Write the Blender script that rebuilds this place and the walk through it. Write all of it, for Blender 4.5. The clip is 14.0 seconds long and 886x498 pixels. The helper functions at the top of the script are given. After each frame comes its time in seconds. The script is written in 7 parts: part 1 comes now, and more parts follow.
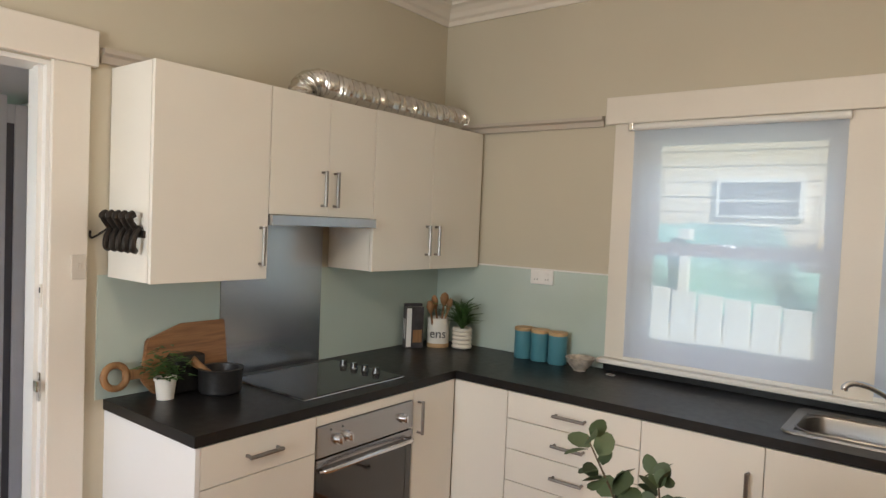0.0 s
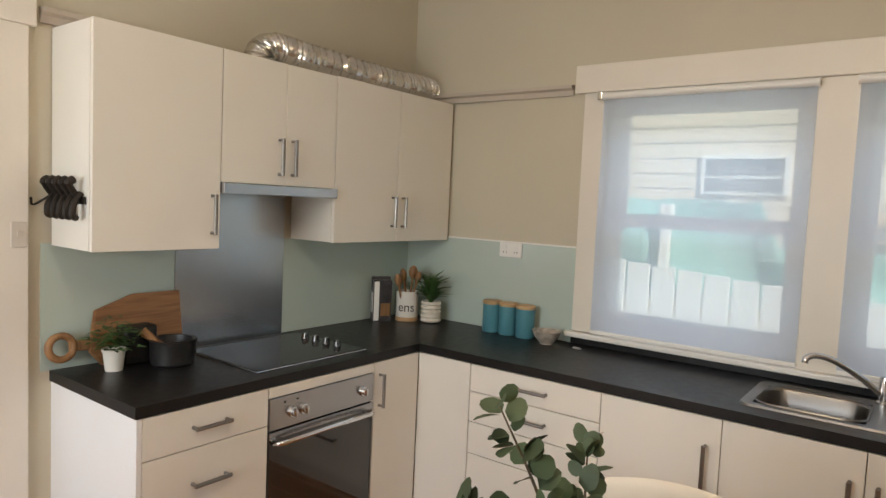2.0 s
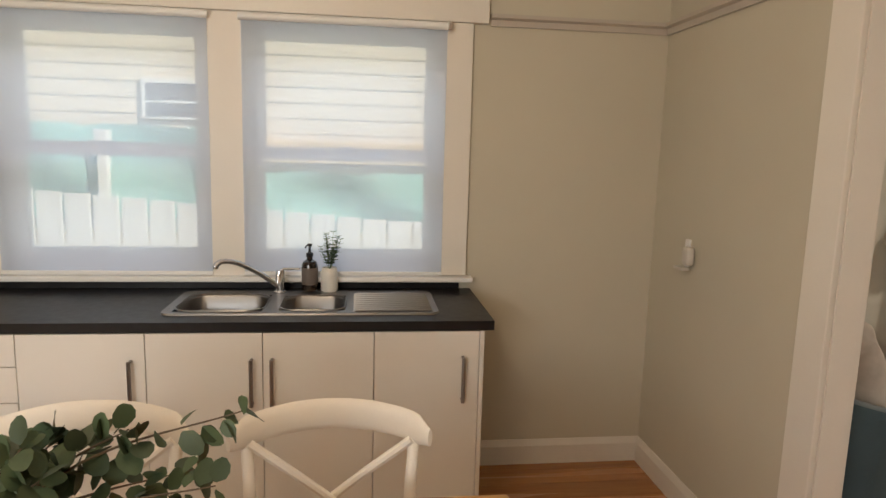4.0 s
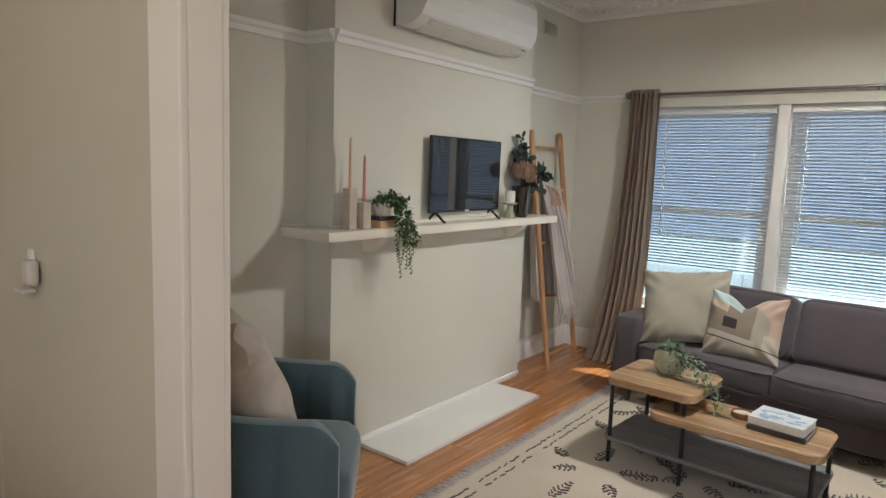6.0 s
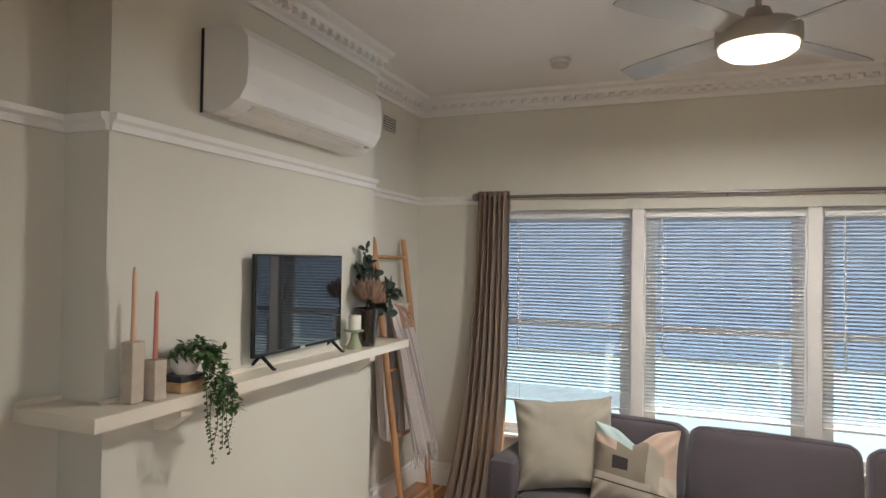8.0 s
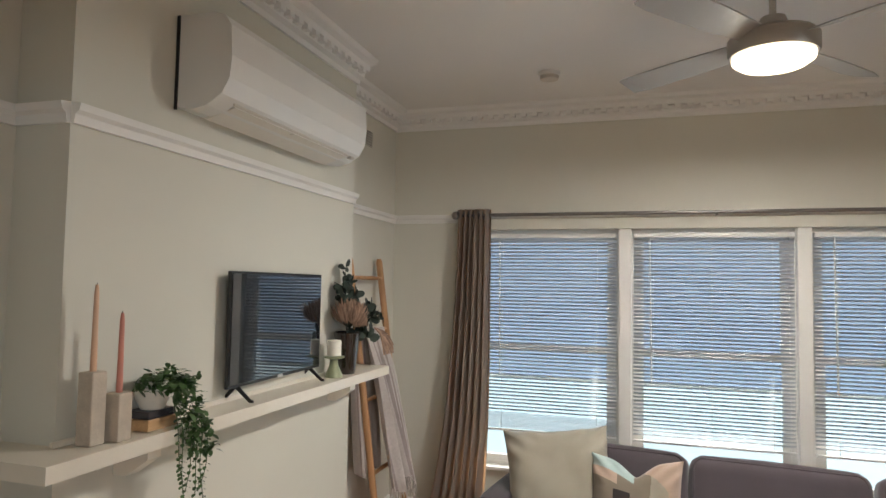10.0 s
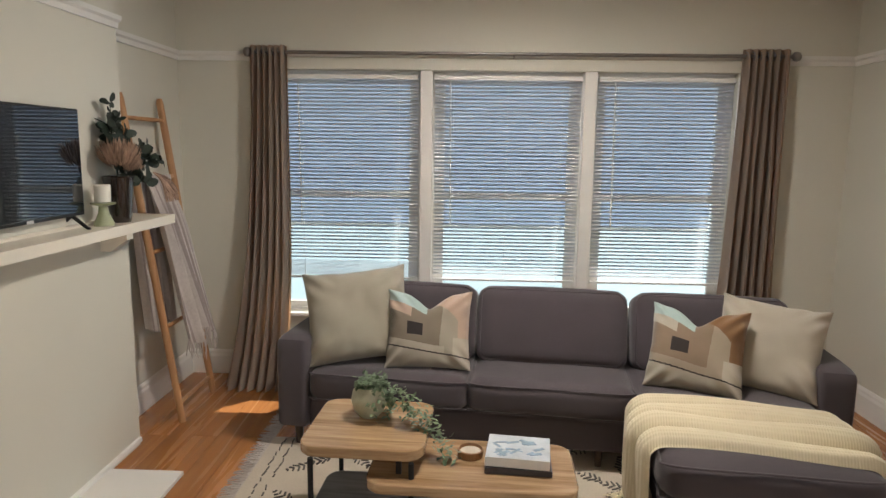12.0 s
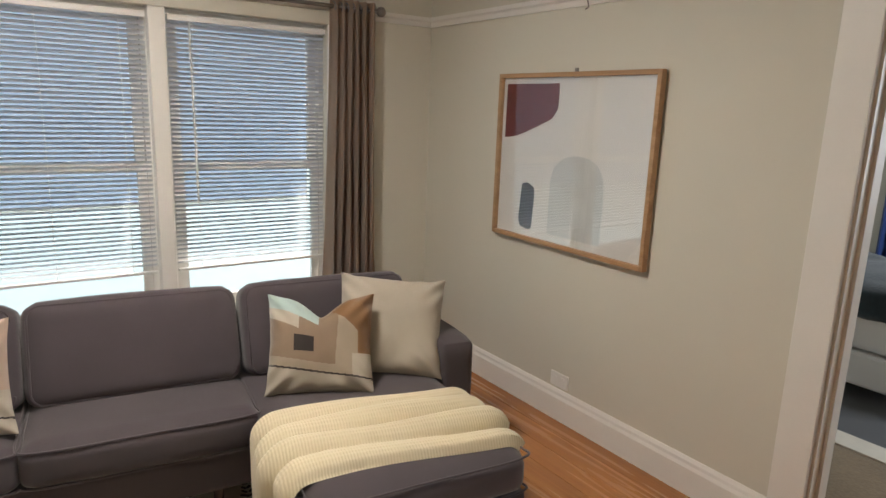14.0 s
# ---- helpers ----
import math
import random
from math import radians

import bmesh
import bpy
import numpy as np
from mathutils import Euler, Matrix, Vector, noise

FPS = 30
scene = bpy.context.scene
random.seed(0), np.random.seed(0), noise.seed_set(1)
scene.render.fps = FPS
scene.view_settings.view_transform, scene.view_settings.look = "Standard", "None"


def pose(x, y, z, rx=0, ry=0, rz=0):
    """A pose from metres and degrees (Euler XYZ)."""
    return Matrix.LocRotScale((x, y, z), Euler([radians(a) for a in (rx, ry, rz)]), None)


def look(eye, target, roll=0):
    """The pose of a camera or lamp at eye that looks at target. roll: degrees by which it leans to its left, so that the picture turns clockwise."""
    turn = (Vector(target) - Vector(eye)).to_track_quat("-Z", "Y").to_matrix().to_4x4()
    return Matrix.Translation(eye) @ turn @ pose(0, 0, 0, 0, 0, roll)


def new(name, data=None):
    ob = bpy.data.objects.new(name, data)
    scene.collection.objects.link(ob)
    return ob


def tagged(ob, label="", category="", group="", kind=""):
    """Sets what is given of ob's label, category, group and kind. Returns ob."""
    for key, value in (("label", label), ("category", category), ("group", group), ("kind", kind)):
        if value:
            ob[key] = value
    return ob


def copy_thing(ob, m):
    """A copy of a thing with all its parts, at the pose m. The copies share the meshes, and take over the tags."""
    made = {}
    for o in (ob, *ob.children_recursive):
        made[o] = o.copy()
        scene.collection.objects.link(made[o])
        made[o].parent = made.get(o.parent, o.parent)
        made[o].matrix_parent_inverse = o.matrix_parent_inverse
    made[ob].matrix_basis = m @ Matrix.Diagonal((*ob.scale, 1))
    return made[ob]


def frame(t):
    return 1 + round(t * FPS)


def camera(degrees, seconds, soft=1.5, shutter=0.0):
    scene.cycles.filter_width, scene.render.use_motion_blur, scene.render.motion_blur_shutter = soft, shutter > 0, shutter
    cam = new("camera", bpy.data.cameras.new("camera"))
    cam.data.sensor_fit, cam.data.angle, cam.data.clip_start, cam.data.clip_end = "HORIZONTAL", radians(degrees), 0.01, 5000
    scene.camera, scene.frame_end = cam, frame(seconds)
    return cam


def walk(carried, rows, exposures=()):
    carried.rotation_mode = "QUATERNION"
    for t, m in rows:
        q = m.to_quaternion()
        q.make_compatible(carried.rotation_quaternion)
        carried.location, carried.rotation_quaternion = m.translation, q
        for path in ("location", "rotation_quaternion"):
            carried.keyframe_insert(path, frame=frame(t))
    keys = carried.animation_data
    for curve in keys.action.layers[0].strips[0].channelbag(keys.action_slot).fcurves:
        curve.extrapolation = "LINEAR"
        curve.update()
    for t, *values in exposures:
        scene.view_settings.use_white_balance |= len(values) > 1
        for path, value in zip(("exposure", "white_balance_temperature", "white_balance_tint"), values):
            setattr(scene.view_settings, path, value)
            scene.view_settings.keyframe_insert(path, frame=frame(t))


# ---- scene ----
cam = camera(68.4, 14.0)
EXPOSURES = [(0.0, 0.79, 6600, 10), (2.0, 0.80, 6650, 10), (3.0, 0.83, 6900, 12), (4.2, 0.85, 7150, 13), (6.3, 1.00, 5850, 7), (7.5, 1.04, 6000, 9), (8.2, 1.02, 6100, 10), (10.5, 0.96, 6150, 9), (11.5, 0.84, 6300, 10), (12.5, 0.85, 6350, 10), (14.0, 0.92, 6500, 11)]
PATH = [
    (0, (2.403, -3.075, 1.59), (1.182, -1.492, 1.513), 2.4),
    (0.5, (2.398, -3.06, 1.572), (1.024, -1.611, 1.476), 2.9),
    (1, (2.409, -3.014, 1.559), (1.031, -1.571, 1.432), 2.8),
    (1.5, (2.445, -2.973, 1.561), (1.106, -1.493, 1.437), 2.6),
    (2, (2.481, -2.942, 1.557), (1.278, -1.35, 1.417), 2.6),
    (2.5, (2.557, -2.952, 1.53), (1.604, -1.203, 1.354), 2.2),
    (3, (2.621, -2.965, 1.534), (2.054, -1.062, 1.294), 1.9),
    (3.5, (2.678, -2.983, 1.536), (2.568, -1.005, 1.262), 1.8),
    (4, (2.722, -3.014, 1.555), (2.976, -1.053, 1.251), 1.6),
    (4.2, (2.738, -3.026, 1.557), (3.126, -1.089, 1.244), 1.6),
    (6.3, (3.427, -2.519, 1.492), (5.1, -1.449, 1.256), 1.8),
    (6.5, (3.484, -2.449, 1.504), (5.207, -1.459, 1.272), 1.6),
    (7, (3.643, -2.265, 1.521), (5.457, -1.446, 1.317), 1.4),
    (7.5, (3.842, -2.138, 1.559), (5.69, -1.384, 1.423), 1.1),
    (8, (3.948, -2.05, 1.665), (5.805, -1.309, 1.697), 0.9),
    (8.2, (3.97, -2.014, 1.697), (5.827, -1.274, 1.762), 1.0),
    (10.3, (4.132, -1.776, 1.601), (6.049, -1.211, 1.691), 0.9),
    (10.5, (4.147, -1.79, 1.567), (6.072, -1.25, 1.625), 1.0),
    (11, (4.177, -1.839, 1.505), (6.126, -1.392, 1.459), 0.9),
    (11.5, (4.207, -1.878, 1.485), (6.179, -1.594, 1.303), 0.9),
    (12, (4.225, -1.907, 1.534), (6.2, -1.841, 1.23), 0.8),
    (12.5, (4.257, -1.98, 1.582), (6.214, -2.129, 1.198), 0.8),
    (13, (4.346, -2.023, 1.597), (6.261, -2.423, 1.182), 0.9),
    (13.5, (4.576, -1.966, 1.606), (6.388, -2.695, 1.176), 1.4),
    (14, (4.862, -1.964, 1.581), (6.471, -3.076, 1.159), 2.1),
]
walk(cam, [(t, look(eye, target, roll)) for t, eye, target, roll in PATH], EXPOSURES)

# ---- world, sun, lights ----
SUN_DIR = Vector((-0.62, 0.40, -0.60)).normalized()
world = bpy.data.worlds.new("sky")
scene.world = world
world.use_nodes = True
wn = world.node_tree
sky = wn.nodes.new("ShaderNodeTexSky")
sky.sky_type = 'NISHITA'
sky.sun_disc = False
sky.sun_elevation = math.asin(-SUN_DIR.z)
sky.sun_rotation = math.atan2(-SUN_DIR.x, -SUN_DIR.y)
wn.links.new(sky.outputs[0], wn.nodes["Background"].inputs[0])
wn.nodes["Background"].inputs[1].default_value = 0.15


def lamp(name, kind, at, energy, color, size=0.1, size_y=None, aim=None):
    data = bpy.data.lights.new(name, kind)
    data.energy, data.color = energy, color
    if kind == 'AREA':
        data.size = size
        if size_y:
            data.shape, data.size_y = 'RECTANGLE', size_y
    elif kind == 'POINT':
        data.shadow_soft_size = size
    ob = new(name, data)
    ob.matrix_world = look(at, aim) if aim else pose(*at)
    return ob


sun = lamp("sun", 'SUN', (0, 0, 20), 5.0, (1.0, 0.93, 0.82), aim=tuple(Vector((0, 0, 20)) + SUN_DIR))
sun.data.angle = radians(0.6)
# added soft fill from an unseen opening made in the rear kitchen wall
lamp("kitchen_rear_window_daylight", 'AREA', (1.25, -4.52, 1.55), 27, (0.90, 0.95, 1.0), 1.5, 1.1, aim=(1.0, 0, 1.2))
# added lamp above the side path, unseen over the kitchen window heads, brightens the blinds
lamp("kitchen_window_daylight", 'AREA', (2.15, 1.05, 2.80), 12, (0.84, 0.91, 1.0), 3.6, 0.7, aim=(2.15, 0.0, 1.5))
lamp("kitchen_ceiling_bulb", 'POINT', (2.15, -2.35, 2.62), 15, (1.0, 0.82, 0.61), 0.09)
fan_bulb = lamp("fan_bulb", 'AREA', (6.86, -2.25, 2.492), 23, (1.0, 0.93, 0.84), 0.28, aim=(6.86, -2.2499, 0))
fan_bulb.data.shape = 'DISK'
lamp("fan_bulb_side_glow", 'POINT', (6.86, -2.25, 2.46), 2.2, (1.0, 0.90, 0.77), 0.05)
# added cool fill lamp, out of view; the bedroom walls have no window
lamp("bedroom_window_daylight", 'AREA', (4.2, -7.0, 1.6), 30, (0.85, 0.92, 1.0), 1.2, 1.2, aim=(7, -6.6, 0.6))

# ---- materials ----


def nodes_of(name):
    m = bpy.data.materials.new(name)
    m.use_nodes = True
    nt = m.node_tree
    return m, nt, nt.nodes["Principled BSDF"]


def mat(name, col, rough=0.5, metal=0.0, var=0.08, scale=4.0, bump=0.15, bscale=150.0, stretch=(1, 1, 1),
        rnd=0.0, coat=0.0, emit=0.0, sheen=0.0, island=False, rvar=0.08, spec=0.5):
    """Base colour with broad and fine variation, fine relief and uneven gloss."""
    m, nt, p = nodes_of(name)
    n, ln = nt.nodes.new, nt.links.new
    tc, mp = n("ShaderNodeTexCoord"), n("ShaderNodeMapping")
    mp.inputs["Scale"].default_value = stretch
    ln(tc.outputs["Object"], mp.inputs[0])
    big, fine = n("ShaderNodeTexNoise"), n("ShaderNodeTexNoise")
    big.inputs["Scale"].default_value, big.inputs["Detail"].default_value = scale, 5
    fine.inputs["Scale"].default_value, fine.inputs["Detail"].default_value = bscale, 3
    ln(mp.outputs[0], big.inputs[0])
    ln(mp.outputs[0], fine.inputs[0])
    mix = n("ShaderNodeMix")
    mix.data_type = 'RGBA'
    mix.inputs[6].default_value = (*[c * (1 - var) for c in col], 1)
    mix.inputs[7].default_value = (*[min(1, c * (1 + var)) for c in col], 1)
    add = n("ShaderNodeMath")
    add.operation = 'MULTIPLY_ADD'
    ln(fine.outputs[0], add.inputs[0])
    add.inputs[1].default_value = 0.35
    sub = n("ShaderNodeMath")
    sub.operation = 'MULTIPLY_ADD'
    ln(big.outputs[0], sub.inputs[0])
    sub.inputs[1].default_value, sub.inputs[2].default_value = 1.6, -0.5
    ln(sub.outputs[0], add.inputs[2])
    ln(add.outputs[0], mix.inputs[0])
    out = mix.outputs[2]
    if rnd:
        src = n("ShaderNodeNewGeometry").outputs["Random Per Island"] if island else n("ShaderNodeObjectInfo").outputs["Random"]
        hs, mr = n("ShaderNodeHueSaturation"), n("ShaderNodeMapRange")
        mr.inputs[3].default_value, mr.inputs[4].default_value = 1 - rnd, 1 + rnd
        ln(src, mr.inputs[0])
        ln(mr.outputs[0], hs.inputs["Value"])
        ln(out, hs.inputs["Color"])
        out = hs.outputs[0]
    ln(out, p.inputs["Base Color"])
    rr = n("ShaderNodeMapRange")
    rr.inputs[3].default_value, rr.inputs[4].default_value = max(0.02, rough - rvar), min(1, rough + rvar)
    ln(big.outputs[0], rr.inputs[0])
    ln(rr.outputs[0], p.inputs["Roughness"])
    p.inputs["Metallic"].default_value = metal
    p.inputs["Specular IOR Level"].default_value = spec
    p.inputs["Coat Weight"].default_value = coat
    p.inputs["Sheen Weight"].default_value = sheen
    if emit:
        p.inputs["Emission Color"].default_value = (*col, 1)
        p.inputs["Emission Strength"].default_value = emit
    if bump:
        b = n("ShaderNodeBump")
        b.inputs["Strength"].default_value, b.inputs["Distance"].default_value = bump, 0.002
        ln(fine.outputs[0], b.inputs["Height"])
        ln(b.outputs[0], p.inputs["Normal"])
    return m


def wood(name, dark, light, rough=0.35, axis=0, scale=1.0, rnd=0.12, coat=0.0):
    """Timber with long grain along one axis."""
    m, nt, p = nodes_of(name)
    n, ln = nt.nodes.new, nt.links.new
    tc, mp, oi = n("ShaderNodeTexCoord"), n("ShaderNodeMapping"), n("ShaderNodeObjectInfo")
    st = [14.0 * scale] * 3
    st[axis] = 0.9 * scale
    mp.inputs["Scale"].default_value = st
    ln(tc.outputs["Object"], mp.inputs[0])
    mul = n("ShaderNodeMath")
    mul.operation = 'MULTIPLY'
    mul.inputs[1].default_value = 37.0
    ln(oi.outputs["Random"], mul.inputs[0])
    comb = n("ShaderNodeCombineXYZ")
    for i in range(3):
        ln(mul.outputs[0], comb.inputs[i])
    ln(comb.outputs[0], mp.inputs[1])
    g1, g2 = n("ShaderNodeTexNoise"), n("ShaderNodeTexNoise")
    g1.inputs["Scale"].default_value, g1.inputs["Detail"].default_value, g1.inputs["Distortion"].default_value = 1.0, 7, 1.2
    g2.inputs["Scale"].default_value, g2.inputs["Detail"].default_value = 9.0, 4
    ln(mp.outputs[0], g1.inputs[0])
    ln(mp.outputs[0], g2.inputs[0])
    s = n("ShaderNodeMath")
    s.operation = 'MULTIPLY_ADD'
    s.inputs[1].default_value = 0.35
    ln(g2.outputs[0], s.inputs[0])
    ln(g1.outputs[0], s.inputs[2])
    ramp = n("ShaderNodeValToRGB")
    ramp.color_ramp.elements[0].position, ramp.color_ramp.elements[1].position = 0.42, 0.85
    ramp.color_ramp.elements[0].color, ramp.color_ramp.elements[1].color = (*dark, 1), (*light, 1)
    ln(s.outputs[0], ramp.inputs[0])
    hs, mr = n("ShaderNodeHueSaturation"), n("ShaderNodeMapRange")
    mr.inputs[3].default_value, mr.inputs[4].default_value = 1 - rnd, 1 + rnd
    ln(oi.outputs["Random"], mr.inputs[0])
    ln(mr.outputs[0], hs.inputs["Value"])
    ln(ramp.outputs[0], hs.inputs["Color"])
    ln(hs.outputs[0], p.inputs["Base Color"])
    rr = n("ShaderNodeMapRange")
    rr.inputs[3].default_value, rr.inputs[4].default_value = rough - 0.08, rough + 0.12
    ln(g1.outputs[0], rr.inputs[0])
    ln(rr.outputs[0], p.inputs["Roughness"])
    p.inputs["Coat Weight"].default_value = coat
    b = n("ShaderNodeBump")
    b.inputs["Strength"].default_value, b.inputs["Distance"].default_value = 0.12, 0.001
    ln(s.outputs[0], b.inputs["Height"])
    ln(b.outputs[0], p.inputs["Normal"])
    return m


def fabric(name, col, var=0.10, weave=420.0, bump=0.35, rough=0.9, sheen=0.25, knit=None, glow_through=None):
    """Cloth: woven relief from two crossed wave textures over a broad mottling."""
    m, nt, p = nodes_of(name)
    n, ln = nt.nodes.new, nt.links.new
    tc = n("ShaderNodeTexCoord")
    big, fine = n("ShaderNodeTexNoise"), n("ShaderNodeTexNoise")
    big.inputs["Scale"].default_value, fine.inputs["Scale"].default_value = 5.0, weave
    big.inputs["Detail"].default_value = 4
    ln(tc.outputs["Object"], big.inputs[0])
    ln(tc.outputs["Object"], fine.inputs[0])
    mx = n("ShaderNodeMath")
    mx.operation = 'MULTIPLY_ADD'
    mx.inputs[1].default_value, = (0.7,)
    ln(fine.outputs[0], mx.inputs[0])
    half = n("ShaderNodeMath")
    half.operation = 'MULTIPLY_ADD'
    half.inputs[1].default_value, half.inputs[2].default_value = 0.9, -0.3
    ln(big.outputs[0], half.inputs[0])
    ln(half.outputs[0], mx.inputs[2])
    mix = n("ShaderNodeMix")
    mix.data_type = 'RGBA'
    mix.inputs[6].default_value = (*[c * (1 - var) for c in col], 1)
    mix.inputs[7].default_value = (*[min(1, c * (1 + var)) for c in col], 1)
    ln(mx.outputs[0], mix.inputs[0])
    ln(mix.outputs[2], p.inputs["Base Color"])
    p.inputs["Roughness"].default_value = rough
    p.inputs["Sheen Weight"].default_value = sheen
    b = n("ShaderNodeBump")
    b.inputs["Strength"].default_value, b.inputs["Distance"].default_value = bump, 0.002
    if knit:
        w = n("ShaderNodeTexWave")
        w.inputs["Scale"].default_value, w.inputs["Distortion"].default_value = knit, 1.5
        ln(tc.outputs["Object"], w.inputs[0])
        b.inputs["Distance"].default_value = 0.005
        ln(w.outputs[1], b.inputs["Height"])
    else:
        ln(fine.outputs[0], b.inputs["Height"])
    ln(b.outputs[0], p.inputs["Normal"])
    if glow_through:
        tl, ms = n("ShaderNodeBsdfTranslucent"), n("ShaderNodeMixShader")
        tl.inputs[0].default_value = (*glow_through, 1)
        ms.inputs[0].default_value = 0.45
        ln(p.outputs[0], ms.inputs[1])
        ln(tl.outputs[0], ms.inputs[2])
        ln(ms.outputs[0], nt.nodes["Material Output"].inputs[0])
    return m


def thin_cloth(name, col, clear, through_light):
    """Light-filtering cloth or plastic: part clear, part glowing through, part plain."""
    m, nt, p = nodes_of(name)
    n, ln = nt.nodes.new, nt.links.new
    p.inputs["Base Color"].default_value = (*col, 1)
    p.inputs["Roughness"].default_value = 0.7
    tr, tl, a, b = n("ShaderNodeBsdfTransparent"), n("ShaderNodeBsdfTranslucent"), n("ShaderNodeMixShader"), n("ShaderNodeMixShader")
    tl.inputs[0].default_value = (*col, 1)
    a.inputs[0].default_value, b.inputs[0].default_value = through_light, clear
    ln(p.outputs[0], a.inputs[1])
    ln(tl.outputs[0], a.inputs[2])
    ln(a.outputs[0], b.inputs[1])
    ln(tr.outputs[0], b.inputs[2])
    ln(b.outputs[0], nt.nodes["Material Output"].inputs[0])
    return m


def pane_glass(name, tint=(0.95, 0.98, 0.97), ior=1.45):
    m, nt, p = nodes_of(name)
    n, ln = nt.nodes.new, nt.links.new
    tr, gl, fr, mx = n("ShaderNodeBsdfTransparent"), n("ShaderNodeBsdfGlossy"), n("ShaderNodeLayerWeight"), n("ShaderNodeMixShader")
    tr.inputs[0].default_value = (*tint, 1)
    gl.inputs[1].default_value = 0.02
    fr.inputs[0].default_value = 0.5
    f0 = ((ior - 1) / (ior + 1)) ** 2
    pw, ma = n("ShaderNodeMath"), n("ShaderNodeMath")
    pw.operation, ma.operation = 'POWER', 'MULTIPLY_ADD'
    pw.inputs[1].default_value, ma.inputs[1].default_value, ma.inputs[2].default_value = 5.0, 1 - f0, f0
    ln(fr.outputs["Facing"], pw.inputs[0])
    ln(pw.outputs[0], ma.inputs[0])
    ln(ma.outputs[0], mx.inputs[0])
    ln(tr.outputs[0], mx.inputs[1])
    ln(gl.outputs[0], mx.inputs[2])
    ln(mx.outputs[0], nt.nodes["Material Output"].inputs[0])
    return m


M = {}
M["wall_k"] = mat("kitchen_wall_paint", (0.56, 0.51, 0.40), 0.75, var=0.05, scale=1.3, bump=0.12, bscale=220)
M["wall_l"] = mat("living_wall_paint", (0.67, 0.645, 0.56), 0.75, var=0.04, scale=1.3, bump=0.12, bscale=220)
M["ceil"] = mat("ceiling_paint", (0.84, 0.82, 0.79), 0.8, var=0.03, scale=1.1, bump=0.1, bscale=200)
M["trim"] = mat("trim_gloss_paint", (0.76, 0.71, 0.63), 0.4, var=0.04, scale=3, bump=0.06, bscale=90)
M["mantel"] = mat("cream_gloss_enamel", (0.80, 0.735, 0.62), 0.32, var=0.05, scale=3, bump=0.06, bscale=90)
M["trim_w"] = mat("white_trim_paint", (0.82, 0.80, 0.76), 0.4, var=0.04, scale=3, bump=0.06, bscale=90)
M["rail_k"] = mat("picture_rail_paint", (0.50, 0.44, 0.37), 0.5, var=0.05, scale=3, bump=0.06)
M["cab"] = mat("cream_laminate", (0.80, 0.765, 0.69), 0.35, var=0.025, scale=2.5, bump=0.04, bscale=260, coat=0.1)
M["cab_side"] = mat("white_laminate", (0.84, 0.84, 0.83), 0.4, var=0.02, scale=2.5, bump=0.04, bscale=260)
M["bench"] = mat("black_laminate", (0.013, 0.012, 0.012), 0.36, var=0.25, scale=30, bump=0.10, bscale=300, spec=0.28)
M["steel"] = mat("brushed_steel", (0.44, 0.44, 0.45), 0.26, 1.0, var=0.03, scale=2, bump=0.03, bscale=40, stretch=(6, 6, 0.2), rvar=0.03)
M["steel_sink"] = mat("sink_steel", (0.27, 0.26, 0.25), 0.34, 1.0, var=0.05, scale=6, bump=0.05, bscale=60)
M["chrome"] = mat("chrome", (0.75, 0.75, 0.76), 0.12, 1.0, var=0.03, bump=0.0)
M["handle"] = mat("satin_nickel", (0.29, 0.27, 0.255), 0.38, 1.0, var=0.06, bump=0.0)
M["black_glass"] = mat("black_ceramic_glass", (0.010, 0.010, 0.011), 0.10, var=0.2, bump=0.0, spec=0.35, rvar=0.03)
M["oven_glass"] = mat("smoked_oven_glass", (0.02, 0.017, 0.015), 0.05, var=0.2, bump=0.0, coat=1.0, rvar=0.03)
M["mint"] = mat("mint_glass_splashback", (0.49, 0.575, 0.52), 0.12, var=0.02, bump=0.0, coat=0.6, rvar=0.04)
M["foil"] = mat("crinkled_foil", (0.72, 0.70, 0.66), 0.22, 1.0, var=0.12, scale=20, bump=0.9, bscale=60)
M["black_iron"] = mat("dark_bronze_iron", (0.03, 0.024, 0.02), 0.5, 0.6, var=0.3, scale=40, bump=0.3)
M["black"] = mat("black_plastic", (0.012, 0.012, 0.012), 0.4, var=0.2, bump=0.05)
M["black_metal"] = mat("black_steel", (0.015, 0.015, 0.016), 0.45, 0.3, var=0.2, bump=0.05)
M["plastic_w"] = mat("white_plastic", (0.80, 0.79, 0.76), 0.35, var=0.02, bump=0.0)
M["plastic_g"] = mat("beige_switch_plastic", (0.60, 0.55, 0.48), 0.4, var=0.02, bump=0.0)
M["stone_b"] = mat("black_granite", (0.015, 0.014, 0.014), 0.45, var=0.5, scale=60, bump=0.2, bscale=200)
M["teal"] = mat("teal_enamel", (0.085, 0.26, 0.315), 0.32, var=0.05, bump=0.02)
M["ceramic"] = mat("white_glazed_ceramic", (0.78, 0.74, 0.67), 0.3, var=0.05, scale=12, bump=0.05)
M["ceramic_m"] = mat("matt_cream_ceramic", (0.74, 0.68, 0.58), 0.7, var=0.07, scale=12, bump=0.25, bscale=90)
M["concrete"] = mat("beige_stone_block", (0.54, 0.465, 0.375), 0.9, var=0.15, scale=25, bump=0.5, bscale=120)
M["sage"] = mat("sage_glaze", (0.33, 0.36, 0.22), 0.35, var=0.12, scale=14, bump=0.1)
M["celadon"] = mat("speckled_celadon_glaze", (0.46, 0.46, 0.33), 0.4, var=0.22, scale=28, bump=0.15)
M["amber"] = mat("dark_amber_glass", (0.018, 0.010, 0.007), 0.12, var=0.2, bump=0.0, coat=0.6)
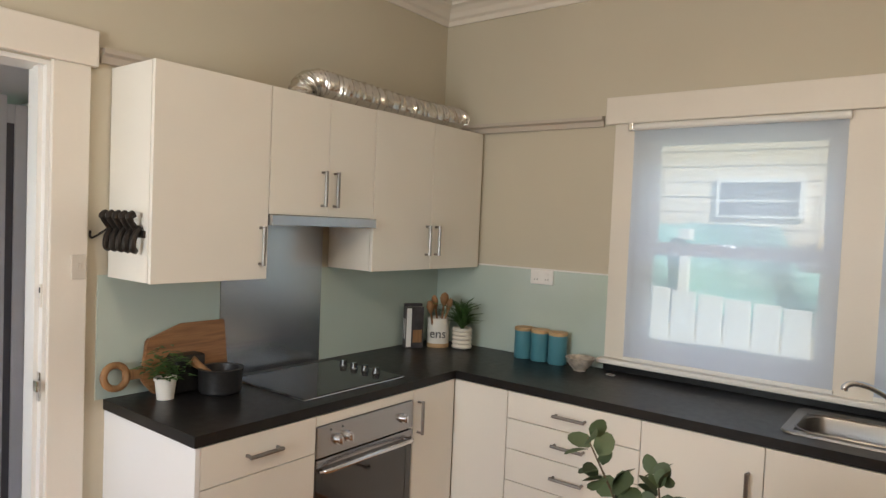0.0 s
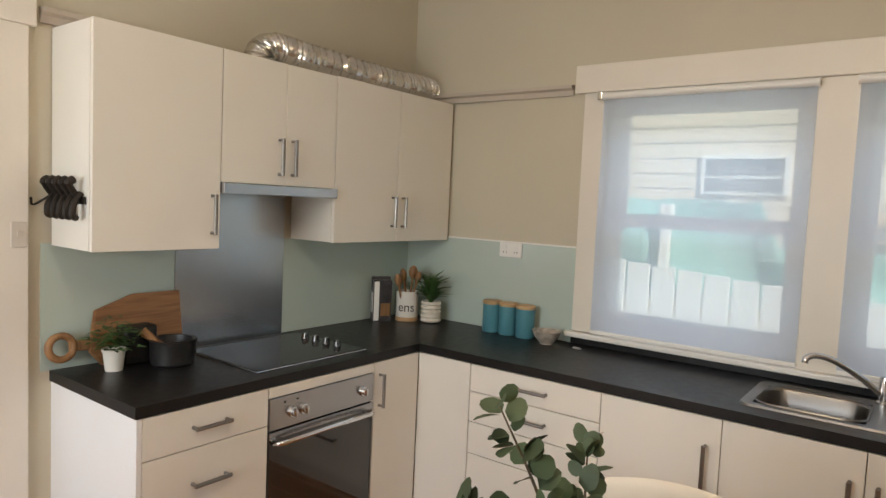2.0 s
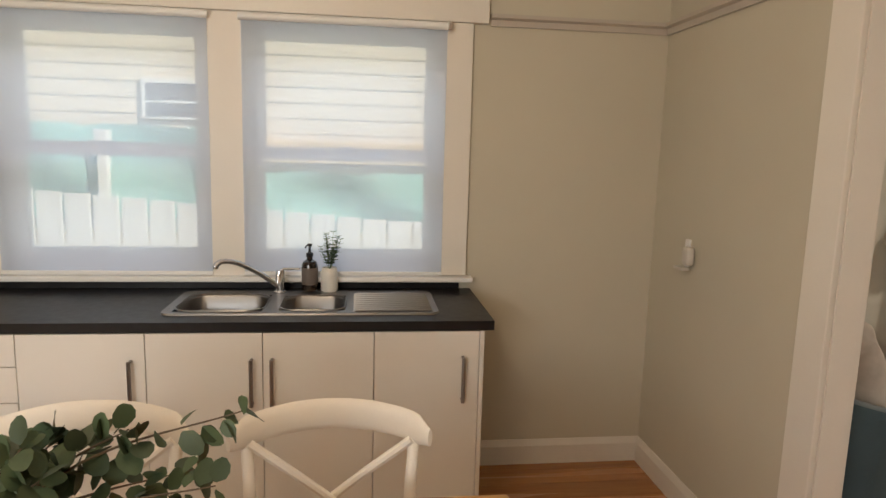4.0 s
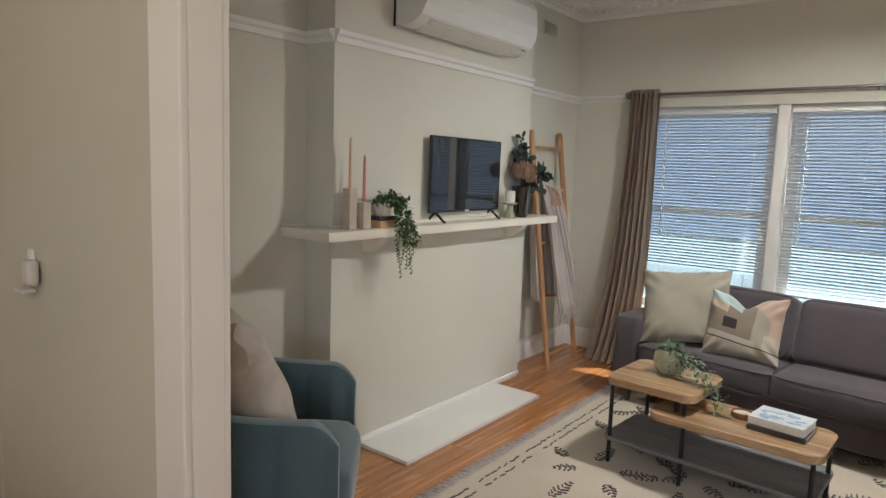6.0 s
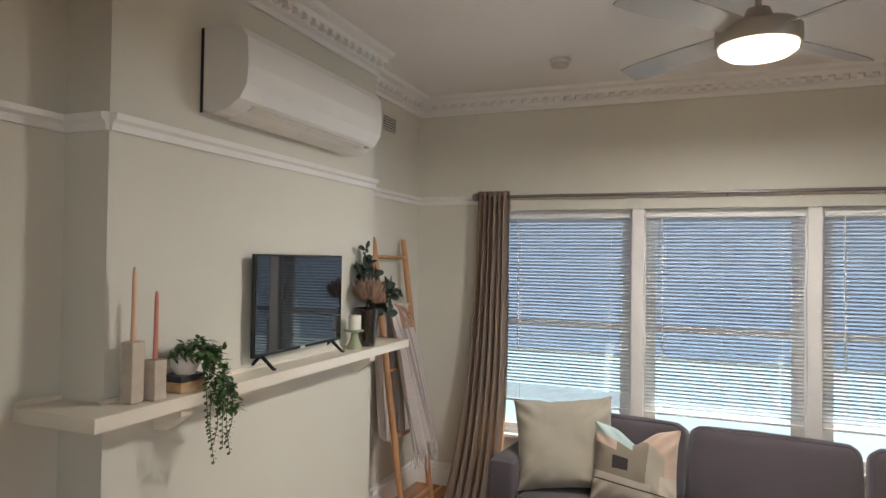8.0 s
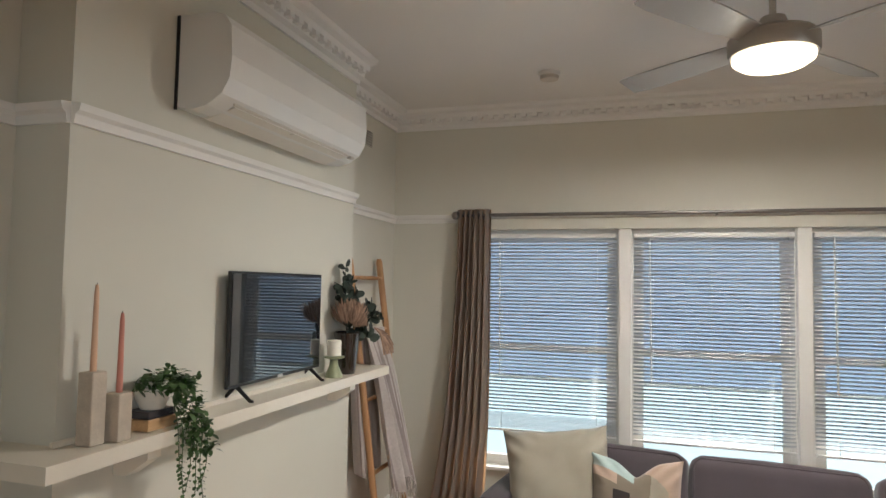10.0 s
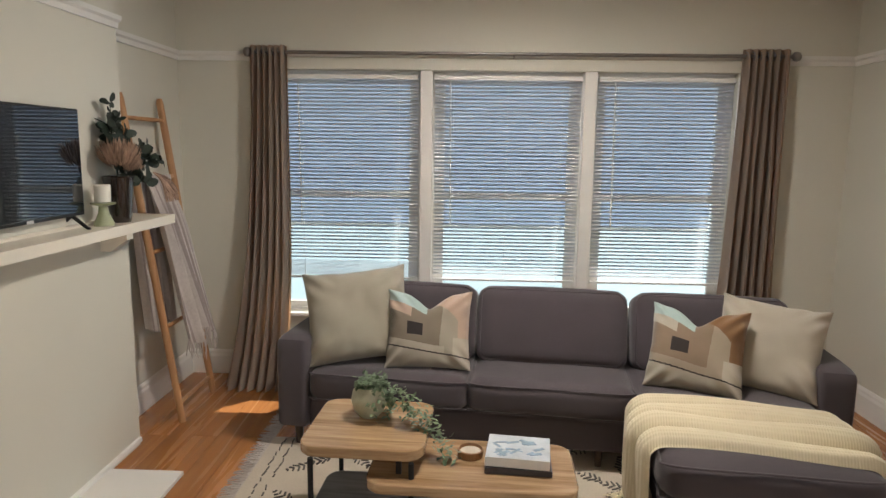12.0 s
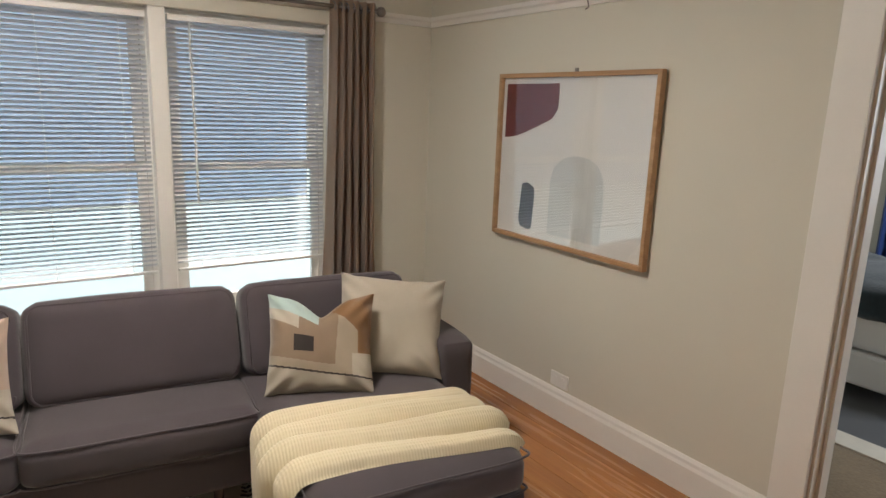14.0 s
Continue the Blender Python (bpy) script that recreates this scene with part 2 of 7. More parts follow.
M["label"] = mat("paper_label", (0.16, 0.13, 0.11), 0.7, var=0.1, bump=0.05)
M["paper"] = mat("paper", (0.78, 0.77, 0.74), 0.8, var=0.04, scale=10, bump=0.1)
M["pages"] = mat("page_block", (0.72, 0.68, 0.58), 0.85, var=0.12, scale=3, bump=0.4, bscale=60, stretch=(1, 1, 40))
M["ink"] = mat("black_ink", (0.02, 0.02, 0.022), 0.6, var=0.1, bump=0.0)
M["cover_d"] = mat("dark_book_cover", (0.05, 0.045, 0.05), 0.4, var=0.3, scale=14, bump=0.05)
M["cover_p"] = mat("photo_book_cover", (0.045, 0.042, 0.045), 0.35, var=0.8, scale=22, bump=0.02)
M["cover_b"] = mat("blue_print_cover", (0.52, 0.55, 0.58), 0.35, var=0.25, scale=16, bump=0.02)
M["cover_bb"] = mat("blue_ink_print", (0.25, 0.34, 0.44), 0.4, var=0.4, scale=30, bump=0.02)
M["candle_p"] = mat("peach_wax", (0.72, 0.46, 0.30), 0.5, var=0.05, bump=0.05)
M["candle_r"] = mat("rose_wax", (0.60, 0.24, 0.18), 0.5, var=0.05, bump=0.05)
M["candle_w"] = mat("ivory_wax", (0.82, 0.78, 0.68), 0.5, var=0.04, bump=0.05)
M["screen"] = mat("dark_screen_glass", (0.010, 0.012, 0.015), 0.025, var=0.1, bump=0.0, coat=0.8, rvar=0.02)
M["leaf_e"] = mat("eucalyptus_leaf", (0.050, 0.074, 0.032), 0.6, var=0.25, scale=14, bump=0.2, rnd=0.35, island=True)
M["leaf_g"] = mat("dark_gum_leaf", (0.018, 0.028, 0.017), 0.6, var=0.25, scale=14, bump=0.2, rnd=0.35, island=True)
M["leaf_f"] = mat("fern_leaf", (0.055, 0.12, 0.03), 0.5, var=0.2, scale=20, bump=0.2, rnd=0.4, island=True)
M["leaf_d"] = mat("dark_green_leaf", (0.060, 0.115, 0.036), 0.45, var=0.2, scale=20, bump=0.2, rnd=0.4, island=True)
M["leaf_p"] = mat("pale_green_leaf", (0.13, 0.18, 0.10), 0.55, var=0.2, scale=20, bump=0.2, rnd=0.4, island=True)
M["dried"] = mat("dried_flower", (0.36, 0.235, 0.165), 0.85, var=0.3, scale=30, bump=0.4, rnd=0.35, island=True)
M["stem"] = mat("brown_stem", (0.10, 0.07, 0.04), 0.7, var=0.2, bump=0.2)
M["floor"] = wood("polished_floorboard", (0.32, 0.122, 0.036), (0.48, 0.205, 0.064), 0.24, 0, 1.0, 0.15, 0.3)
M["oak"] = wood("oiled_oak", (0.25, 0.140, 0.065), (0.51, 0.34, 0.190), 0.17, 1, 1.2, 0.04, 0.8)
M["oak_z"] = wood("ladder_pine", (0.36, 0.17, 0.07), (0.56, 0.31, 0.14), 0.45, 2, 1.2, 0.06)
M["board"] = wood("acacia_board", (0.09, 0.035, 0.015), (0.34, 0.17, 0.07), 0.45, 1, 1.3, 0.08)
M["board_d"] = wood("olive_wood", (0.16, 0.075, 0.03), (0.36, 0.19, 0.08), 0.5, 2, 1.5, 0.1)
M["pine"] = wood("honey_pine_table", (0.42, 0.19, 0.055), (0.62, 0.33, 0.11), 0.35, 0, 1.0, 0.05)
M["bamboo"] = wood("bamboo_lid", (0.42, 0.25, 0.12), (0.60, 0.40, 0.21), 0.5, 0, 2.0, 0.08)
M["grey_wood"] = wood("grey_washed_board", (0.10, 0.10, 0.105), (0.22, 0.22, 0.225), 0.4, 1, 1.0, 0.05)
M["frame_oak"] = wood("picture_frame_oak", (0.34, 0.19, 0.09), (0.52, 0.32, 0.17), 0.45, 0, 1.5, 0.05)
M["chair_w"] = mat("cream_chair_paint", (0.78, 0.72, 0.62), 0.45, var=0.04, scale=6, bump=0.08, bscale=120)
M["sofa"] = fabric("charcoal_wool", (0.066, 0.053, 0.060), 0.16, 520)
M["sofa_leg"] = wood("dark_leg", (0.03, 0.018, 0.012), (0.06, 0.035, 0.022), 0.4, 2)
M["velvet"] = fabric("teal_velvet", (0.052, 0.092, 0.108), 0.22, 300, 0.2, 0.75, 0.6)
M["linen"] = fabric("oatmeal_linen", (0.315, 0.285, 0.225), 0.10, 380, 0.5)
M["linen_w"] = fabric("ivory_linen", (0.40, 0.355, 0.285), 0.10, 380, 0.5)
M["leafprint"] = fabric("pale_leaf_print", (0.46, 0.40, 0.335), 0.38, 17, 0.2)
M["tan"] = fabric("tan_cloth", (0.225, 0.162, 0.110), 0.10, 380, 0.4)
M["sand"] = fabric("sand_cloth", (0.31, 0.255, 0.19), 0.10, 380, 0.4)
M["rust"] = fabric("ochre_brown_cloth", (0.20, 0.105, 0.045), 0.12, 380, 0.4)
M["taupe"] = fabric("taupe_cloth", (0.195, 0.160, 0.118), 0.10, 380, 0.4)
M["blush"] = fabric("blush_cloth", (0.42, 0.31, 0.235), 0.10, 380, 0.4)
M["aqua"] = fabric("aqua_cloth", (0.36, 0.46, 0.44), 0.10, 380, 0.4)
M["blackcloth"] = fabric("black_cloth", (0.025, 0.018, 0.016), 0.10, 380, 0.4)
M["speckle"] = mat("speckled_stoneware", (0.42, 0.37, 0.31), 0.4, var=0.55, scale=38, bump=0.1)
M["throw"] = fabric("butter_knit", (0.69, 0.60, 0.415), 0.07, 260, 0.35, knit=30.0)
M["throw_g"] = fabric("grey_woven_throw", (0.52, 0.465, 0.43), 0.20, 60, 0.6)
M["throw_s"] = fabric("dusty_pink_stripe", (0.34, 0.285, 0.27), 0.2, 60, 0.6)
M["curtain"] = fabric("taupe_curtain", (0.37, 0.315, 0.265), 0.08, 420, 0.3, glow_through=(0.50, 0.29, 0.15))
M["rug"] = fabric("cream_wool_rug", (0.53, 0.46, 0.365), 0.14, 130, 1.0)
M["rug_d"] = fabric("charcoal_wool_mark", (0.06, 0.05, 0.045), 0.2, 130, 1.0)
M["jute"] = fabric("jute_mat", (0.22, 0.15, 0.08), 0.35, 70, 1.0)
M["carpet"] = fabric("slate_carpet", (0.06, 0.062, 0.066), 0.2, 220, 0.8)
M["blue_cloth"] = fabric("blue_curtain_cloth", (0.03, 0.07, 0.25), 0.2, 300, 0.3)
M["bed_white"] = fabric("white_bed_linen", (0.78, 0.78, 0.78), 0.05, 300, 0.3)
M["fur"] = fabric("dark_teal_shag", (0.02, 0.035, 0.045), 0.4, 50, 1.0)
M["sheer"] = thin_cloth("sheer_roller_cloth", (0.78, 0.86, 1.0), 0.33, 0.82)
M["slat"] = thin_cloth("ivory_slat", (0.78, 0.79, 0.81), 0.0, 0.40)
M["glass"] = pane_glass("window_glass")
M["pic_glass"] = pane_glass("picture_glass", (0.98, 0.98, 0.98), 1.8)
M["maroon"] = mat("maroon_print", (0.17, 0.045, 0.045), 0.8, var=0.2, scale=9, bump=0.1)
M["plum"] = mat("plum_black_print", (0.035, 0.02, 0.028), 0.8, var=0.2, scale=9, bump=0.1)
M["greyprint"] = mat("pale_grey_print", (0.62, 0.64, 0.63), 0.8, var=0.1, scale=9, bump=0.1)
M["weather"] = mat("white_weatherboard", (0.72, 0.70, 0.73), 0.6, var=0.05, scale=3, bump=0.1, stretch=(1, 1, 3))
M["cream_wb"] = mat("cream_weatherboard", (0.60, 0.51, 0.40), 0.6, var=0.05, scale=3, bump=0.1, stretch=(1, 1, 3))
M["ochre_wb"] = mat("ochre_trim_paint", (0.66, 0.47, 0.24), 0.6, var=0.05, scale=3, bump=0.1)
M["fence"] = mat("white_fence_paint", (0.68, 0.67, 0.65), 0.6, var=0.06, scale=3, bump=0.1)
M["tealcloth"] = fabric("teal_shade_cloth", (0.20, 0.43, 0.40), 0.15, 60, 0.3)
M["awning"] = thin_cloth("blue_grey_awning_cloth", (0.27, 0.335, 0.455), 0.0, 0.5)
M["grass"] = mat("lawn", (0.09, 0.14, 0.04), 0.9, var=0.4, scale=2, bump=0.8, bscale=40)
M["bluestone"] = mat("bluestone_paving", (0.33, 0.41, 0.42), 0.85, var=0.12, scale=2, bump=0.3, bscale=60)
M["pave"] = mat("pale_concrete_paving", (0.45, 0.43, 0.40), 0.85, var=0.12, scale=2, bump=0.3, bscale=60)
M["dark"] = mat("dark_window_interior", (0.05, 0.05, 0.06), 0.2, var=0.2, bump=0.0)
M["mesh"] = mat("grey_insect_mesh", (0.13, 0.125, 0.14), 0.7, var=0.1, scale=3, bump=0.2, bscale=300)
M["roof"] = mat("grey_roof_tile", (0.15, 0.14, 0.14), 0.8, var=0.2, scale=4, bump=0.3)
M["lampglow"] = mat("lamp_diffuser", (1.0, 0.82, 0.55), 0.4, var=0.0, bump=0.0, emit=2.4)
M["nickel_dark"] = mat("dark_chrome", (0.12, 0.12, 0.12), 0.25, 0.9, var=0.05, bump=0.0)
M["nickel"] = mat("brushed_nickel_fan", (0.45, 0.42, 0.38), 0.35, 0.8, var=0.05, bump=0.03)
M["blade"] = mat("silver_grey_blade", (0.42, 0.41, 0.39), 0.4, var=0.05, bump=0.03)

# ---- building helpers ----


def B():
    return bmesh.new()


def root_matrix(ob):
    m = Matrix.Identity(4)
    while ob is not None:
        m = ob.matrix_basis @ m
        ob = ob.parent
    return m


def mesh_of(name, bm, material, smooth=False):
    me = bpy.data.meshes.new(name)
    bm.normal_update()
    bm.to_mesh(me)
    bm.free()
    for one in (material if isinstance(material, (list, tuple)) else [material]):
        me.materials.append(one)
    if smooth:
        me.polygons.foreach_set("use_smooth", [True] * len(me.polygons))
        me.set_sharp_from_angle(angle=radians(38))
    return me


def part(name, bm, material, parent, label="", smooth=False, local=False):
    """One mesh under a thing or a part; points are in world metres unless local."""
    if not local:
        bm.transform(root_matrix(parent).inverted())
    ob = new(name, mesh_of(name, bm, material, smooth))
    ob.parent = parent
    return tagged(ob, label)


def thing(name, at, label, category, rz=0.0, group="", rx=0.0, ry=0.0):
    ob = new(name)
    ob.matrix_basis = pose(at[0], at[1], at[2], rx, ry, rz)
    return tagged(ob, label, category, group)


def single(name, bm, material, label, category, group="", kind="", smooth=False):
    return tagged(new(name, mesh_of(name, bm, material, smooth)), label, category, group, kind)


def struct(name, bm, material, label="", smooth=False):
    return tagged(new(name, mesh_of(name, bm, material, smooth)), label, "", "", "structure")


def box(bm, x0, x1, y0, y1, z0, z1, bev=0.0, seg=2):
    m = Matrix.Translation(((x0 + x1) / 2, (y0 + y1) / 2, (z0 + z1) / 2)) @ Matrix.Diagonal((abs(x1 - x0), abs(y1 - y0), abs(z1 - z0), 1))
    vs = bmesh.ops.create_cube(bm, size=1, matrix=m)["verts"]
    if bev:
        es = list({e for v in vs for e in v.link_edges})
        bmesh.ops.bevel(bm, geom=es, offset=bev, segments=seg, affect='EDGES', profile=0.5)
    return bm


def cyl(bm, p0, p1, r0, r1=None, seg=16):
    p0, p1 = Vector(p0), Vector(p1)
    d = p1 - p0
    m = Matrix.Translation((p0 + p1) / 2) @ d.to_track_quat('Z', 'Y').to_matrix().to_4x4()
    bmesh.ops.create_cone(bm, cap_ends=True, segments=seg, radius1=r0, radius2=r0 if r1 is None else r1, depth=d.length, matrix=m)
    return bm


def tube(bm, pts, r, seg=8, cap=True):
    """A round bar through the points; r is one radius or one for each point."""
    pts = [Vector(p) for p in pts]
    rs = r if isinstance(r, (list, tuple)) else [r] * len(pts)
    rings, prev = [], None
    for i, p in enumerate(pts):
        d = (pts[min(i + 1, len(pts) - 1)] - pts[max(i - 1, 0)]).normalized()
        if prev is None:
            prev = d.orthogonal().normalized()
        side = (prev - d * prev.dot(d)).normalized()
        prev = side
        up = d.cross(side)
        rings.append([bm.verts.new(p + (side * math.cos(a) + up * math.sin(a)) * rs[i]) for a in (2 * math.pi * k / seg for k in range(seg))])
    for a, b in zip(rings, rings[1:]):
        for k in range(seg):
            bm.faces.new((a[k], a[(k + 1) % seg], b[(k + 1) % seg], b[k]))
    if cap:
        bm.faces.new(rings[0][::-1])
        bm.faces.new(rings[-1])
    return bm


def curve_pts(pts, n=24):
    """Smooth points through a few control points."""
    ps = [Vector(p) for p in pts]
    ps = [ps[0] * 2 - ps[1]] + ps + [ps[-1] * 2 - ps[-2]]
    out, spans = [], len(ps) - 3
    for k in range(n + 1):
        f = k / n * spans
        i = min(int(f), spans - 1)
        t = f - i
        a, b, c, d = ps[i:i + 4]
        out.append(0.5 * ((2 * b) + (c - a) * t + (2 * a - 5 * b + 4 * c - d) * t * t + (3 * b - a - 3 * c + d) * t ** 3))
    return out


def lathe(bm, prof, at=(0, 0, 0), seg=28):
    """A turned form from (radius, height) pairs, closed where the radius is nil."""
    rings = []
    for r, z in prof:
        if r < 1e-5:
            rings.append([bm.verts.new((at[0], at[1], at[2] + z))])
        else:
            rings.append([bm.verts.new((at[0] + r * math.cos(2 * math.pi * k / seg), at[1] + r * math.sin(2 * math.pi * k / seg), at[2] + z)) for k in range(seg)])
    for a, b in zip(rings, rings[1:]):
        for k in range(seg):
            j = (k + 1) % seg
            if len(a) == 1 and len(b) == 1:
                continue
            if len(a) == 1:
                bm.faces.new((a[0], b[j], b[k]))
            elif len(b) == 1:
                bm.faces.new((a[k], a[j], b[0]))
            else:
                bm.faces.new((a[k], a[j], b[j], b[k]))
    return bm


def soft_box(bm, x0, x1, y0, y1, z0, z1, r=0.05, bulge=0.02, n=10, wob=0.004):
    """An upholstered block: rounded edges, swelling faces, slight unevenness."""
    c = Vector(((x0 + x1) / 2, (y0 + y1) / 2, (z0 + z1) / 2))
    h = Vector((abs(x1 - x0) / 2, abs(y1 - y0) / 2, abs(z1 - z0) / 2))
    tmp = bmesh.new()
    bmesh.ops.create_cube(tmp, size=2)
    bmesh.ops.subdivide_edges(tmp, edges=tmp.edges[:], cuts=n, use_grid_fill=True)
    inner = Vector([max(v - r, 0.001) for v in h])
    for v in tmp.verts:
        p = v.co.copy()
        s = Vector([math.copysign(abs(q) ** 0.75, q) for q in p])
        t = Vector((s.x * h.x, s.y * h.y, s.z * h.z))
        k = Vector([max(-i, min(i, q)) for q, i in zip(t, inner)])
        d = t - k
        q = k + (d.normalized() * r if d.length > 1e-6 else d)
        w = (1 - p.x ** 2 * 0.999) * (1 - p.y ** 2 * 0.999) if abs(p.z) > 0.999 else (1 - p.x ** 2) * (1 - p.z ** 2) if abs(p.y) > 0.999 else (1 - p.y ** 2) * (1 - p.z ** 2)
        nrm = Vector((0, 0, math.copysign(1, p.z))) if abs(p.z) > 0.999 else Vector((0, math.copysign(1, p.y), 0)) if abs(p.y) > 0.999 else Vector((math.copysign(1, p.x), 0, 0))
        q = q + nrm * bulge * max(0, w) ** 0.7 + c
        v.co = q + Vector((noise.noise(q * 5), noise.noise(q * 5 + Vector((7, 0, 0))), noise.noise(q * 5 + Vector((0, 7, 0))))) * wob
    me = bpy.data.meshes.new("tmp")
    tmp.to_mesh(me)
    tmp.free()
    bm.from_mesh(me)
    bpy.data.meshes.remove(me)
    return bm


def pillow(bm, w, h, d, pattern=None, n=30, chop=0.0):
    """A scatter cushion upright in its own x-z plane, base at the origin; chop dents the top edge."""
    grid = {}
    for sgn in (1, -1):
        for i in range(n + 1):
            for j in range(n + 1):
                u, v = 2 * i / n - 1, 2 * j / n - 1
                edge = max(abs(u), abs(v)) > 0.999
                if sgn < 0 and edge:
                    grid[sgn, i, j] = grid[1, i, j]
                    continue
                if pattern:
                    v -= 0.035 * u * (1 - v * v)
                pin = 1 - 0.075 * (1 - v * v) * abs(u) ** 3
                pin_z = 1 - 0.07 * (1 - u * u) * abs(v) ** 3
                th = d / 2 * ((1 - u ** 4) * (1 - v ** 4)) ** 0.55
                x, z = u * w / 2 * pin, v * h / 2 * pin_z + h / 2
                dent = chop * math.exp(-(abs(u) / 0.36) ** 1.5) * max(0, (v + 1) / 2) ** 3
                z -= dent
                y = -sgn * th + 0.017 * noise.noise(Vector((x * 6, z * 6, sgn * 3.0 + w)))
                rim = max(abs(u), abs(v)) ** 4
                y += 0.011 * rim * noise.noise(Vector((x * 17, z * 17, sgn * 5.0 + h))) + 0.0055 * noise.noise(Vector((x * 13, z * 11, w * 9)))
                corner = max(0.0, abs(u) + abs(v) - 0.9)
                y -= sgn * 0.012 * corner * math.sin(14 * (abs(u) - abs(v)) + 3 * w + sgn)
                if edge:
                    x, z = x + 0.004 * u, z + 0.003 * v
                grid[sgn, i, j] = bm.verts.new((x, y, z))
    for sgn in (1, -1):
        for i in range(n):
            for j in range(n):
                q = [grid[sgn, i, j], grid[sgn, i + 1, j], grid[sgn, i + 1, j + 1], grid[sgn, i, j + 1]]
                f = bm.faces.new(q if sgn > 0 else q[::-1])
                if pattern:
                    f.material_index = pattern((i + 0.5) / n, (j + 0.5) / n) if sgn > 0 else 0
    return bm


def leaf(bm, p, d, size, width=0.5, up=Vector((0, 0, 1)), fold=0.25, round_tip=False):
    """A small curved leaf from p along d."""
    d = Vector(d).normalized()
    s = d.cross(up)
    s = s.normalized() if s.length > 1e-4 else d.orthogonal().normalized()
    nrm = s.cross(d)
    shape = ((0, 0.12), (0.22, 0.85), (0.5, 1.0), (0.8, 0.8), (1.0, 0.25)) if round_tip else ((0, 0.1), (0.3, 0.8), (0.55, 0.9), (0.8, 0.55), (1.0, 0.04))
    rows = []
    for t, w in shape:
        mid = Vector(p) + d * size * t - nrm * size * fold * t * t
        o = s * size * width * 0.5 * w
        rows.append((bm.verts.new(mid - o + nrm * size * 0.06 * w), bm.verts.new(mid), bm.verts.new(mid + o + nrm * size * 0.06 * w)))
    for a, b in zip(rows, rows[1:]):
        bm.faces.new((a[0], a[1], b[1], b[0]))
        bm.faces.new((a[1], a[2], b[2], b[1]))


def wall_run(bm, axis, c0, c1, a0, a1, z0, z1, holes=()):
    """A wall slab with openings. axis 'x': the wall runs along x and is c0..c1 thick in y."""
    def piece(p, q, u, v):
        if q - p > 1e-4 and v - u > 1e-4:
            box(bm, p, q, c0, c1, u, v) if axis == 'x' else box(bm, c0, c1, p, q, u, v)
    at = a0
    for h0, h1, b, t in sorted(holes):
        piece(at, h0, z0, z1)
        piece(h0, h1, z0, b)
        piece(h0, h1, t, z1)
        at = h1
    piece(at, a1, z0, z1)
    return bm


def profile_run(bm, prof, p, q, inward):
    """A moulding: (depth, height) profile carried from p to q, depth measured along inward."""
    p, q, n = Vector(p), Vector(q), Vector(inward)
    ends = [[bm.verts.new(e + n * d + Vector((0, 0, z))) for d, z in prof] for e in (p, q)]
    k = len(prof)
    for i in range(k):
        j = (i + 1) % k
        bm.faces.new((ends[0][i], ends[0][j], ends[1][j], ends[1][i]))
    bm.faces.new(ends[0][::-1])
    bm.faces.new(ends[1])
    return bm

# ---- structure ----
CEIL = 2.86
LN, LS, LE = -0.05, -4.30, 8.46          # living room: north, south and east faces
KX, KS = 4.15, -4.60                     # kitchen: party wall face, south face

wall_north = struct("wall_north_kitchen", wall_run(B(), 'x', 0.0, 0.14, -0.14, 4.19, 0, CEIL, [(1.195, 3.10, 0.96, 2.09)]), M["wall_k"])
struct("wall_west_kitchen", wall_run(B(), 'y', -0.14, 0.0, KS - 0.14, 0.0, 0, CEIL, [(-2.97, -2.145, 0, 2.08)]), M["wall_k"])
# the opening is unseen, added to hold the rear fill lamp
struct("wall_south_kitchen", wall_run(B(), 'x', KS - 0.14, KS, 0.0, KX, 0, CEIL, [(0.45, 2.05, 0.95, 2.1)]), M["wall_k"])
struct("wall_party_kitchen_side", wall_run(B(), 'y', KX, KX + 0.04, KS, 0.0, 0, CEIL, [(-3.30, -1.247, 0, 2.10)]), M["wall_k"])
struct("wall_party_living_side", wall_run(B(), 'y', KX + 0.04, KX + 0.08, LS - 0.12, LN, 0, CEIL, [(-3.30, -1.247, 0, 2.10)]), M["wall_l"])
struct("wall_north_living", wall_run(B(), 'x', LN, 0.14, 4.19, LE, 0, CEIL), M["wall_l"])
struct("wall_east_living", wall_run(B(), 'y', LE, LE + 0.14, LS - 0.14, 0.14, 0, CEIL, [(-3.59, -0.63, 0.44, 2.02)]), M["wall_l"])
struct("wall_south_living", wall_run(B(), 'x', LS - 0.12, LS, KX + 0.08, LE, 0, CEIL, [(5.02, 5.86, 0, 2.06)]), M["wall_l"])
chim = B()
box(chim, 5.51, 7.35, -0.25, LN, 0, CEIL)
struct("wall_chimney_breast", chim, M["wall_l"], "plastered chimney breast painted warm white")
struct("ceiling_kitchen", box(B(), -0.14, 4.23, KS - 0.14, 0.14, CEIL, CEIL + 0.1), M["ceil"])
struct("ceiling_living", box(B(), 4.23, LE + 0.14, LS - 0.14, 0.14, CEIL, CEIL + 0.1), M["ceil"])
floor = struct("floor", box(B(), -0.14, LE + 0.14, KS - 0.14, 0.14, -0.12, -0.022), M["floor"], "polished honey-brown timber floorboards")

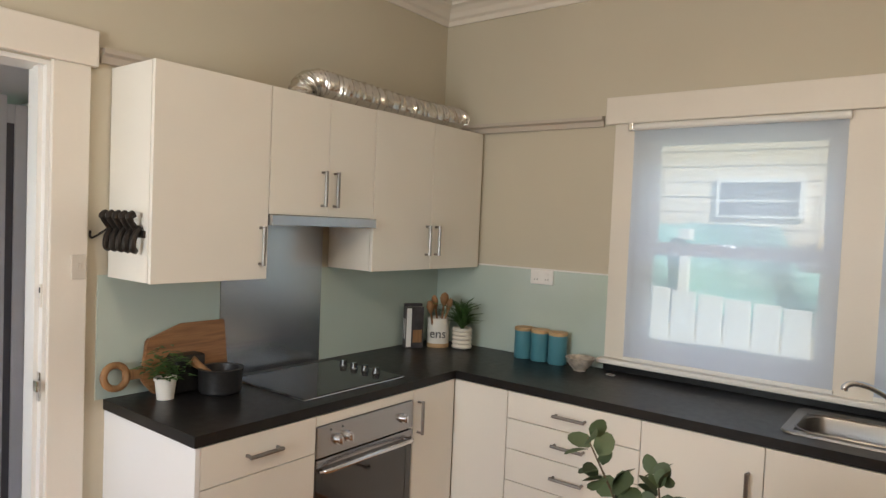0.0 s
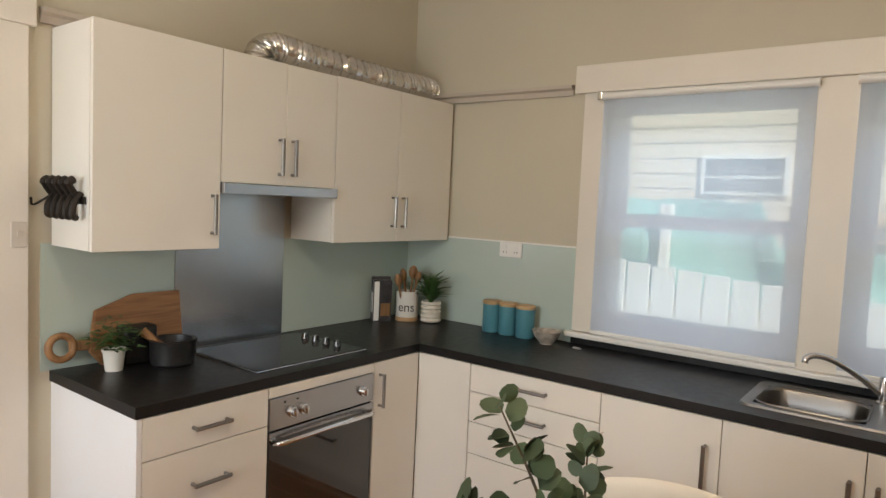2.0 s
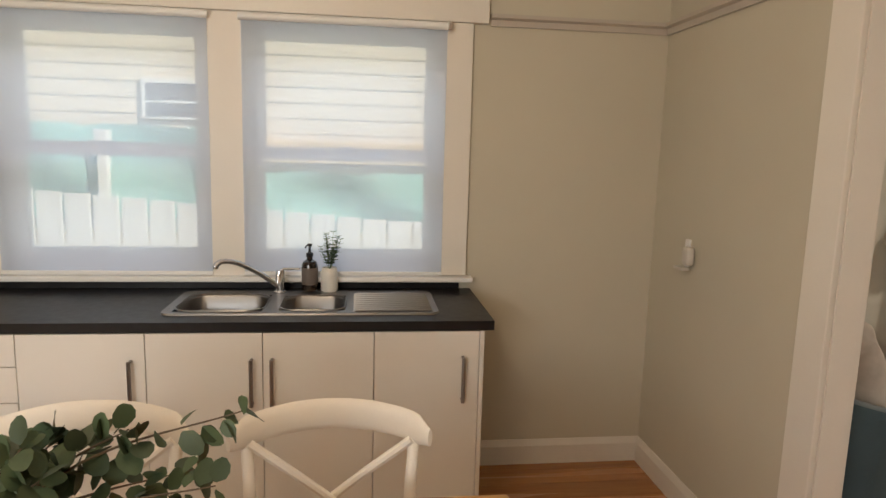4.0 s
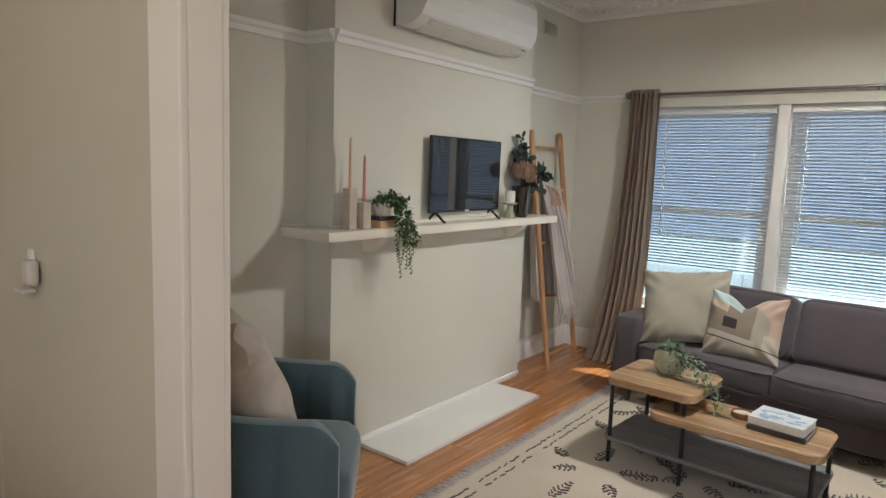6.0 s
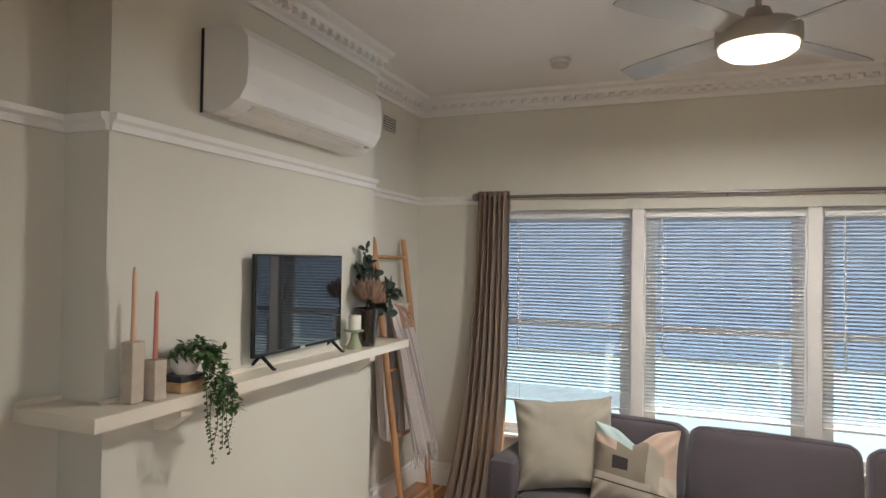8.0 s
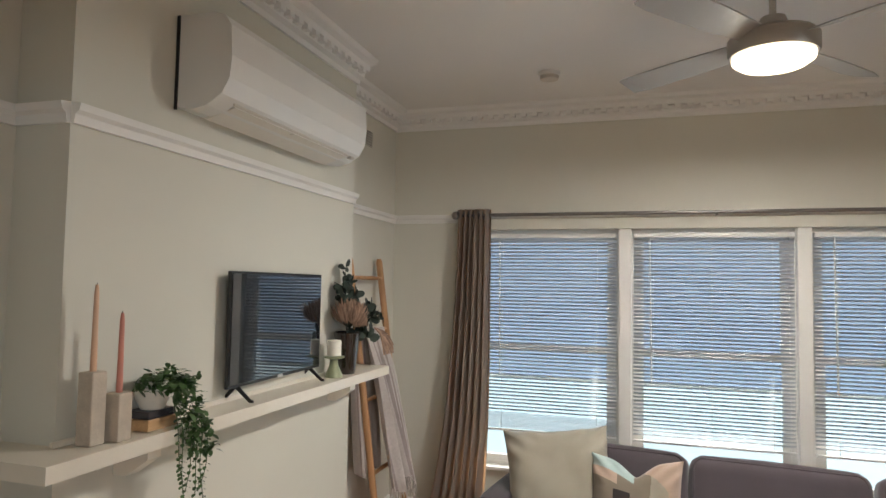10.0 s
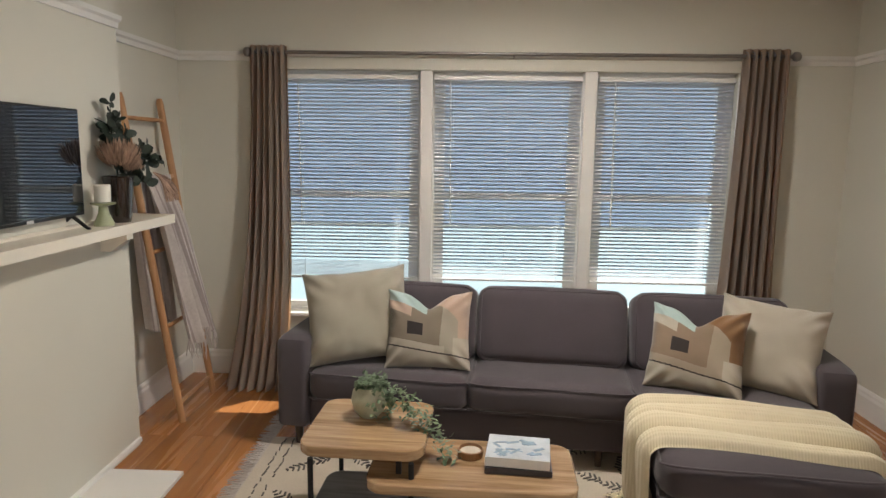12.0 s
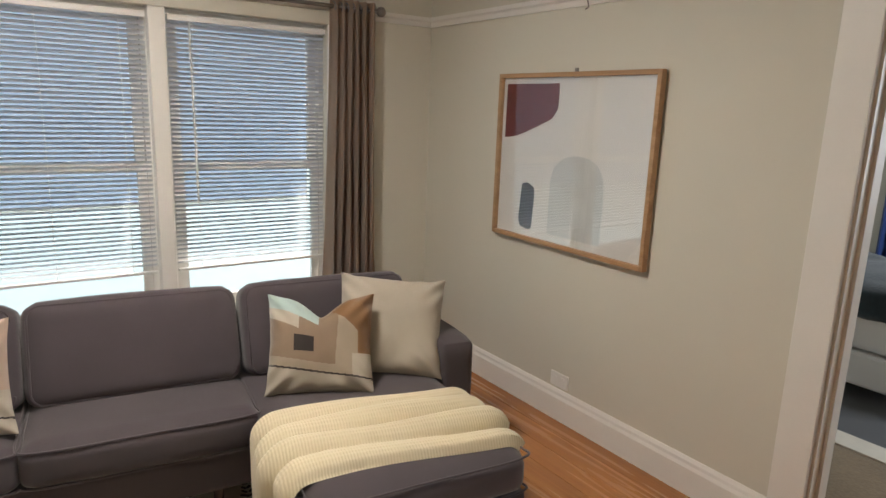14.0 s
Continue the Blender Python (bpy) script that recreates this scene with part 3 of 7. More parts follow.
# cornices
COVE = [(0, -0.11), (0.012, -0.11), (0.018, -0.085), (0.035, -0.075), (0.05, -0.05), (0.075, -0.03), (0.10, -0.022), (0.10, -0.008), (0.115, 0), (0, 0)]
BOLD = [(0, -0.125), (0.015, -0.125), (0.02, -0.10), (0.045, -0.09), (0.05, -0.062), (0.075, -0.058), (0.08, -0.03), (0.115, -0.02), (0.13, 0), (0, 0)]
zc = CEIL - 0.001
cor = B()
for p, q, n in (((0, KS, zc), (0, 0, zc), (1, 0, 0)), ((0, 0, zc), (KX, 0, zc), (0, -1, 0)), ((KX, 0, zc), (KX, KS, zc), (-1, 0, 0)), ((KX, KS, zc), (0, KS, zc), (0, 1, 0))):
    profile_run(cor, COVE, p, q, n)
struct("cornice_kitchen", cor, M["trim"], smooth=False)
cor = B()
runs = (((4.23, LN, zc), (5.51, LN, zc), (0, -1, 0)), ((5.51, LN, zc), (5.51, -0.25, zc), (-1, 0, 0)), ((5.51, -0.25, zc), (7.35, -0.25, zc), (0, -1, 0)),
        ((7.35, -0.25, zc), (7.35, LN, zc), (1, 0, 0)), ((7.35, LN, zc), (LE, LN, zc), (0, -1, 0)), ((LE, LN, zc), (LE, LS, zc), (-1, 0, 0)),
        ((LE, LS, zc), (4.23, LS, zc), (0, 1, 0)), ((4.23, LS, zc), (4.23, LN, zc), (1, 0, 0)))
for p, q, n in runs:
    profile_run(cor, BOLD, p, q, n)
    d = Vector(q) - Vector(p)
    for k in range(int(d.length / 0.075)):
        c = Vector(p) + d.normalized() * (0.04 + 0.075 * k) + Vector(n) * 0.062 + Vector((0, 0, -0.072))
        box(cor, c.x - 0.018, c.x + 0.018, c.y - 0.018, c.y + 0.018, c.z - 0.012, c.z + 0.012)
struct("cornice_living", cor, M["ceil"], "white plaster cornice with a row of dentils")

# picture rails and skirtings
RAIL = [(0, -0.03), (0.012, -0.03), (0.016, -0.005), (0.03, 0.005), (0.034, 0.025), (0, 0.03)]
RAILK = [(0, -0.025), (0.014, -0.025), (0.018, 0), (0.036, 0.008), (0.038, 0.024), (0, 0.028)]
SK = [(0, 0), (0.018, 0), (0.018, 0.095), (0.012, 0.11), (0.006, 0.125), (0, 0.125)]
SKL = [(0, 0), (0.02, 0), (0.02, 0.12), (0.014, 0.135), (0.012, 0.15), (0.004, 0.165), (0, 0.165)]
pr = B()
for p, q, n in (((0, -0.02, 2.132), (1.02, -0.0, 2.132), (0, -1, 0)), ((3.30, 0, 2.132), (KX, 0, 2.132), (0, -1, 0)), ((KX, 0, 2.132), (KX, -1.12, 2.132), (-1, 0, 0)), ((0, -1.99, 2.132), (0, -1.2, 2.132), (1, 0, 0)), ((0, KS, 2.132), (0, -3.1, 2.132), (1, 0, 0))):
    profile_run(pr, RAILK, p, q, n)
struct("picture_rail_kitchen", pr, M["rail_k"], "taupe painted picture rail")
pr = B()
for p, q, n in runs:
    if n == (0, 1, 0):
        profile_run(pr, RAIL, (LE, LS, 2.10), (5.99, LS, 2.10), n)
    elif n == (1, 0, 0) and p[0] < 5:
        profile_run(pr, RAIL, (4.23, -1.13, 2.10), (4.23, LN, 2.10), n)
    else:
        profile_run(pr, RAIL, (*p[:2], 2.10), (*q[:2], 2.10), n)
struct("picture_rail_living", pr, M["trim_w"], "picture rail painted like the wall")
sk = B()
for p, q, n in (((3.22, 0, 0), (KX, 0, 0), (0, -1, 0)), ((KX, 0, 0), (KX, -1.12, 0), (-1, 0, 0)), ((KX, -3.44, 0), (KX, KS, 0), (-1, 0, 0)), ((KX, KS, 0), (0, KS, 0), (0, 1, 0)), ((0, KS, 0), (0, -3.11, 0), (1, 0, 0))):
    profile_run(sk, SK, p, q, n)
struct("baseboard_kitchen", sk, M["trim"], "cream moulded skirting board")
sk = B()
for p, q, n in (((4.23, LN, 0), (5.51, LN, 0), (0, -1, 0)), ((5.51, LN, 0), (5.51, -0.25, 0), (-1, 0, 0)),
                ((7.35, LN, 0), (LE, LN, 0), (0, -1, 0)), ((LE, LN, 0), (LE, LS, 0), (-1, 0, 0)),
                ((LE, LS, 0), (5.99, LS, 0), (0, 1, 0)), ((4.89, LS, 0), (4.23, LS, 0), (0, 1, 0)), ((4.23, -1.13, 0), (4.23, LN, 0), (1, 0, 0)), ((4.23, LS, 0), (4.23, -3.43, 0), (1, 0, 0))):
    profile_run(sk, SKL, p, q, n)
struct("baseboard_living", sk, M["trim_w"], "white moulded skirting board")
box_q = B()
profile_run(box_q, [(0, 0), (0.012, 0), (0.010, 0.02), (0, 0.025)], (5.51, -0.25, 0.02), (7.35, -0.25, 0.02), (0, -1, 0))
struct("trim_chimney_base", box_q, M["trim_w"])

# opening between the rooms: lining and architraves
ln_ = B()
box(ln_, KX - 0.002, KX + 0.082, -1.262, -1.247, 0, 2.09)
box(ln_, KX - 0.002, KX + 0.082, -3.30, -3.285, 0, 2.09)
box(ln_, KX - 0.002, KX + 0.082, -3.285, -1.262, 2.075, 2.09)
struct("trim_opening_lining", ln_, M["trim"])
ar = B()
for sx in (KX - 0.024, KX + 0.082):
    box(ar, sx, sx + 0.022, -1.258, -1.125, 0, 2.085, 0.004)
    box(ar, sx, sx + 0.022, -3.425, -3.292, 0, 2.085, 0.004)
    box(ar, sx - 0.004, sx + 0.026, -3.45, -1.11, 2.085, 2.21, 0.004)
struct("trim_opening_architrave", ar, M["trim"])

# back door opening: lining, architrave and strike plate
ar = B()
box(ar, 0.0, 0.022, -2.150, -2.027, 0, 2.085, 0.004)
box(ar, 0.0, 0.022, -3.095, -2.965, 0, 2.085, 0.004)
box(ar, 0.0, 0.030, -3.12, -2.005, 2.085, 2.21, 0.004)
struct("trim_back_door_architrave", ar, M["trim"])
ar = B()
box(ar, -0.15, -0.001, -2.16, -2.146, 0, 2.08)
box(ar, -0.15, -0.001, -2.97, -2.955, 0, 2.08)
box(ar, -0.15, -0.001, -2.955, -2.16, 2.065, 2.08)
box(ar, -0.075, -0.03, -2.175, -2.16, 0, 2.065)
box(ar, -0.075, -0.03, -2.955, -2.94, 0, 2.065)
struct("trim_back_door_lining", ar, M["trim_w"])
dj = thing("strike_plate", (-0.012, -2.162, 1.0), "worn chrome latch keep on the back door jamb", "latch")
part("plate", box(B(), -0.024, -0.002, -2.166, -2.162, 0.93, 1.03, 0.001), M["chrome"], dj)
part("keep", box(B(), -0.02, 0.012, -2.180, -2.166, 0.965, 1.005, 0.004), M["chrome"], dj)
dj2 = thing("bolt_keep", (-0.012, -2.162, 1.3), "small brass lock keep on the back door jamb", "latch")
part("plate", box(B(), -0.020, -0.004, -2.165, -2.161, 1.25, 1.33, 0.001), M["trim"], dj2)
part("slot", box(B(), -0.016, -0.009, -2.167, -2.165, 1.30, 1.318), M["black"], dj2)

# kitchen window: frame, sashes, panes, architrave
win = thing("window_1", (2.15, 0.0, 0.96), "pair of cream timber sash windows over the sink", "window")
tagged(win, kind="structure")
for x0, x1 in ((1.195, 2.068), (2.212, 3.10)):
    f = B()
    box(f, x0, x0 + 0.03, 0.02, 0.13, 0.96, 2.09)
    box(f, x1 - 0.03, x1, 0.02, 0.13, 0.96, 2.09)
    box(f, x0 + 0.03, x1 - 0.03, 0.02, 0.13, 2.06, 2.09)
    box(f, x0 + 0.03, x1 - 0.03, 0.02, 0.13, 0.96, 0.985)
    part("window_frame", f, M["trim_w"], win)
    for z0, z1, y in ((0.985, 1.53, 0.05), (1.50, 2.06, 0.09)):
        s = B()
        a, b = x0 + 0.03, x1 - 0.03
        box(s, a, a + 0.05, y, y + 0.035, z0, z1)
        box(s, b - 0.05, b, y, y + 0.035, z0, z1)
        box(s, a + 0.05, b - 0.05, y, y + 0.035, z1 - 0.045, z1)
        box(s, a + 0.05, b - 0.05, y, y + 0.035, z0, z0 + (0.09 if z0 < 1.2 else 0.045))
        sash = part("sash", s, M["trim_w"], win)
        g = part("pane", box(B(), a + 0.05, b - 0.05, y + 0.014, y + 0.018, z0 + 0.04, z1 - 0.04), M["glass"], sash)
        g.visible_shadow = False
    part("sash_lift", box(B(), (x0 + x1) / 2 - 0.03, (x0 + x1) / 2 + 0.03, 0.035, 0.05, 1.53, 1.55, 0.004), M["chrome"], win)
f = B()
box(f, 2.068, 2.212, -0.02, 0.13, 0.96, 2.09)
part("mullion", f, M["trim"], win)
f = B()
box(f, 1.085, 1.198, -0.022, -0.0005, 0.965, 2.112, 0.004)
box(f, 3.097, 3.222, -0.022, -0.0005, 0.965, 2.112, 0.004)
box(f, 1.198, 3.097, -0.012, -0.0005, 2.085, 2.112)
part("architrave", f, M["trim"], win)
part("architrave_head", box(B(), 1.035, 3.29, -0.030, -0.0005, 2.1125, 2.245, 0.005), M["trim"], win)
part("window_sill", box(B(), 1.06, 3.25, -0.06, 0.10, 0.938, 0.962, 0.006), M["trim_w"], win)
for name, x0, x1 in (("roller_blind", 1.180, 2.078), ("roller_blind", 2.202, 3.110)):
    rb = thing(name, ((x0 + x1) / 2, -0.03, 2.09), "sheer white roller blind drawn down over the window", "blind", group="kitchen roller blinds")
    part("roller", cyl(B(), (x0, -0.043, 2.090), (x1, -0.043, 2.090), 0.017, seg=14), M["plastic_w"], rb, smooth=True)
    cl = B()
    vs = [[cl.verts.new((x0 + 0.008 + (x1 - x0 - 0.016) * i / 12, -0.031 + 0.0015 * math.sin(i * 1.3 + j), 2.085 - 1.105 * j / 8)) for i in range(13)] for j in range(9)]
    for j in range(8):
        for i in range(12):
            cl.faces.new((vs[j][i], vs[j][i + 1], vs[j + 1][i + 1], vs[j + 1][i]))
    part("cloth", cl, M["sheer"], rb, smooth=True)
    part("bottom_bar", box(B(), x0 + 0.006, x1 - 0.006, -0.037, -0.024, 0.966, 0.984, 0.004), M["plastic_w"], rb)
    part("bracket", box(B(), x0 - 0.012 if x0 < 2 else x1 - 0.01, (x0 if x0 < 2 else x1) + 0.01, -0.064, -0.0225, 2.070, 2.109, 0.003), M["chrome"], rb)

# living room window
win2 = thing("window_2", (LE, -2.18, 0.5), "wide three-light white timber window", "window")
tagged(win2, kind="structure")
LIGHTS = ((-0.63, -1.608), (-1.688, -2.640), (-2.720, -3.59))
for k, (b, a) in enumerate(LIGHTS):
    f = B()
    box(f, LE + 0.05, LE + 0.13, a, a + 0.03, 0.44, 2.02)
    box(f, LE + 0.05, LE + 0.13, b - 0.03, b, 0.44, 2.02)
    box(f, LE + 0.05, LE + 0.13, a + 0.03, b - 0.03, 1.985, 2.02)
    box(f, LE + 0.05, LE + 0.13, a + 0.03, b - 0.03, 0.44, 0.46)
    part("window_frame", f, M["trim_w"], win2)
    for z0, z1, x in ((0.46, 1.25, LE + 0.06), (1.21, 1.985, LE + 0.095)):
        s = B()
        p, q = a + 0.03, b - 0.03
        box(s, x, x + 0.03, p, p + 0.045, z0, z1)
        box(s, x, x + 0.03, q - 0.045, q, z0, z1)
        box(s, x, x + 0.03, p + 0.045, q - 0.045, z1 - 0.04, z1)
        box(s, x, x + 0.03, p + 0.045, q - 0.045, z0, z0 + 0.04)
        sash = part("sash", s, M["trim_w"], win2)
        g = part("pane", box(B(), x + 0.012, x + 0.016, p + 0.04, q - 0.04, z0 + 0.04, z1 - 0.03), M["glass"], sash)
        g.visible_shadow = False
for y0, y1 in ((-1.688, -1.608), (-2.720, -2.640)):
    part("mullion", box(B(), LE - 0.015, LE + 0.13, y0, y1, 0.44, 2.02, 0.004), M["trim_w"], win2)
f = B()
box(f, LE - 0.02, LE - 0.0005, -3.69, -0.60, 2.02, 2.095, 0.004)
part("architrave_head", f, M["wall_l"], win2)
f = B()
box(f, LE - 0.02, LE - 0.0005, -0.63, -0.56, 0.44, 2.02, 0.004)
box(f, LE - 0.02, LE - 0.0005, -3.69, -3.59, 0.44, 2.02, 0.004)
part("architrave", f, M["trim_w"], win2)
part("window_sill", box(B(), LE - 0.04, LE + 0.12, -3.78, -0.58, 0.415, 0.4395, 0.005), M["trim_w"], win2)

# doorway from the living room to the hall
ar = B()
box(ar, 5.855, 5.985, LS, LS + 0.022, 0, 2.065, 0.004)
box(ar, 4.895, 5.025, LS, LS + 0.022, 0, 2.065, 0.004)
box(ar, 4.87, 6.01, LS, LS + 0.028, 2.065, 2.19, 0.004)
struct("trim_hall_door_architrave", ar, M["trim_w"])
ar = B()
box(ar, 5.845, 5.86, LS - 0.13, LS - 0.0005, 0, 2.06)
box(ar, 5.02, 5.035, LS - 0.13, LS - 0.0005, 0, 2.06)
box(ar, 5.832, 5.845, LS - 0.08, LS - 0.04, 0, 2.06)
struct("trim_hall_door_lining", ar, M["trim"])

# hall and bedroom beyond the doorway
hb = B()
box(hb, 3.9, 8.0, -8.4, -4.42, -0.12, -0.012)
struct("floor_hall", hb, M["floor"])
struct("floor_bedroom_carpet", box(B(), 3.9, 8.0, -8.4, -5.50, -0.011, 0.004), M["carpet"], "dark slate carpet")
struct("trim_bedroom_threshold", box(B(), 3.9, 8.0, -5.50, -5.34, -0.011, 0.006, 0.003), M["ceramic_m"], "pale timber threshold strip")
hw = B()
box(hw, 3.8, 3.9, -8.4, -4.42, 0, CEIL)
box(hw, 8.0, 8.1, -8.4, -4.42, 0, CEIL)
box(hw, 3.8, 8.1, -8.5, -8.4, 0, CEIL)
struct("wall_bedroom", hw, M["wall_l"])
struct("ceiling_bedroom", box(B(), 3.8, 8.1, -8.5, -4.42, CEIL, CEIL + 0.1), M["ceil"])
single("jute_mat", box(B(), 5.0, 6.6, -5.32, -4.50, -0.012, 0.006, 0.004), M["jute"], "coarse brown jute mat on the hall floor", "mat")
bed = thing("bed", (6.9, -6.7, 0.0), "white bed with a dark shaggy throw across it", "bed")
part("base", box(B(), 6.0, 7.9, -7.4, -5.95, 0.10, 0.30, 0.02), M["bed_white"], bed)
part("mattress", soft_box(B(), 6.0, 7.9, -7.4, -5.95, 0.30, 0.62, 0.06, 0.01), M["bed_white"], bed, smooth=True)
for x, y in ((6.1, -6.05), (7.8, -6.05), (6.1, -7.3), (7.8, -7.3)):
    part("leg", box(B(), x - 0.03, x + 0.03, y - 0.03, y + 0.03, 0.004, 0.10), M["black"], bed)
single("bed_throw", soft_box(B(), 6.05, 6.9, -7.0, -5.92, 0.50, 0.69, 0.05, 0.02, wob=0.03), M["fur"], "dark teal shaggy throw over the bed", "throw", smooth=True)
bc = B()
cp = [(6.3 + 0.012 * i, -8.36 + 0.03 * math.sin(i * 0.9)) for i in range(90)]
for (xa, ya), (xb, yb) in zip(cp, cp[1:]):
    bc.faces.new([bc.verts.new(v) for v in ((xa, ya, 0.1), (xb, yb, 0.1), (xb, yb, 2.3), (xa, ya, 2.3))])
single("bedroom_curtain", bc, M["blue_cloth"], "deep blue curtain in the bedroom", "curtain")

# ---- outdoors ----
struct("ground", box(B(), -600, 600, -600, 600, -0.75, -0.45), M["grass"], "lawn around the house")
pv = B()
box(pv, -6, 6, 0.2, 2.75, -0.45, -0.42)
struct("pavement_side_path", pv, M["pave"])
struct("pavement_front_path", box(B(), 8.7, 40, -30, 30, -0.45, -0.43), M["bluestone"])


def boards(bm, axis, c, a0, a1, z0, z1, pitch, side, lap=0.02):
    """Lapped weatherboards on a wall face; side is the way they face."""
    z = z0
    while z < z1 - 1e-3:
        t = min(z + pitch, z1)
        prof = [(0, z), (lap, z), (lap * 0.3, t), (0, t)]
        if axis == 'y':
            profile_run(bm, prof, (c, a0, 0), (c, a1, 0), (side, 0, 0))
        else:
            profile_run(bm, prof, (a0, c, 0), (a1, c, 0), (0, side, 0))
        z = t


porch = thing("porch_wall", (-1.25, -2.9, -0.1), "white weatherboard porch wall outside the back door", "wall")
tagged(porch, kind="structure")
zz = -0.1
while zz < 2.10:
    b = B()
    profile_run(b, [(0, zz), (0.046, zz), (0.050, zz + 0.012), (0.012, zz + 0.150), (0, zz + 0.150)], (-1.25, -4.6, 0), (-1.25, -1.92, 0), (1, 0, 0))
    part("weatherboard", b, M["weather"], porch)
    zz += 0.150
part("backing", box(B(), -1.35, -1.25, -4.6, -1.92, -0.1, 2.12), M["weather"], porch)
part("corner_post", box(B(), -1.30, -1.20, -1.92, -1.874, -0.1, 2.12, 0.004), M["weather"], porch)
pc_ = B()
profile_run(pc_, [(0, 2.10), (1.3, 2.34), (1.3, 2.38), (0, 2.14)], (-1.44, -3.25, 0), (-1.44, -1.4, 0), (1, 0, 0))
struct("ceiling_porch", pc_, M["weather"])
struct("floor_porch", box(B(), -1.4, -0.14, -4.7, -1.4, -0.2, -0.1), M["pave"])
sd = thing("screen_door", (-0.9, -1.76, 0), "white timber screen door with dark mesh standing open", "door")
part("stile", box(B(), -1.60, -1.52, -1.78, -1.74, -0.09, 2.1, 0.003), M["weather"], sd)
part("stile", box(B(), -1.26, -1.03, -1.78, -1.74, -0.09, 2.1, 0.003), M["weather"], sd)
part("head", box(B(), -1.52, -1.26, -1.78, -1.74, 1.98, 2.1, 0.003), M["weather"], sd)
part("bottom_rail", box(B(), -1.52, -1.26, -1.78, -1.74, -0.09, 0.05, 0.003), M["weather"], sd)
part("mesh", box(B(), -1.52, -1.26, -1.765, -1.755, 0.05, 1.98), M["mesh"], sd)
part("mesh", box(B(), -1.225, -1.215, -1.873, -1.838, -0.09, 1.99), M["mesh"], sd)
part("stile", box(B(), -1.235, -1.200, -1.838, -1.785, -0.09, 2.08, 0.003), M["weather"], sd)
part("head", box(B(), -1.232, -1.204, -1.873, -1.838, 1.99, 2.08, 0.003), M["weather"], sd)
struct("wall_porch_end", box(B(), -1.7, -0.14, -1.72, -1.66, -0.2, 2.40), M["weather"])

# neighbour's house, shade cloth and fence beyond the kitchen window
fence = thing("fence", (1.5, 2.9, -0.45), "white painted ribbed sheet fence", "fence")
for i in range(41):
    x = -3.0 + 0.23 * i
    b = B()
    t_ = 1.07 - 0.075 * (x - 0.5)
    box(b, x, x + 0.205, 2.90, 2.93, -0.45, t_, 0.004, 1)
    part("panel", b, M["fence"], fence)
part("rail", box(B(), -3.0, 6.3, 2.93, 2.96, 0.80, 0.88), M["fence"], fence)
part("rail", box(B(), -3.0, 6.3, 2.93, 2.96, -0.1, 0.0), M["fence"], fence)
sc = B()
gw = [[sc.verts.new((-3.2 + 0.16 * i, 3.12 + 0.05 * math.sin(i * 0.7 + j * 0.5) + 0.04 * noise.noise(Vector((i * 0.4, j * 0.6, 2))), 0.75 + (0.118 if -3.2 + 0.16 * i < 1.3 else 0.07) * j - (0.02 if j == 8 and i % 5 == 2 else 0))) for i in range(60)] for j in range(9)]
for j in range(8):
    for i in range(59):
        sc.faces.new((gw[j][i], gw[j][i + 1], gw[j + 1][i + 1], gw[j + 1][i]))
single("shade_cloth", sc, M["tealcloth"], "teal shade cloth strung above the fence", "cloth", smooth=True)
post = thing("fence_post", (0.51, 3.02, -0.45), "white timber post behind the fence", "post")
part("shaft", box(B(), 0.47, 0.55, 2.98, 3.06, -0.45, 1.50, 0.004), M["fence"], post)
part("cap", box(B(), 0.455, 0.565, 2.965, 3.075, 1.54, 1.64, 0.006), M["fence"], post)
nb = thing("neighbour_house", (1.0, 5.4, -0.45), "cream weatherboard house with a grey window next door", "house")
b = B()
box(b, -7, 9, 5.42, 5.6, -0.45, 4.2)
part("wall", b, M["cream_wb"], nb)
b = B()
boards(b, 'x', 5.42, -7, 9, -0.4, 4.2, 0.19, -1, 0.016)
part("cladding", b, M["cream_wb"], nb, "cream lapped weatherboards")
part("fascia", box(B(), -7.2, 9.2, 4.9, 5.42, 4.2, 4.32), M["cream_wb"], nb)
b = B()
profile_run(b, [(0, 0), (3.0, 1.6), (3.0, 1.5), (0, -0.1)], (-7.3, 4.85, 4.35), (9.3, 4.85, 4.35), (0, 1, 0))
part("roof", b, M["roof"], nb)
wf = part("window", box(B(), 0.12, 1.10, 5.36, 5.415, 1.82, 2.30), M["fence"], nb)
for z0, z1 in ((1.86, 2.01), (2.05, 2.24)):
    part("pane", box(B(), 0.18, 1.04, 5.345, 5.36, z0, z1), M["dark"], wf)
part("sill_band", box(B(), 1.25, 5.2, 5.28, 5.385, 1.33, 1.60, 0.01), M["ochre_wb"], nb, "ochre painted sill band")

# awnings and the street side of the living room window
for k, (b_, a_) in enumerate(LIGHTS):
    aw = thing("awning", (LE + 0.2, (a_ + b_) / 2, 1.0), "blue-grey canvas window awning let down outside", "awning", group="front awnings")
    c = B()
    ya, yb = a_ + (0.02 if k != 1 else 0.0), b_ + 0.06
    rows = [[c.verts.new((LE + 0.17 + 0.10 * j / 10, ya + (yb - ya) * i / 8, 2.2 - 1.19 * j / 10 + 0.004 * math.sin(i))) for i in range(9)] for j in range(11)]
    for j in range(10):
        for i in range(8):
            c.faces.new((rows[j][i], rows[j][i + 1], rows[j + 1][i + 1], rows[j + 1][i]))
    part("canvas", c, M["awning"], aw, smooth=True)
    part("bar", cyl(B(), (LE + 0.27, ya, 1.005), (LE + 0.27, yb, 1.005), 0.012, seg=10), M["plastic_w"], aw)

# ---- kitchen joinery ----
FX, FY = 0.58, -0.58                      # carcass fronts of the two runs


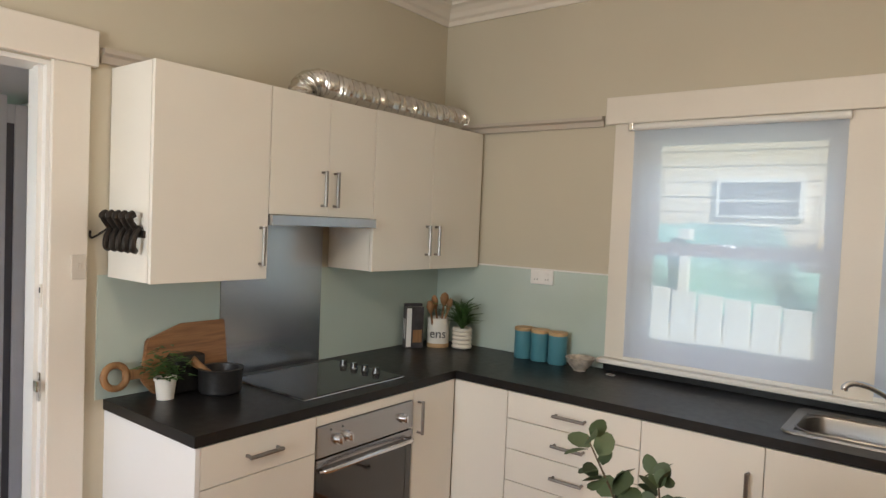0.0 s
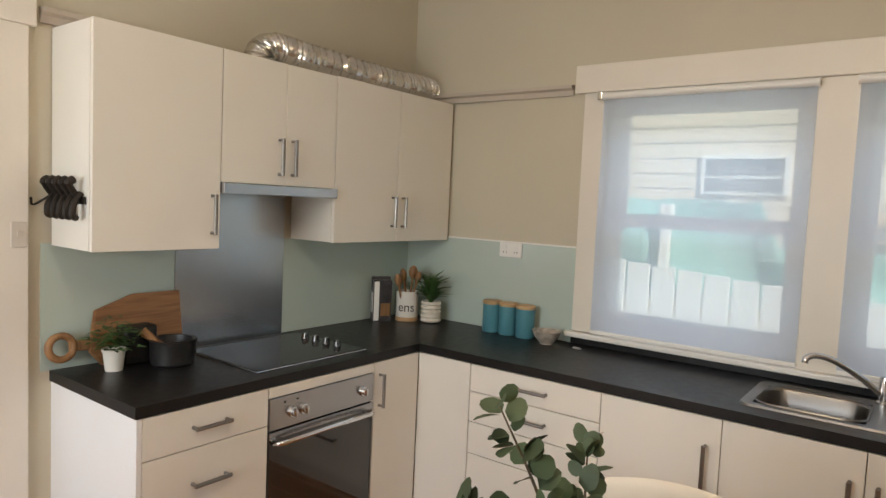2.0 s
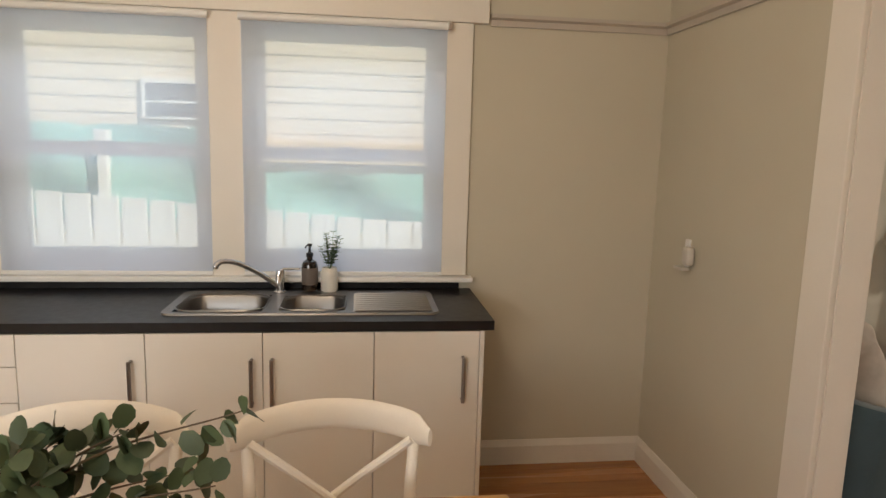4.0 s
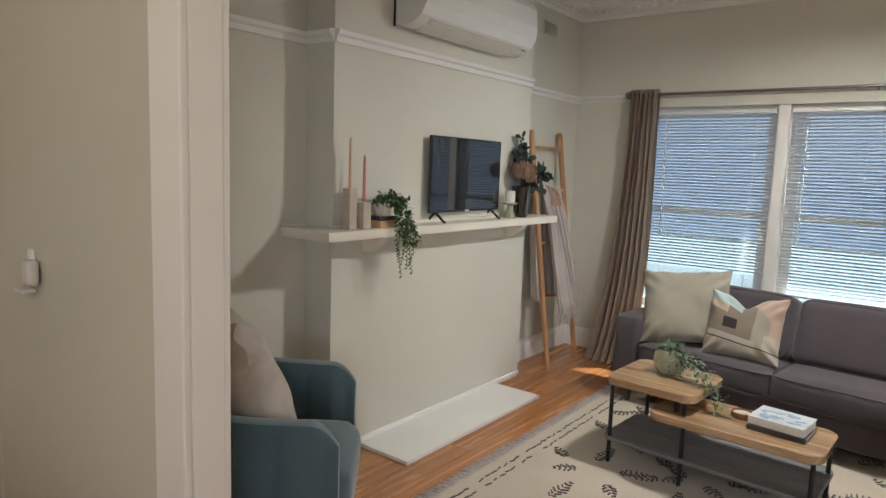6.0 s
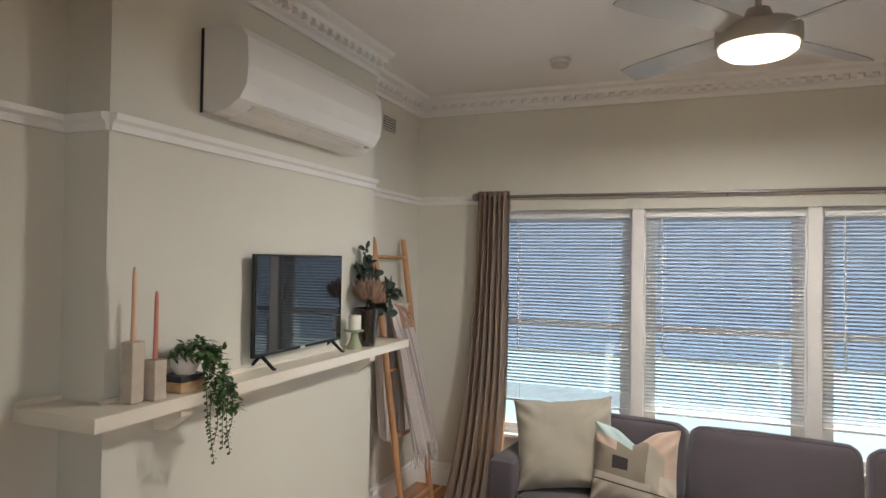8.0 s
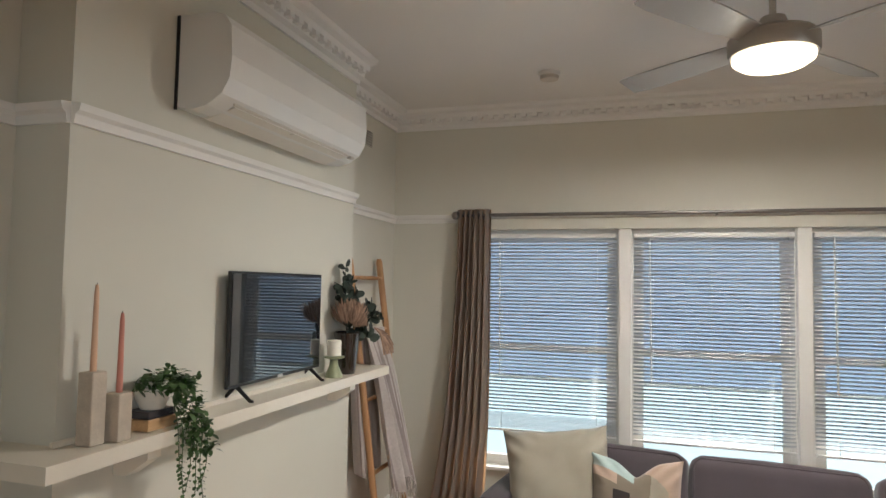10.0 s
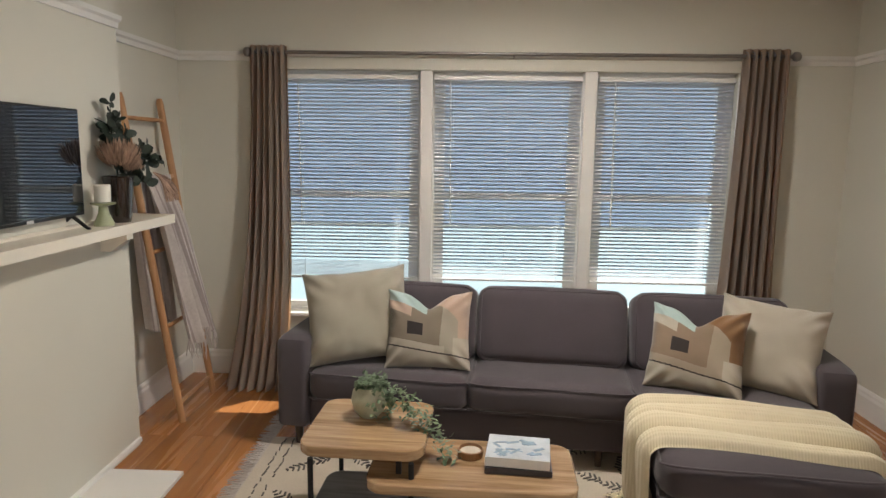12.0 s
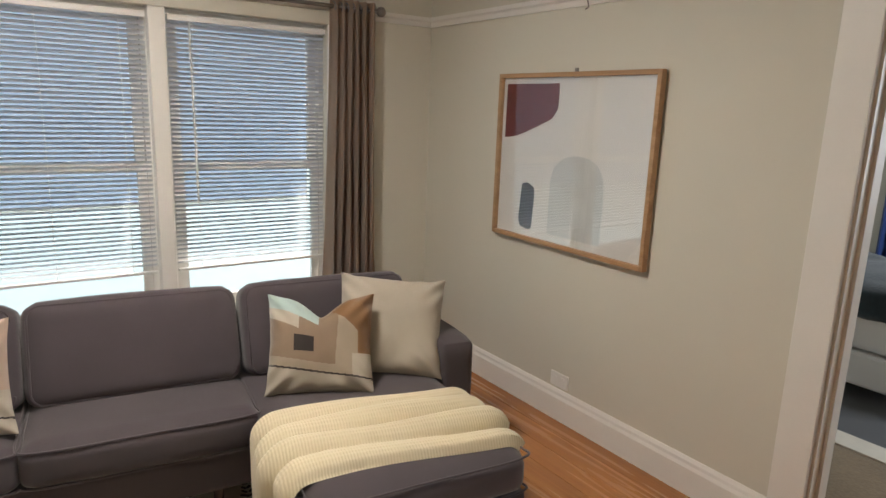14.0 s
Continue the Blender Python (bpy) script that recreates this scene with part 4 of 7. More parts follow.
def bar_handle(parent, p, q, out, d=0.028, r=0.0065):
    """A square-ended bow handle between two points, standing off along out."""
    p, q, o = Vector(p), Vector(q), Vector(out)
    b = B()
    tube(b, [p, p + o * d, q + o * d, q], r, 8)
    a = (q - p).normalized()
    tube(b, [p + o * d - a * 0.006, q + o * d + a * 0.006], r * 1.15, 8)
    return part("handle", b, M["handle"], parent, "satin nickel bow handle", smooth=True)


def base_unit_west(name, y0, y1, label, fronts, side=False):
    """A base cabinet on the stove wall; fronts are (name, z0, z1, handle ends)."""
    u = thing(name, (0.3, (y0 + y1) / 2, 0.0), label, "cabinet", group="kitchen base cabinets")
    part("body", box(B(), 0.01, FX - 0.002, y0 + 0.001, y1 - 0.001, 0.10, 0.860), M["cab"], u)
    part("kickboard", box(B(), 0.02, FX - 0.05, y0 + 0.002, y1 - 0.002, 0.0, 0.10), M["cab"], u)
    if side:
        part("end_panel", box(B(), 0.0, FX + 0.018, y0 - 0.018, y0 - 0.0005, 0.0, 0.860, 0.001), M["cab_side"], u, "white end panel")
    for nm, a, b, z0, z1, h in fronts:
        f = part(nm, box(B(), FX, FX + 0.018, a + 0.0015, b - 0.0015, z0, z1, 0.0015), M["cab"], u)
        if h:
            bar_handle(f, (FX + 0.018, h[0], h[1]), (FX + 0.018, h[2], h[3]), (1, 0, 0))
    return u


def base_unit_north(name, x0, x1, label, fronts, right_end=False):
    u = thing(name, ((x0 + x1) / 2, -0.3, 0.0), label, "cabinet", group="kitchen base cabinets")
    part("body", box(B(), x0 + 0.001, x1 - 0.001, FY + 0.002, -0.01, 0.10, 0.66 if 1.9 < x0 < 2.7 else 0.860), M["cab"], u)
    part("kickboard", box(B(), x0 + 0.002, x1 - 0.002, FY + 0.05, -0.02, 0.0, 0.10), M["cab"], u)
    if right_end:
        part("end_panel", box(B(), x1 + 0.0005, x1 + 0.018, FY - 0.018, 0.0, 0.0, 0.860, 0.001), M["cab"], u)
    for nm, a, b, z0, z1, h in fronts:
        f = part(nm, box(B(), a + 0.0015, b - 0.0015, FY - 0.018, FY, z0, z1, 0.0015), M["cab"], u)
        if h:
            bar_handle(f, (h[0], FY - 0.018, h[1]), (h[2], FY - 0.018, h[3]), (0, -1, 0))
    return u


base_unit_west("drawer_cabinet", -1.93, -1.457, "cream laminate cabinet with wide drawers beside the oven",
               [("drawer", -1.93, -1.457, 0.722, 0.858, (-1.757, 0.79, -1.633, 0.79)),
                ("drawer", -1.93, -1.457, 0.415, 0.718, (-1.757, 0.60, -1.633, 0.60)),
                ("drawer", -1.93, -1.457, 0.105, 0.411, (-1.757, 0.30, -1.633, 0.30))], True)
base_unit_west("corner_cabinet", -0.90, -0.60, "narrow cream corner cabinet beside the oven",
               [("door", -0.898, -0.600, 0.105, 0.858, (-0.865, 0.665, -0.865, 0.80))])
base_unit_north("corner_filler_cabinet", 0.582, 0.893, "plain cream corner panel cabinet", [("panel", 0.5985, 0.892, 0.105, 0.858, None)])
base_unit_north("drawer_cabinet", 0.893, 1.503, "cream cabinet with a bank of four drawers",
                [("drawer", 0.893, 1.503, 0.740, 0.858, (1.135, 0.80, 1.268, 0.80)), ("drawer", 0.893, 1.503, 0.604, 0.736, (1.135, 0.672, 1.268, 0.672)),
                 ("drawer", 0.893, 1.503, 0.462, 0.600, (1.135, 0.533, 1.268, 0.533)), ("drawer", 0.893, 1.503, 0.105, 0.458, (1.135, 0.30, 1.268, 0.30))])
for x0, x1, hx in ((1.503, 1.945, 1.895), (1.945, 2.365, 2.325), (2.365, 2.780, 2.400), (2.780, 3.190, 3.125)):
    base_unit_north("sink_cabinet" if 1.9 < x0 < 2.7 else "cupboard", x0, x1, "cream laminate cupboard with one door under the bench",
                    [("door", x0, x1, 0.105, 0.858, (hx, 0.585, hx, 0.755))], x1 > 3.1)

# oven
oven = thing("oven", (0.3, -1.178, 0.1), "stainless steel built-in oven with smoked glass door", "oven")
part("body", box(B(), 0.02, FX - 0.003, -1.455, -0.902, 0.10, 0.815), M["black"], oven)
part("filler", box(B(), FX - 0.002, FX + 0.018, -1.455, -0.902, 0.819, 0.858, 0.001), M["cab"], oven, "cream filler strip")
part("kickboard", box(B(), 0.02, FX - 0.05, -1.455, -0.902, 0.0, 0.098), M["cab"], oven)
part("control_panel", box(B(), FX - 0.002, FX + 0.022, -1.453, -0.904, 0.697, 0.815, 0.002), M["steel"], oven)
dr = part("door", box(B(), FX - 0.002, FX + 0.020, -1.453, -0.904, 0.14, 0.690, 0.003), M["oven_glass"], oven, "smoked glass oven door")
part("top_band", box(B(), FX + 0.0205, FX + 0.023, -1.453, -0.904, 0.662, 0.690, 0.001), M["steel"], dr, "brushed steel band")
part("handle", tube(B(), curve_pts([(FX + 0.022, -1.43, 0.645), (FX + 0.055, -1.40, 0.655), (FX + 0.066, -1.178, 0.662), (FX + 0.055, -0.955, 0.655), (FX + 0.022, -0.925, 0.645)], 20), 0.0095, 10), M["chrome"], dr, "curved chrome handle", smooth=True)
part("plinth_strip", box(B(), FX - 0.002, FX + 0.018, -1.453, -0.904, 0.105, 0.137, 0.001), M["cab"], oven)
for y in (-1.352, -1.298, -0.975):
    k = B()
    cyl(k, (FX + 0.022, y, 0.752), (FX + 0.034, y, 0.752), 0.021, 0.019, 20)
    cyl(k, (FX + 0.034, y, 0.752), (FX + 0.046, y, 0.752), 0.015, 0.013, 20)
    box(k, FX + 0.034, FX + 0.054, y - 0.004, y + 0.004, 0.737, 0.767, 0.002)
    part("knob", k, M["chrome"], oven, "chrome oven knob", smooth=True)
for y in (-1.385, -1.325):
    part("indicator", cyl(B(), (FX + 0.0215, y, 0.795), (FX + 0.0245, y, 0.795), 0.004, seg=10), M["ink"], oven)

# worktop with the sink cut-out
SX0, SX1, SY0, SY1 = 2.00, 2.675, -0.455, -0.155
wt = B()
for r in ((0.0, 0.6, -1.953, -0.6), (0.0, SX0, -0.6, -0.001), (SX1, 3.245, -0.6, -0.001), (SX0, SX1, -0.6, SY0), (SX0, SX1, SY1, -0.001)):
    box(wt, *r, 0.862, 0.900)
bmesh.ops.remove_doubles(wt, verts=wt.verts, dist=1e-4)
worktop = single("worktop", wt, M["bench"], "black laminate L-shaped kitchen benchtop", "worktop")
us = B()
box(us, 1.08, 3.19, -0.014, -0.001, 0.9005, 0.936, 0.002)
single("bench_upstand", us, M["bench"], "black laminate upstand strip below the window", "upstand")

# sink
sink = thing("sink", (2.5, -0.31, 0.9), "stainless steel double-bowl sink with ribbed drainer", "sink")


def rounded_rect(x0, x1, y0, y1, r, n=6):
    pts = []
    for cx, cy, a0 in ((x1 - r, y1 - r, 0), (x0 + r, y1 - r, 90), (x0 + r, y0 + r, 180), (x1 - r, y0 + r, 270)):
        for k in range(n + 1):
            a = radians(a0 + 90 * k / n)
            pts.append((cx + r * math.cos(a), cy + r * math.sin(a)))
    return pts


def loft(bm, loops, close_last=True, close_first=False):
    rings = [[bm.verts.new(p) for p in lp] for lp in loops]
    n = len(rings[0])
    for a, b in zip(rings, rings[1:]):
        for k in range(n):
            bm.faces.new((a[k], a[(k + 1) % n], b[(k + 1) % n], b[k]))
    if close_last:
        bm.faces.new(rings[-1])
    if close_first:
        bm.faces.new(rings[0][::-1])
    return bm


rim = B()
outer = rounded_rect(1.965, 3.045, -0.505, -0.095, 0.045)
oz = [[(x, y, 0.9005) for x, y in outer], [(x, y, 0.908) for x, y in rounded_rect(1.968, 3.042, -0.502, -0.098, 0.043)], [(x, y, 0.905) for x, y in rounded_rect(1.985, 3.025, -0.485, -0.115, 0.038)]]
loft(rim, oz, close_last=False)
for r in ((1.985, 2.005, -0.485, -0.115), (2.345, 2.405, -0.485, -0.115), (2.665, 2.70, -0.485, -0.115), (2.005, 2.345, -0.485, -0.455), (2.005, 2.345, -0.165, -0.115), (2.405, 2.665, -0.485, -0.445), (2.405, 2.665, -0.185, -0.115), (2.70, 3.025, -0.485, -0.115)):
    f = [rim.verts.new((x, y, 0.9048)) for x, y in ((r[0], r[2]), (r[1], r[2]), (r[1], r[3]), (r[0], r[3]))]
    rim.faces.new(f)
part("deck", rim, M["steel_sink"], sink, smooth=True)
for x0, x1, y0, y1 in ((2.003, 2.347, -0.457, -0.163), (2.403, 2.667, -0.447, -0.183)):
    b = B()
    loft(b, [[(x, y, 0.9056) for x, y in rounded_rect(x0, x1, y0, y1, 0.07)], [(x, y, 0.898) for x, y in rounded_rect(x0 + 0.006, x1 - 0.006, y0 + 0.006, y1 - 0.006, 0.068)],
             [(x, y, 0.79) for x, y in rounded_rect(x0 + 0.012, x1 - 0.012, y0 + 0.012, y1 - 0.012, 0.065)],
             [(x, y, 0.765) for x, y in rounded_rect(x0 + 0.035, x1 - 0.035, y0 + 0.035, y1 - 0.035, 0.055)]])
    bowl = part("bowl", b, M["steel_sink"], sink, smooth=True)
    part("rim_bead", tube(B(), [(*p, 0.906) for p in rounded_rect(x0, x1, y0, y1, 0.07)] + [(*rounded_rect(x0, x1, y0, y1, 0.07)[0], 0.906)], 0.004, 6), M["steel_sink"], bowl, smooth=True)
    part("waste", cyl(B(), ((x0 + x1) / 2, (y0 + y1) / 2, 0.765), ((x0 + x1) / 2, (y0 + y1) / 2, 0.768), 0.038, seg=20), M["chrome"], bowl)
for i in range(9):
    y = -0.455 + 0.036 * i
    part("rib", tube(B(), [(2.700, y, 0.904), (2.715, y, 0.909), (3.00, y, 0.909), (3.015, y, 0.904)], 0.0065, 8), M["steel_sink"], sink, smooth=True)
tap = thing("mixer_tap", (2.375, -0.125, 0.905), "chrome swivel kitchen mixer tap", "tap")
part("body", lathe(B(), [(0, 0), (0.027, 0), (0.027, 0.008), (0.021, 0.014), (0.021, 0.085), (0.018, 0.10), (0, 0.104)], (2.375, -0.125, 0.905), 20), M["chrome"], tap, smooth=True)
part("spout", tube(B(), curve_pts([(2.370, -0.13, 0.935), (2.30, -0.18, 1.0), (2.22, -0.235, 1.055), (2.165, -0.27, 1.07), (2.140, -0.285, 1.058), (2.136, -0.287, 1.042)], 24), [0.011] * 20 + [0.012] * 5, 10), M["chrome"], tap, smooth=True)
part("lever", tube(B(), [(2.378, -0.125, 1.005), (2.392, -0.128, 1.014), (2.462, -0.145, 1.018)], [0.008, 0.007, 0.005], 8), M["chrome"], tap, smooth=True)

# wall cabinets
UX = 0.285


def wall_unit(y0, y1, z0, z1, doors, label):
    u = thing("wall_cabinet", (0.15, (y0 + y1) / 2, z0), label, "cabinet", group="kitchen wall cabinets")
    part("body", box(B(), 0.008, UX - 0.001, y0, y1, z0, z1), M["cab"], u)
    for a, b, h in doors:
        d = part("door", box(B(), UX, UX + 0.018, a + 0.0015, b - 0.0015, z0 - 0.002, z1 + 0.002, 0.0015), M["cab"], u)
        bar_handle(d, (UX + 0.018, h[0], h[1]), (UX + 0.018, h[0], h[2]), (1, 0, 0))
    return u


wall_unit(-1.950, -1.476, 1.348, 2.096, [(-1.950, -1.476, (-1.512, 1.405, 1.545))], "tall cream wall cabinet with a single door")
wall_unit(-1.4745, -0.8905, 1.602, 2.096, [(-1.4745, -1.171, (-1.205, 1.645, 1.785)), (-1.171, -0.8905, (-1.137, 1.645, 1.785))], "short cream wall cabinet above the range hood")
wall_unit(-0.889, -0.022, 1.356, 2.100, [(-0.889, -0.459, (-0.497, 1.43, 1.572)), (-0.459, -0.022, (-0.421, 1.43, 1.572))], "cream double-door wall cabinet in the corner")
hood = thing("range_hood", (0.16, -1.18, 1.556), "slim stainless steel slide-out range hood", "range hood")
part("body", box(B(), 0.01, 0.285, -1.472, -0.893, 1.565, 1.600), M["black"], hood)
part("front", box(B(), 0.285, 0.325, -1.474, -0.891, 1.556, 1.598, 0.002), M["steel"], hood)
dct = B()
ctrl = curve_pts([(0.17, -1.20, 2.097), (0.17, -1.21, 2.14), (0.18, -1.14, 2.180), (0.19, -0.95, 2.172), (0.19, -0.62, 2.165), (0.19, -0.35, 2.168), (0.16, -0.17, 2.18), (0.13, -0.075, 2.19), (0.12, -0.01, 2.19)], 190)
rr = random.Random(5)
tube(dct, ctrl, [0.063 + 0.0045 * math.sin(i * 1.9) + rr.uniform(-0.0018, 0.0018) for i in range(191)], 26)
for v in dct.verts:
    v.co += Vector((noise.noise(v.co * 60), noise.noise(v.co * 60 + Vector((9, 0, 0))), noise.noise(v.co * 60 + Vector((0, 9, 0))))) * 0.003
single("exhaust_duct", dct, M["foil"], "crinkled silver foil flexible exhaust duct", "duct", smooth=True)

# splashbacks
sp = thing("glass_splashback", (0.0, -1.0, 0.9), "mint green glass splashback behind the bench", "splashback")
part("panel", box(B(), 0.0005, 0.0065, -1.985, -1.4835, 0.9005, 1.355, 0.001), M["mint"], sp)
part("panel", box(B(), 0.0005, 0.0065, -0.9265, -0.0075, 0.9005, 1.355, 0.001), M["mint"], sp)
part("panel", box(B(), 0.0005, 1.082, -0.0065, -0.0005, 0.9005, 1.366, 0.001), M["mint"], sp)
part("edge_strip", box(B(), 0.30, 1.082, -0.010, -0.0005, 1.3665, 1.3745), M["plastic_w"], sp, "white edge strip")
single("steel_splashback", box(B(), 0.0005, 0.0085, -1.482, -0.928, 0.9005, 1.60, 0.001), M["steel"], "brushed stainless steel splashback behind the hob", "splashback")

# hob
hob = thing("hob", (0.3, -1.17, 0.9), "black ceramic glass cooktop with chrome trim", "hob")
part("trim", box(B(), 0.070, 0.532, -1.462, -0.885, 0.9005, 0.906, 0.002), M["chrome"], hob)
part("glass", box(B(), 0.078, 0.524, -1.454, -0.893, 0.9062, 0.909, 0.001), M["black_glass"], hob)
for x in (0.20, 0.27, 0.34, 0.41):
    k = B()
    cyl(k, (x, -0.945, 0.909), (x, -0.945, 0.918), 0.019, 0.017, 18)
    cyl(k, (x, -0.945, 0.918), (x, -0.945, 0.934), 0.016, 0.014, 18)
    part("knob", k, M["nickel_dark"], hob, "dark chrome hob knob", smooth=True)

# ---- kitchen things on the bench ----
board = thing("chopping_board", (0.055, -1.70, 0.9012), "dark acacia chopping board with a ring handle leaning on the splashback", "chopping board", rx=0, ry=-9)
b = B()
prof = [(-1.655 + 1.70, 0.0), (0.225, 0.0), (0.225, 0.255), (0.03, 0.255), (-0.115, 0.205), (-0.145, 0.06), (-0.10, 0.0)]
f0 = [b.verts.new((0, y, z)) for y, z in prof]
f1 = [b.verts.new((0.018, y, z)) for y, z in prof]
b.faces.new(f0)
b.faces.new(f1[::-1])
for k in range(len(prof)):
    j = (k + 1) % len(prof)
    b.faces.new((f0[k], f1[k], f1[j], f0[j]))
bmesh.ops.recalc_face_normals(b, faces=b.faces)
bmesh.ops.bevel(b, geom=b.edges[:], offset=0.004, segments=2, affect='EDGES')
part("slab", b, M["board"], board, local=True)
b = B()
box(b, 0.001, 0.017, -0.21, -0.12, 0.065, 0.105, 0.006)
tube(b, [(0.009, -0.235 + 0.042 * math.cos(a), 0.085 + 0.042 * math.sin(a)) for a in (2 * math.pi * k / 24 for k in range(25))], 0.013, 10)
part("handle", b, M["board_d"], board, "round ring handle", smooth=True, local=True)

pot = thing("potted_herb", (0.145, -1.795, 0.9003), "small leafy herb in a whitewashed pot", "plant")
part("pot", lathe(B(), [(0, 0), (0.030, 0), (0.038, 0.068), (0.042, 0.070), (0.042, 0.080), (0.036, 0.080), (0.034, 0.066), (0, 0.064)], (0.145, -1.795, 0.9003), 20), M["ceramic"], pot, smooth=True)
b = B()
rnd = random.Random(2)
for i in range(36):
    a, t = rnd.uniform(0, 6.3), rnd.uniform(0.2, 1.0)
    tip = Vector((0.145 + 0.10 * t * math.cos(a), -1.795 + 0.11 * t * math.sin(a), 0.985 + 0.10 * (1.05 - t) + rnd.uniform(0, 0.04)))
    base = Vector((0.145, -1.795, 0.966))
    for s in range(5):
        p = base.lerp(tip, 0.35 + 0.16 * s)
        leaf(b, p, (math.cos(a + s * 2.2), math.sin(a + s * 2.2), 0.25), rnd.uniform(0.026, 0.042), 0.5)
part("leaves", b, M["leaf_f"], pot, "green herb leaves")
mortar = thing("mortar_and_pestle", (0.20, -1.60, 0.9003), "black granite mortar with a wooden pestle", "mortar")
part("mortar", lathe(B(), [(0, 0), (0.070, 0), (0.08, 0.01), (0.083, 0.085), (0.087, 0.098), (0.072, 0.098), (0.06, 0.035), (0, 0.025)], (0.20, -1.60, 0.9003), 26), M["stone_b"], mortar, smooth=True)
part("pestle", tube(B(), [(0.20, -1.60, 0.935), (0.165, -1.65, 0.99), (0.14, -1.69, 1.03)], [0.017, 0.013, 0.018], 12), M["board_d"], mortar, "wooden pestle", smooth=True)
# plain block for the black box-like board behind the mortar
single("black_jar", box(B(), 0.05, 0.13, -1.745, -1.62, 0.9003, 1.045, 0.012, 3), M["stone_b"], "matt black box-like board behind the mortar", "jar", smooth=True)

books = thing("cookbooks", (0.105, -0.29, 0.9003), "pair of cookbooks standing upright in the corner", "books", rz=58)
for k, (dy, w, h, mt) in enumerate(((0.004, 0.016, 0.240, "cover_d"), (-0.026, 0.024, 0.225, "cover_p"))):
    bk = part("book", box(B(), -0.08, 0.018, dy, dy + w, 0, h, 0.001), M["pages"], books, local=True)
    c = B()
    box(c, -0.082, 0.020, dy - 0.002, dy - 0.0002, 0, h + 0.002)
    box(c, -0.082, 0.020, dy + w + 0.0002, dy + w + 0.002, 0, h + 0.002)
    box(c, -0.0825, -0.0802, dy - 0.002, dy + w + 0.002, 0, h + 0.002)
    part("cover", c, M[mt], bk, local=True)
    part("spine_label", box(B(), -0.0832, -0.0826, dy + 0.004, dy + w - 0.004, 0.05, 0.16), M["paper"], bk, local=True)
    if k:
        part("title_band", box(B(), -0.078, -0.050, dy - 0.0027, dy - 0.0021, 0.006, 0.219), M["paper"], bk, "white title strip", local=True)
        part("cover_photo", box(B(), -0.040, 0.012, dy - 0.0027, dy - 0.0021, 0.03, 0.10), M["board_d"], bk, "brown printed photo", local=True)

crock = thing("utensil_crock", (0.160, -0.180, 0.9003), "white crock of wooden spoons with black lettering", "utensil pot")
part("pot", lathe(B(), [(0, 0), (0.060, 0), (0.062, 0.004), (0.062, 0.160), (0.058, 0.163), (0.056, 0.155), (0.056, 0.02), (0, 0.015)], (0.160, -0.180, 0.9003), 30), M["ceramic"], crock, smooth=True)
part("base_band", lathe(B(), [(0.0625, 0.0), (0.0632, 0.003), (0.0632, 0.020), (0.0625, 0.022)], (0.160, -0.180, 0.9003), 30), M["bamboo"], crock)
txt = bpy.data.curves.new("word", 'FONT')
txt.body, txt.size, txt.extrude, txt.align_x = "ens", 0.072, 0.0004, 'CENTER'
tob = new("lettering_curve", txt)
dg = bpy.context.evaluated_depsgraph_get()
tme = bpy.data.meshes.new_from_object(tob.evaluated_get(dg))
bpy.data.objects.remove(tob)
lb = B()
lb.from_mesh(tme)
bpy.data.meshes.remove(tme)
bmesh.ops.subdivide_edges(lb, edges=lb.edges[:], cuts=1)
for v in lb.verts:
    a = radians(-54) + v.co.x / 0.0628
    r = 0.0629 + v.co.z
    v.co = Vector((0.160 + r * math.cos(a), -0.180 + r * math.sin(a), 0.9003 + 0.055 + v.co.y))
part("lettering", lb, M["ink"], crock, "black letters")
for dx, dy, lean_x, lean_y, hh, rr_ in ((0.01, 0.0, 0.03, -0.01, 0.29, 0.026), (-0.01, -0.015, 0.02, -0.07, 0.25, 0.022), (0.0, 0.02, -0.01, -0.04, 0.27, 0.020), (0.015, -0.02, 0.05, 0.015, 0.26, 0.018)):
    s = B()
    p0 = Vector((0.160 + dx, -0.180 + dy, 0.92))
    p1 = p0 + Vector((lean_x, lean_y, hh - 0.07))
    tube(s, [p0, p1], 0.006, 8)
    d = (p1 - p0).normalized()
    tube(s, [p1 - d * 0.01, p1 + d * 0.012, p1 + d * 0.035, p1 + d * 0.06, p1 + d * 0.07], [0.006, rr_ * 0.75, rr_, rr_ * 0.7, 0.004], 12)
    part("spoon", s, M["board_d"], crock, "wooden spoon", smooth=True)

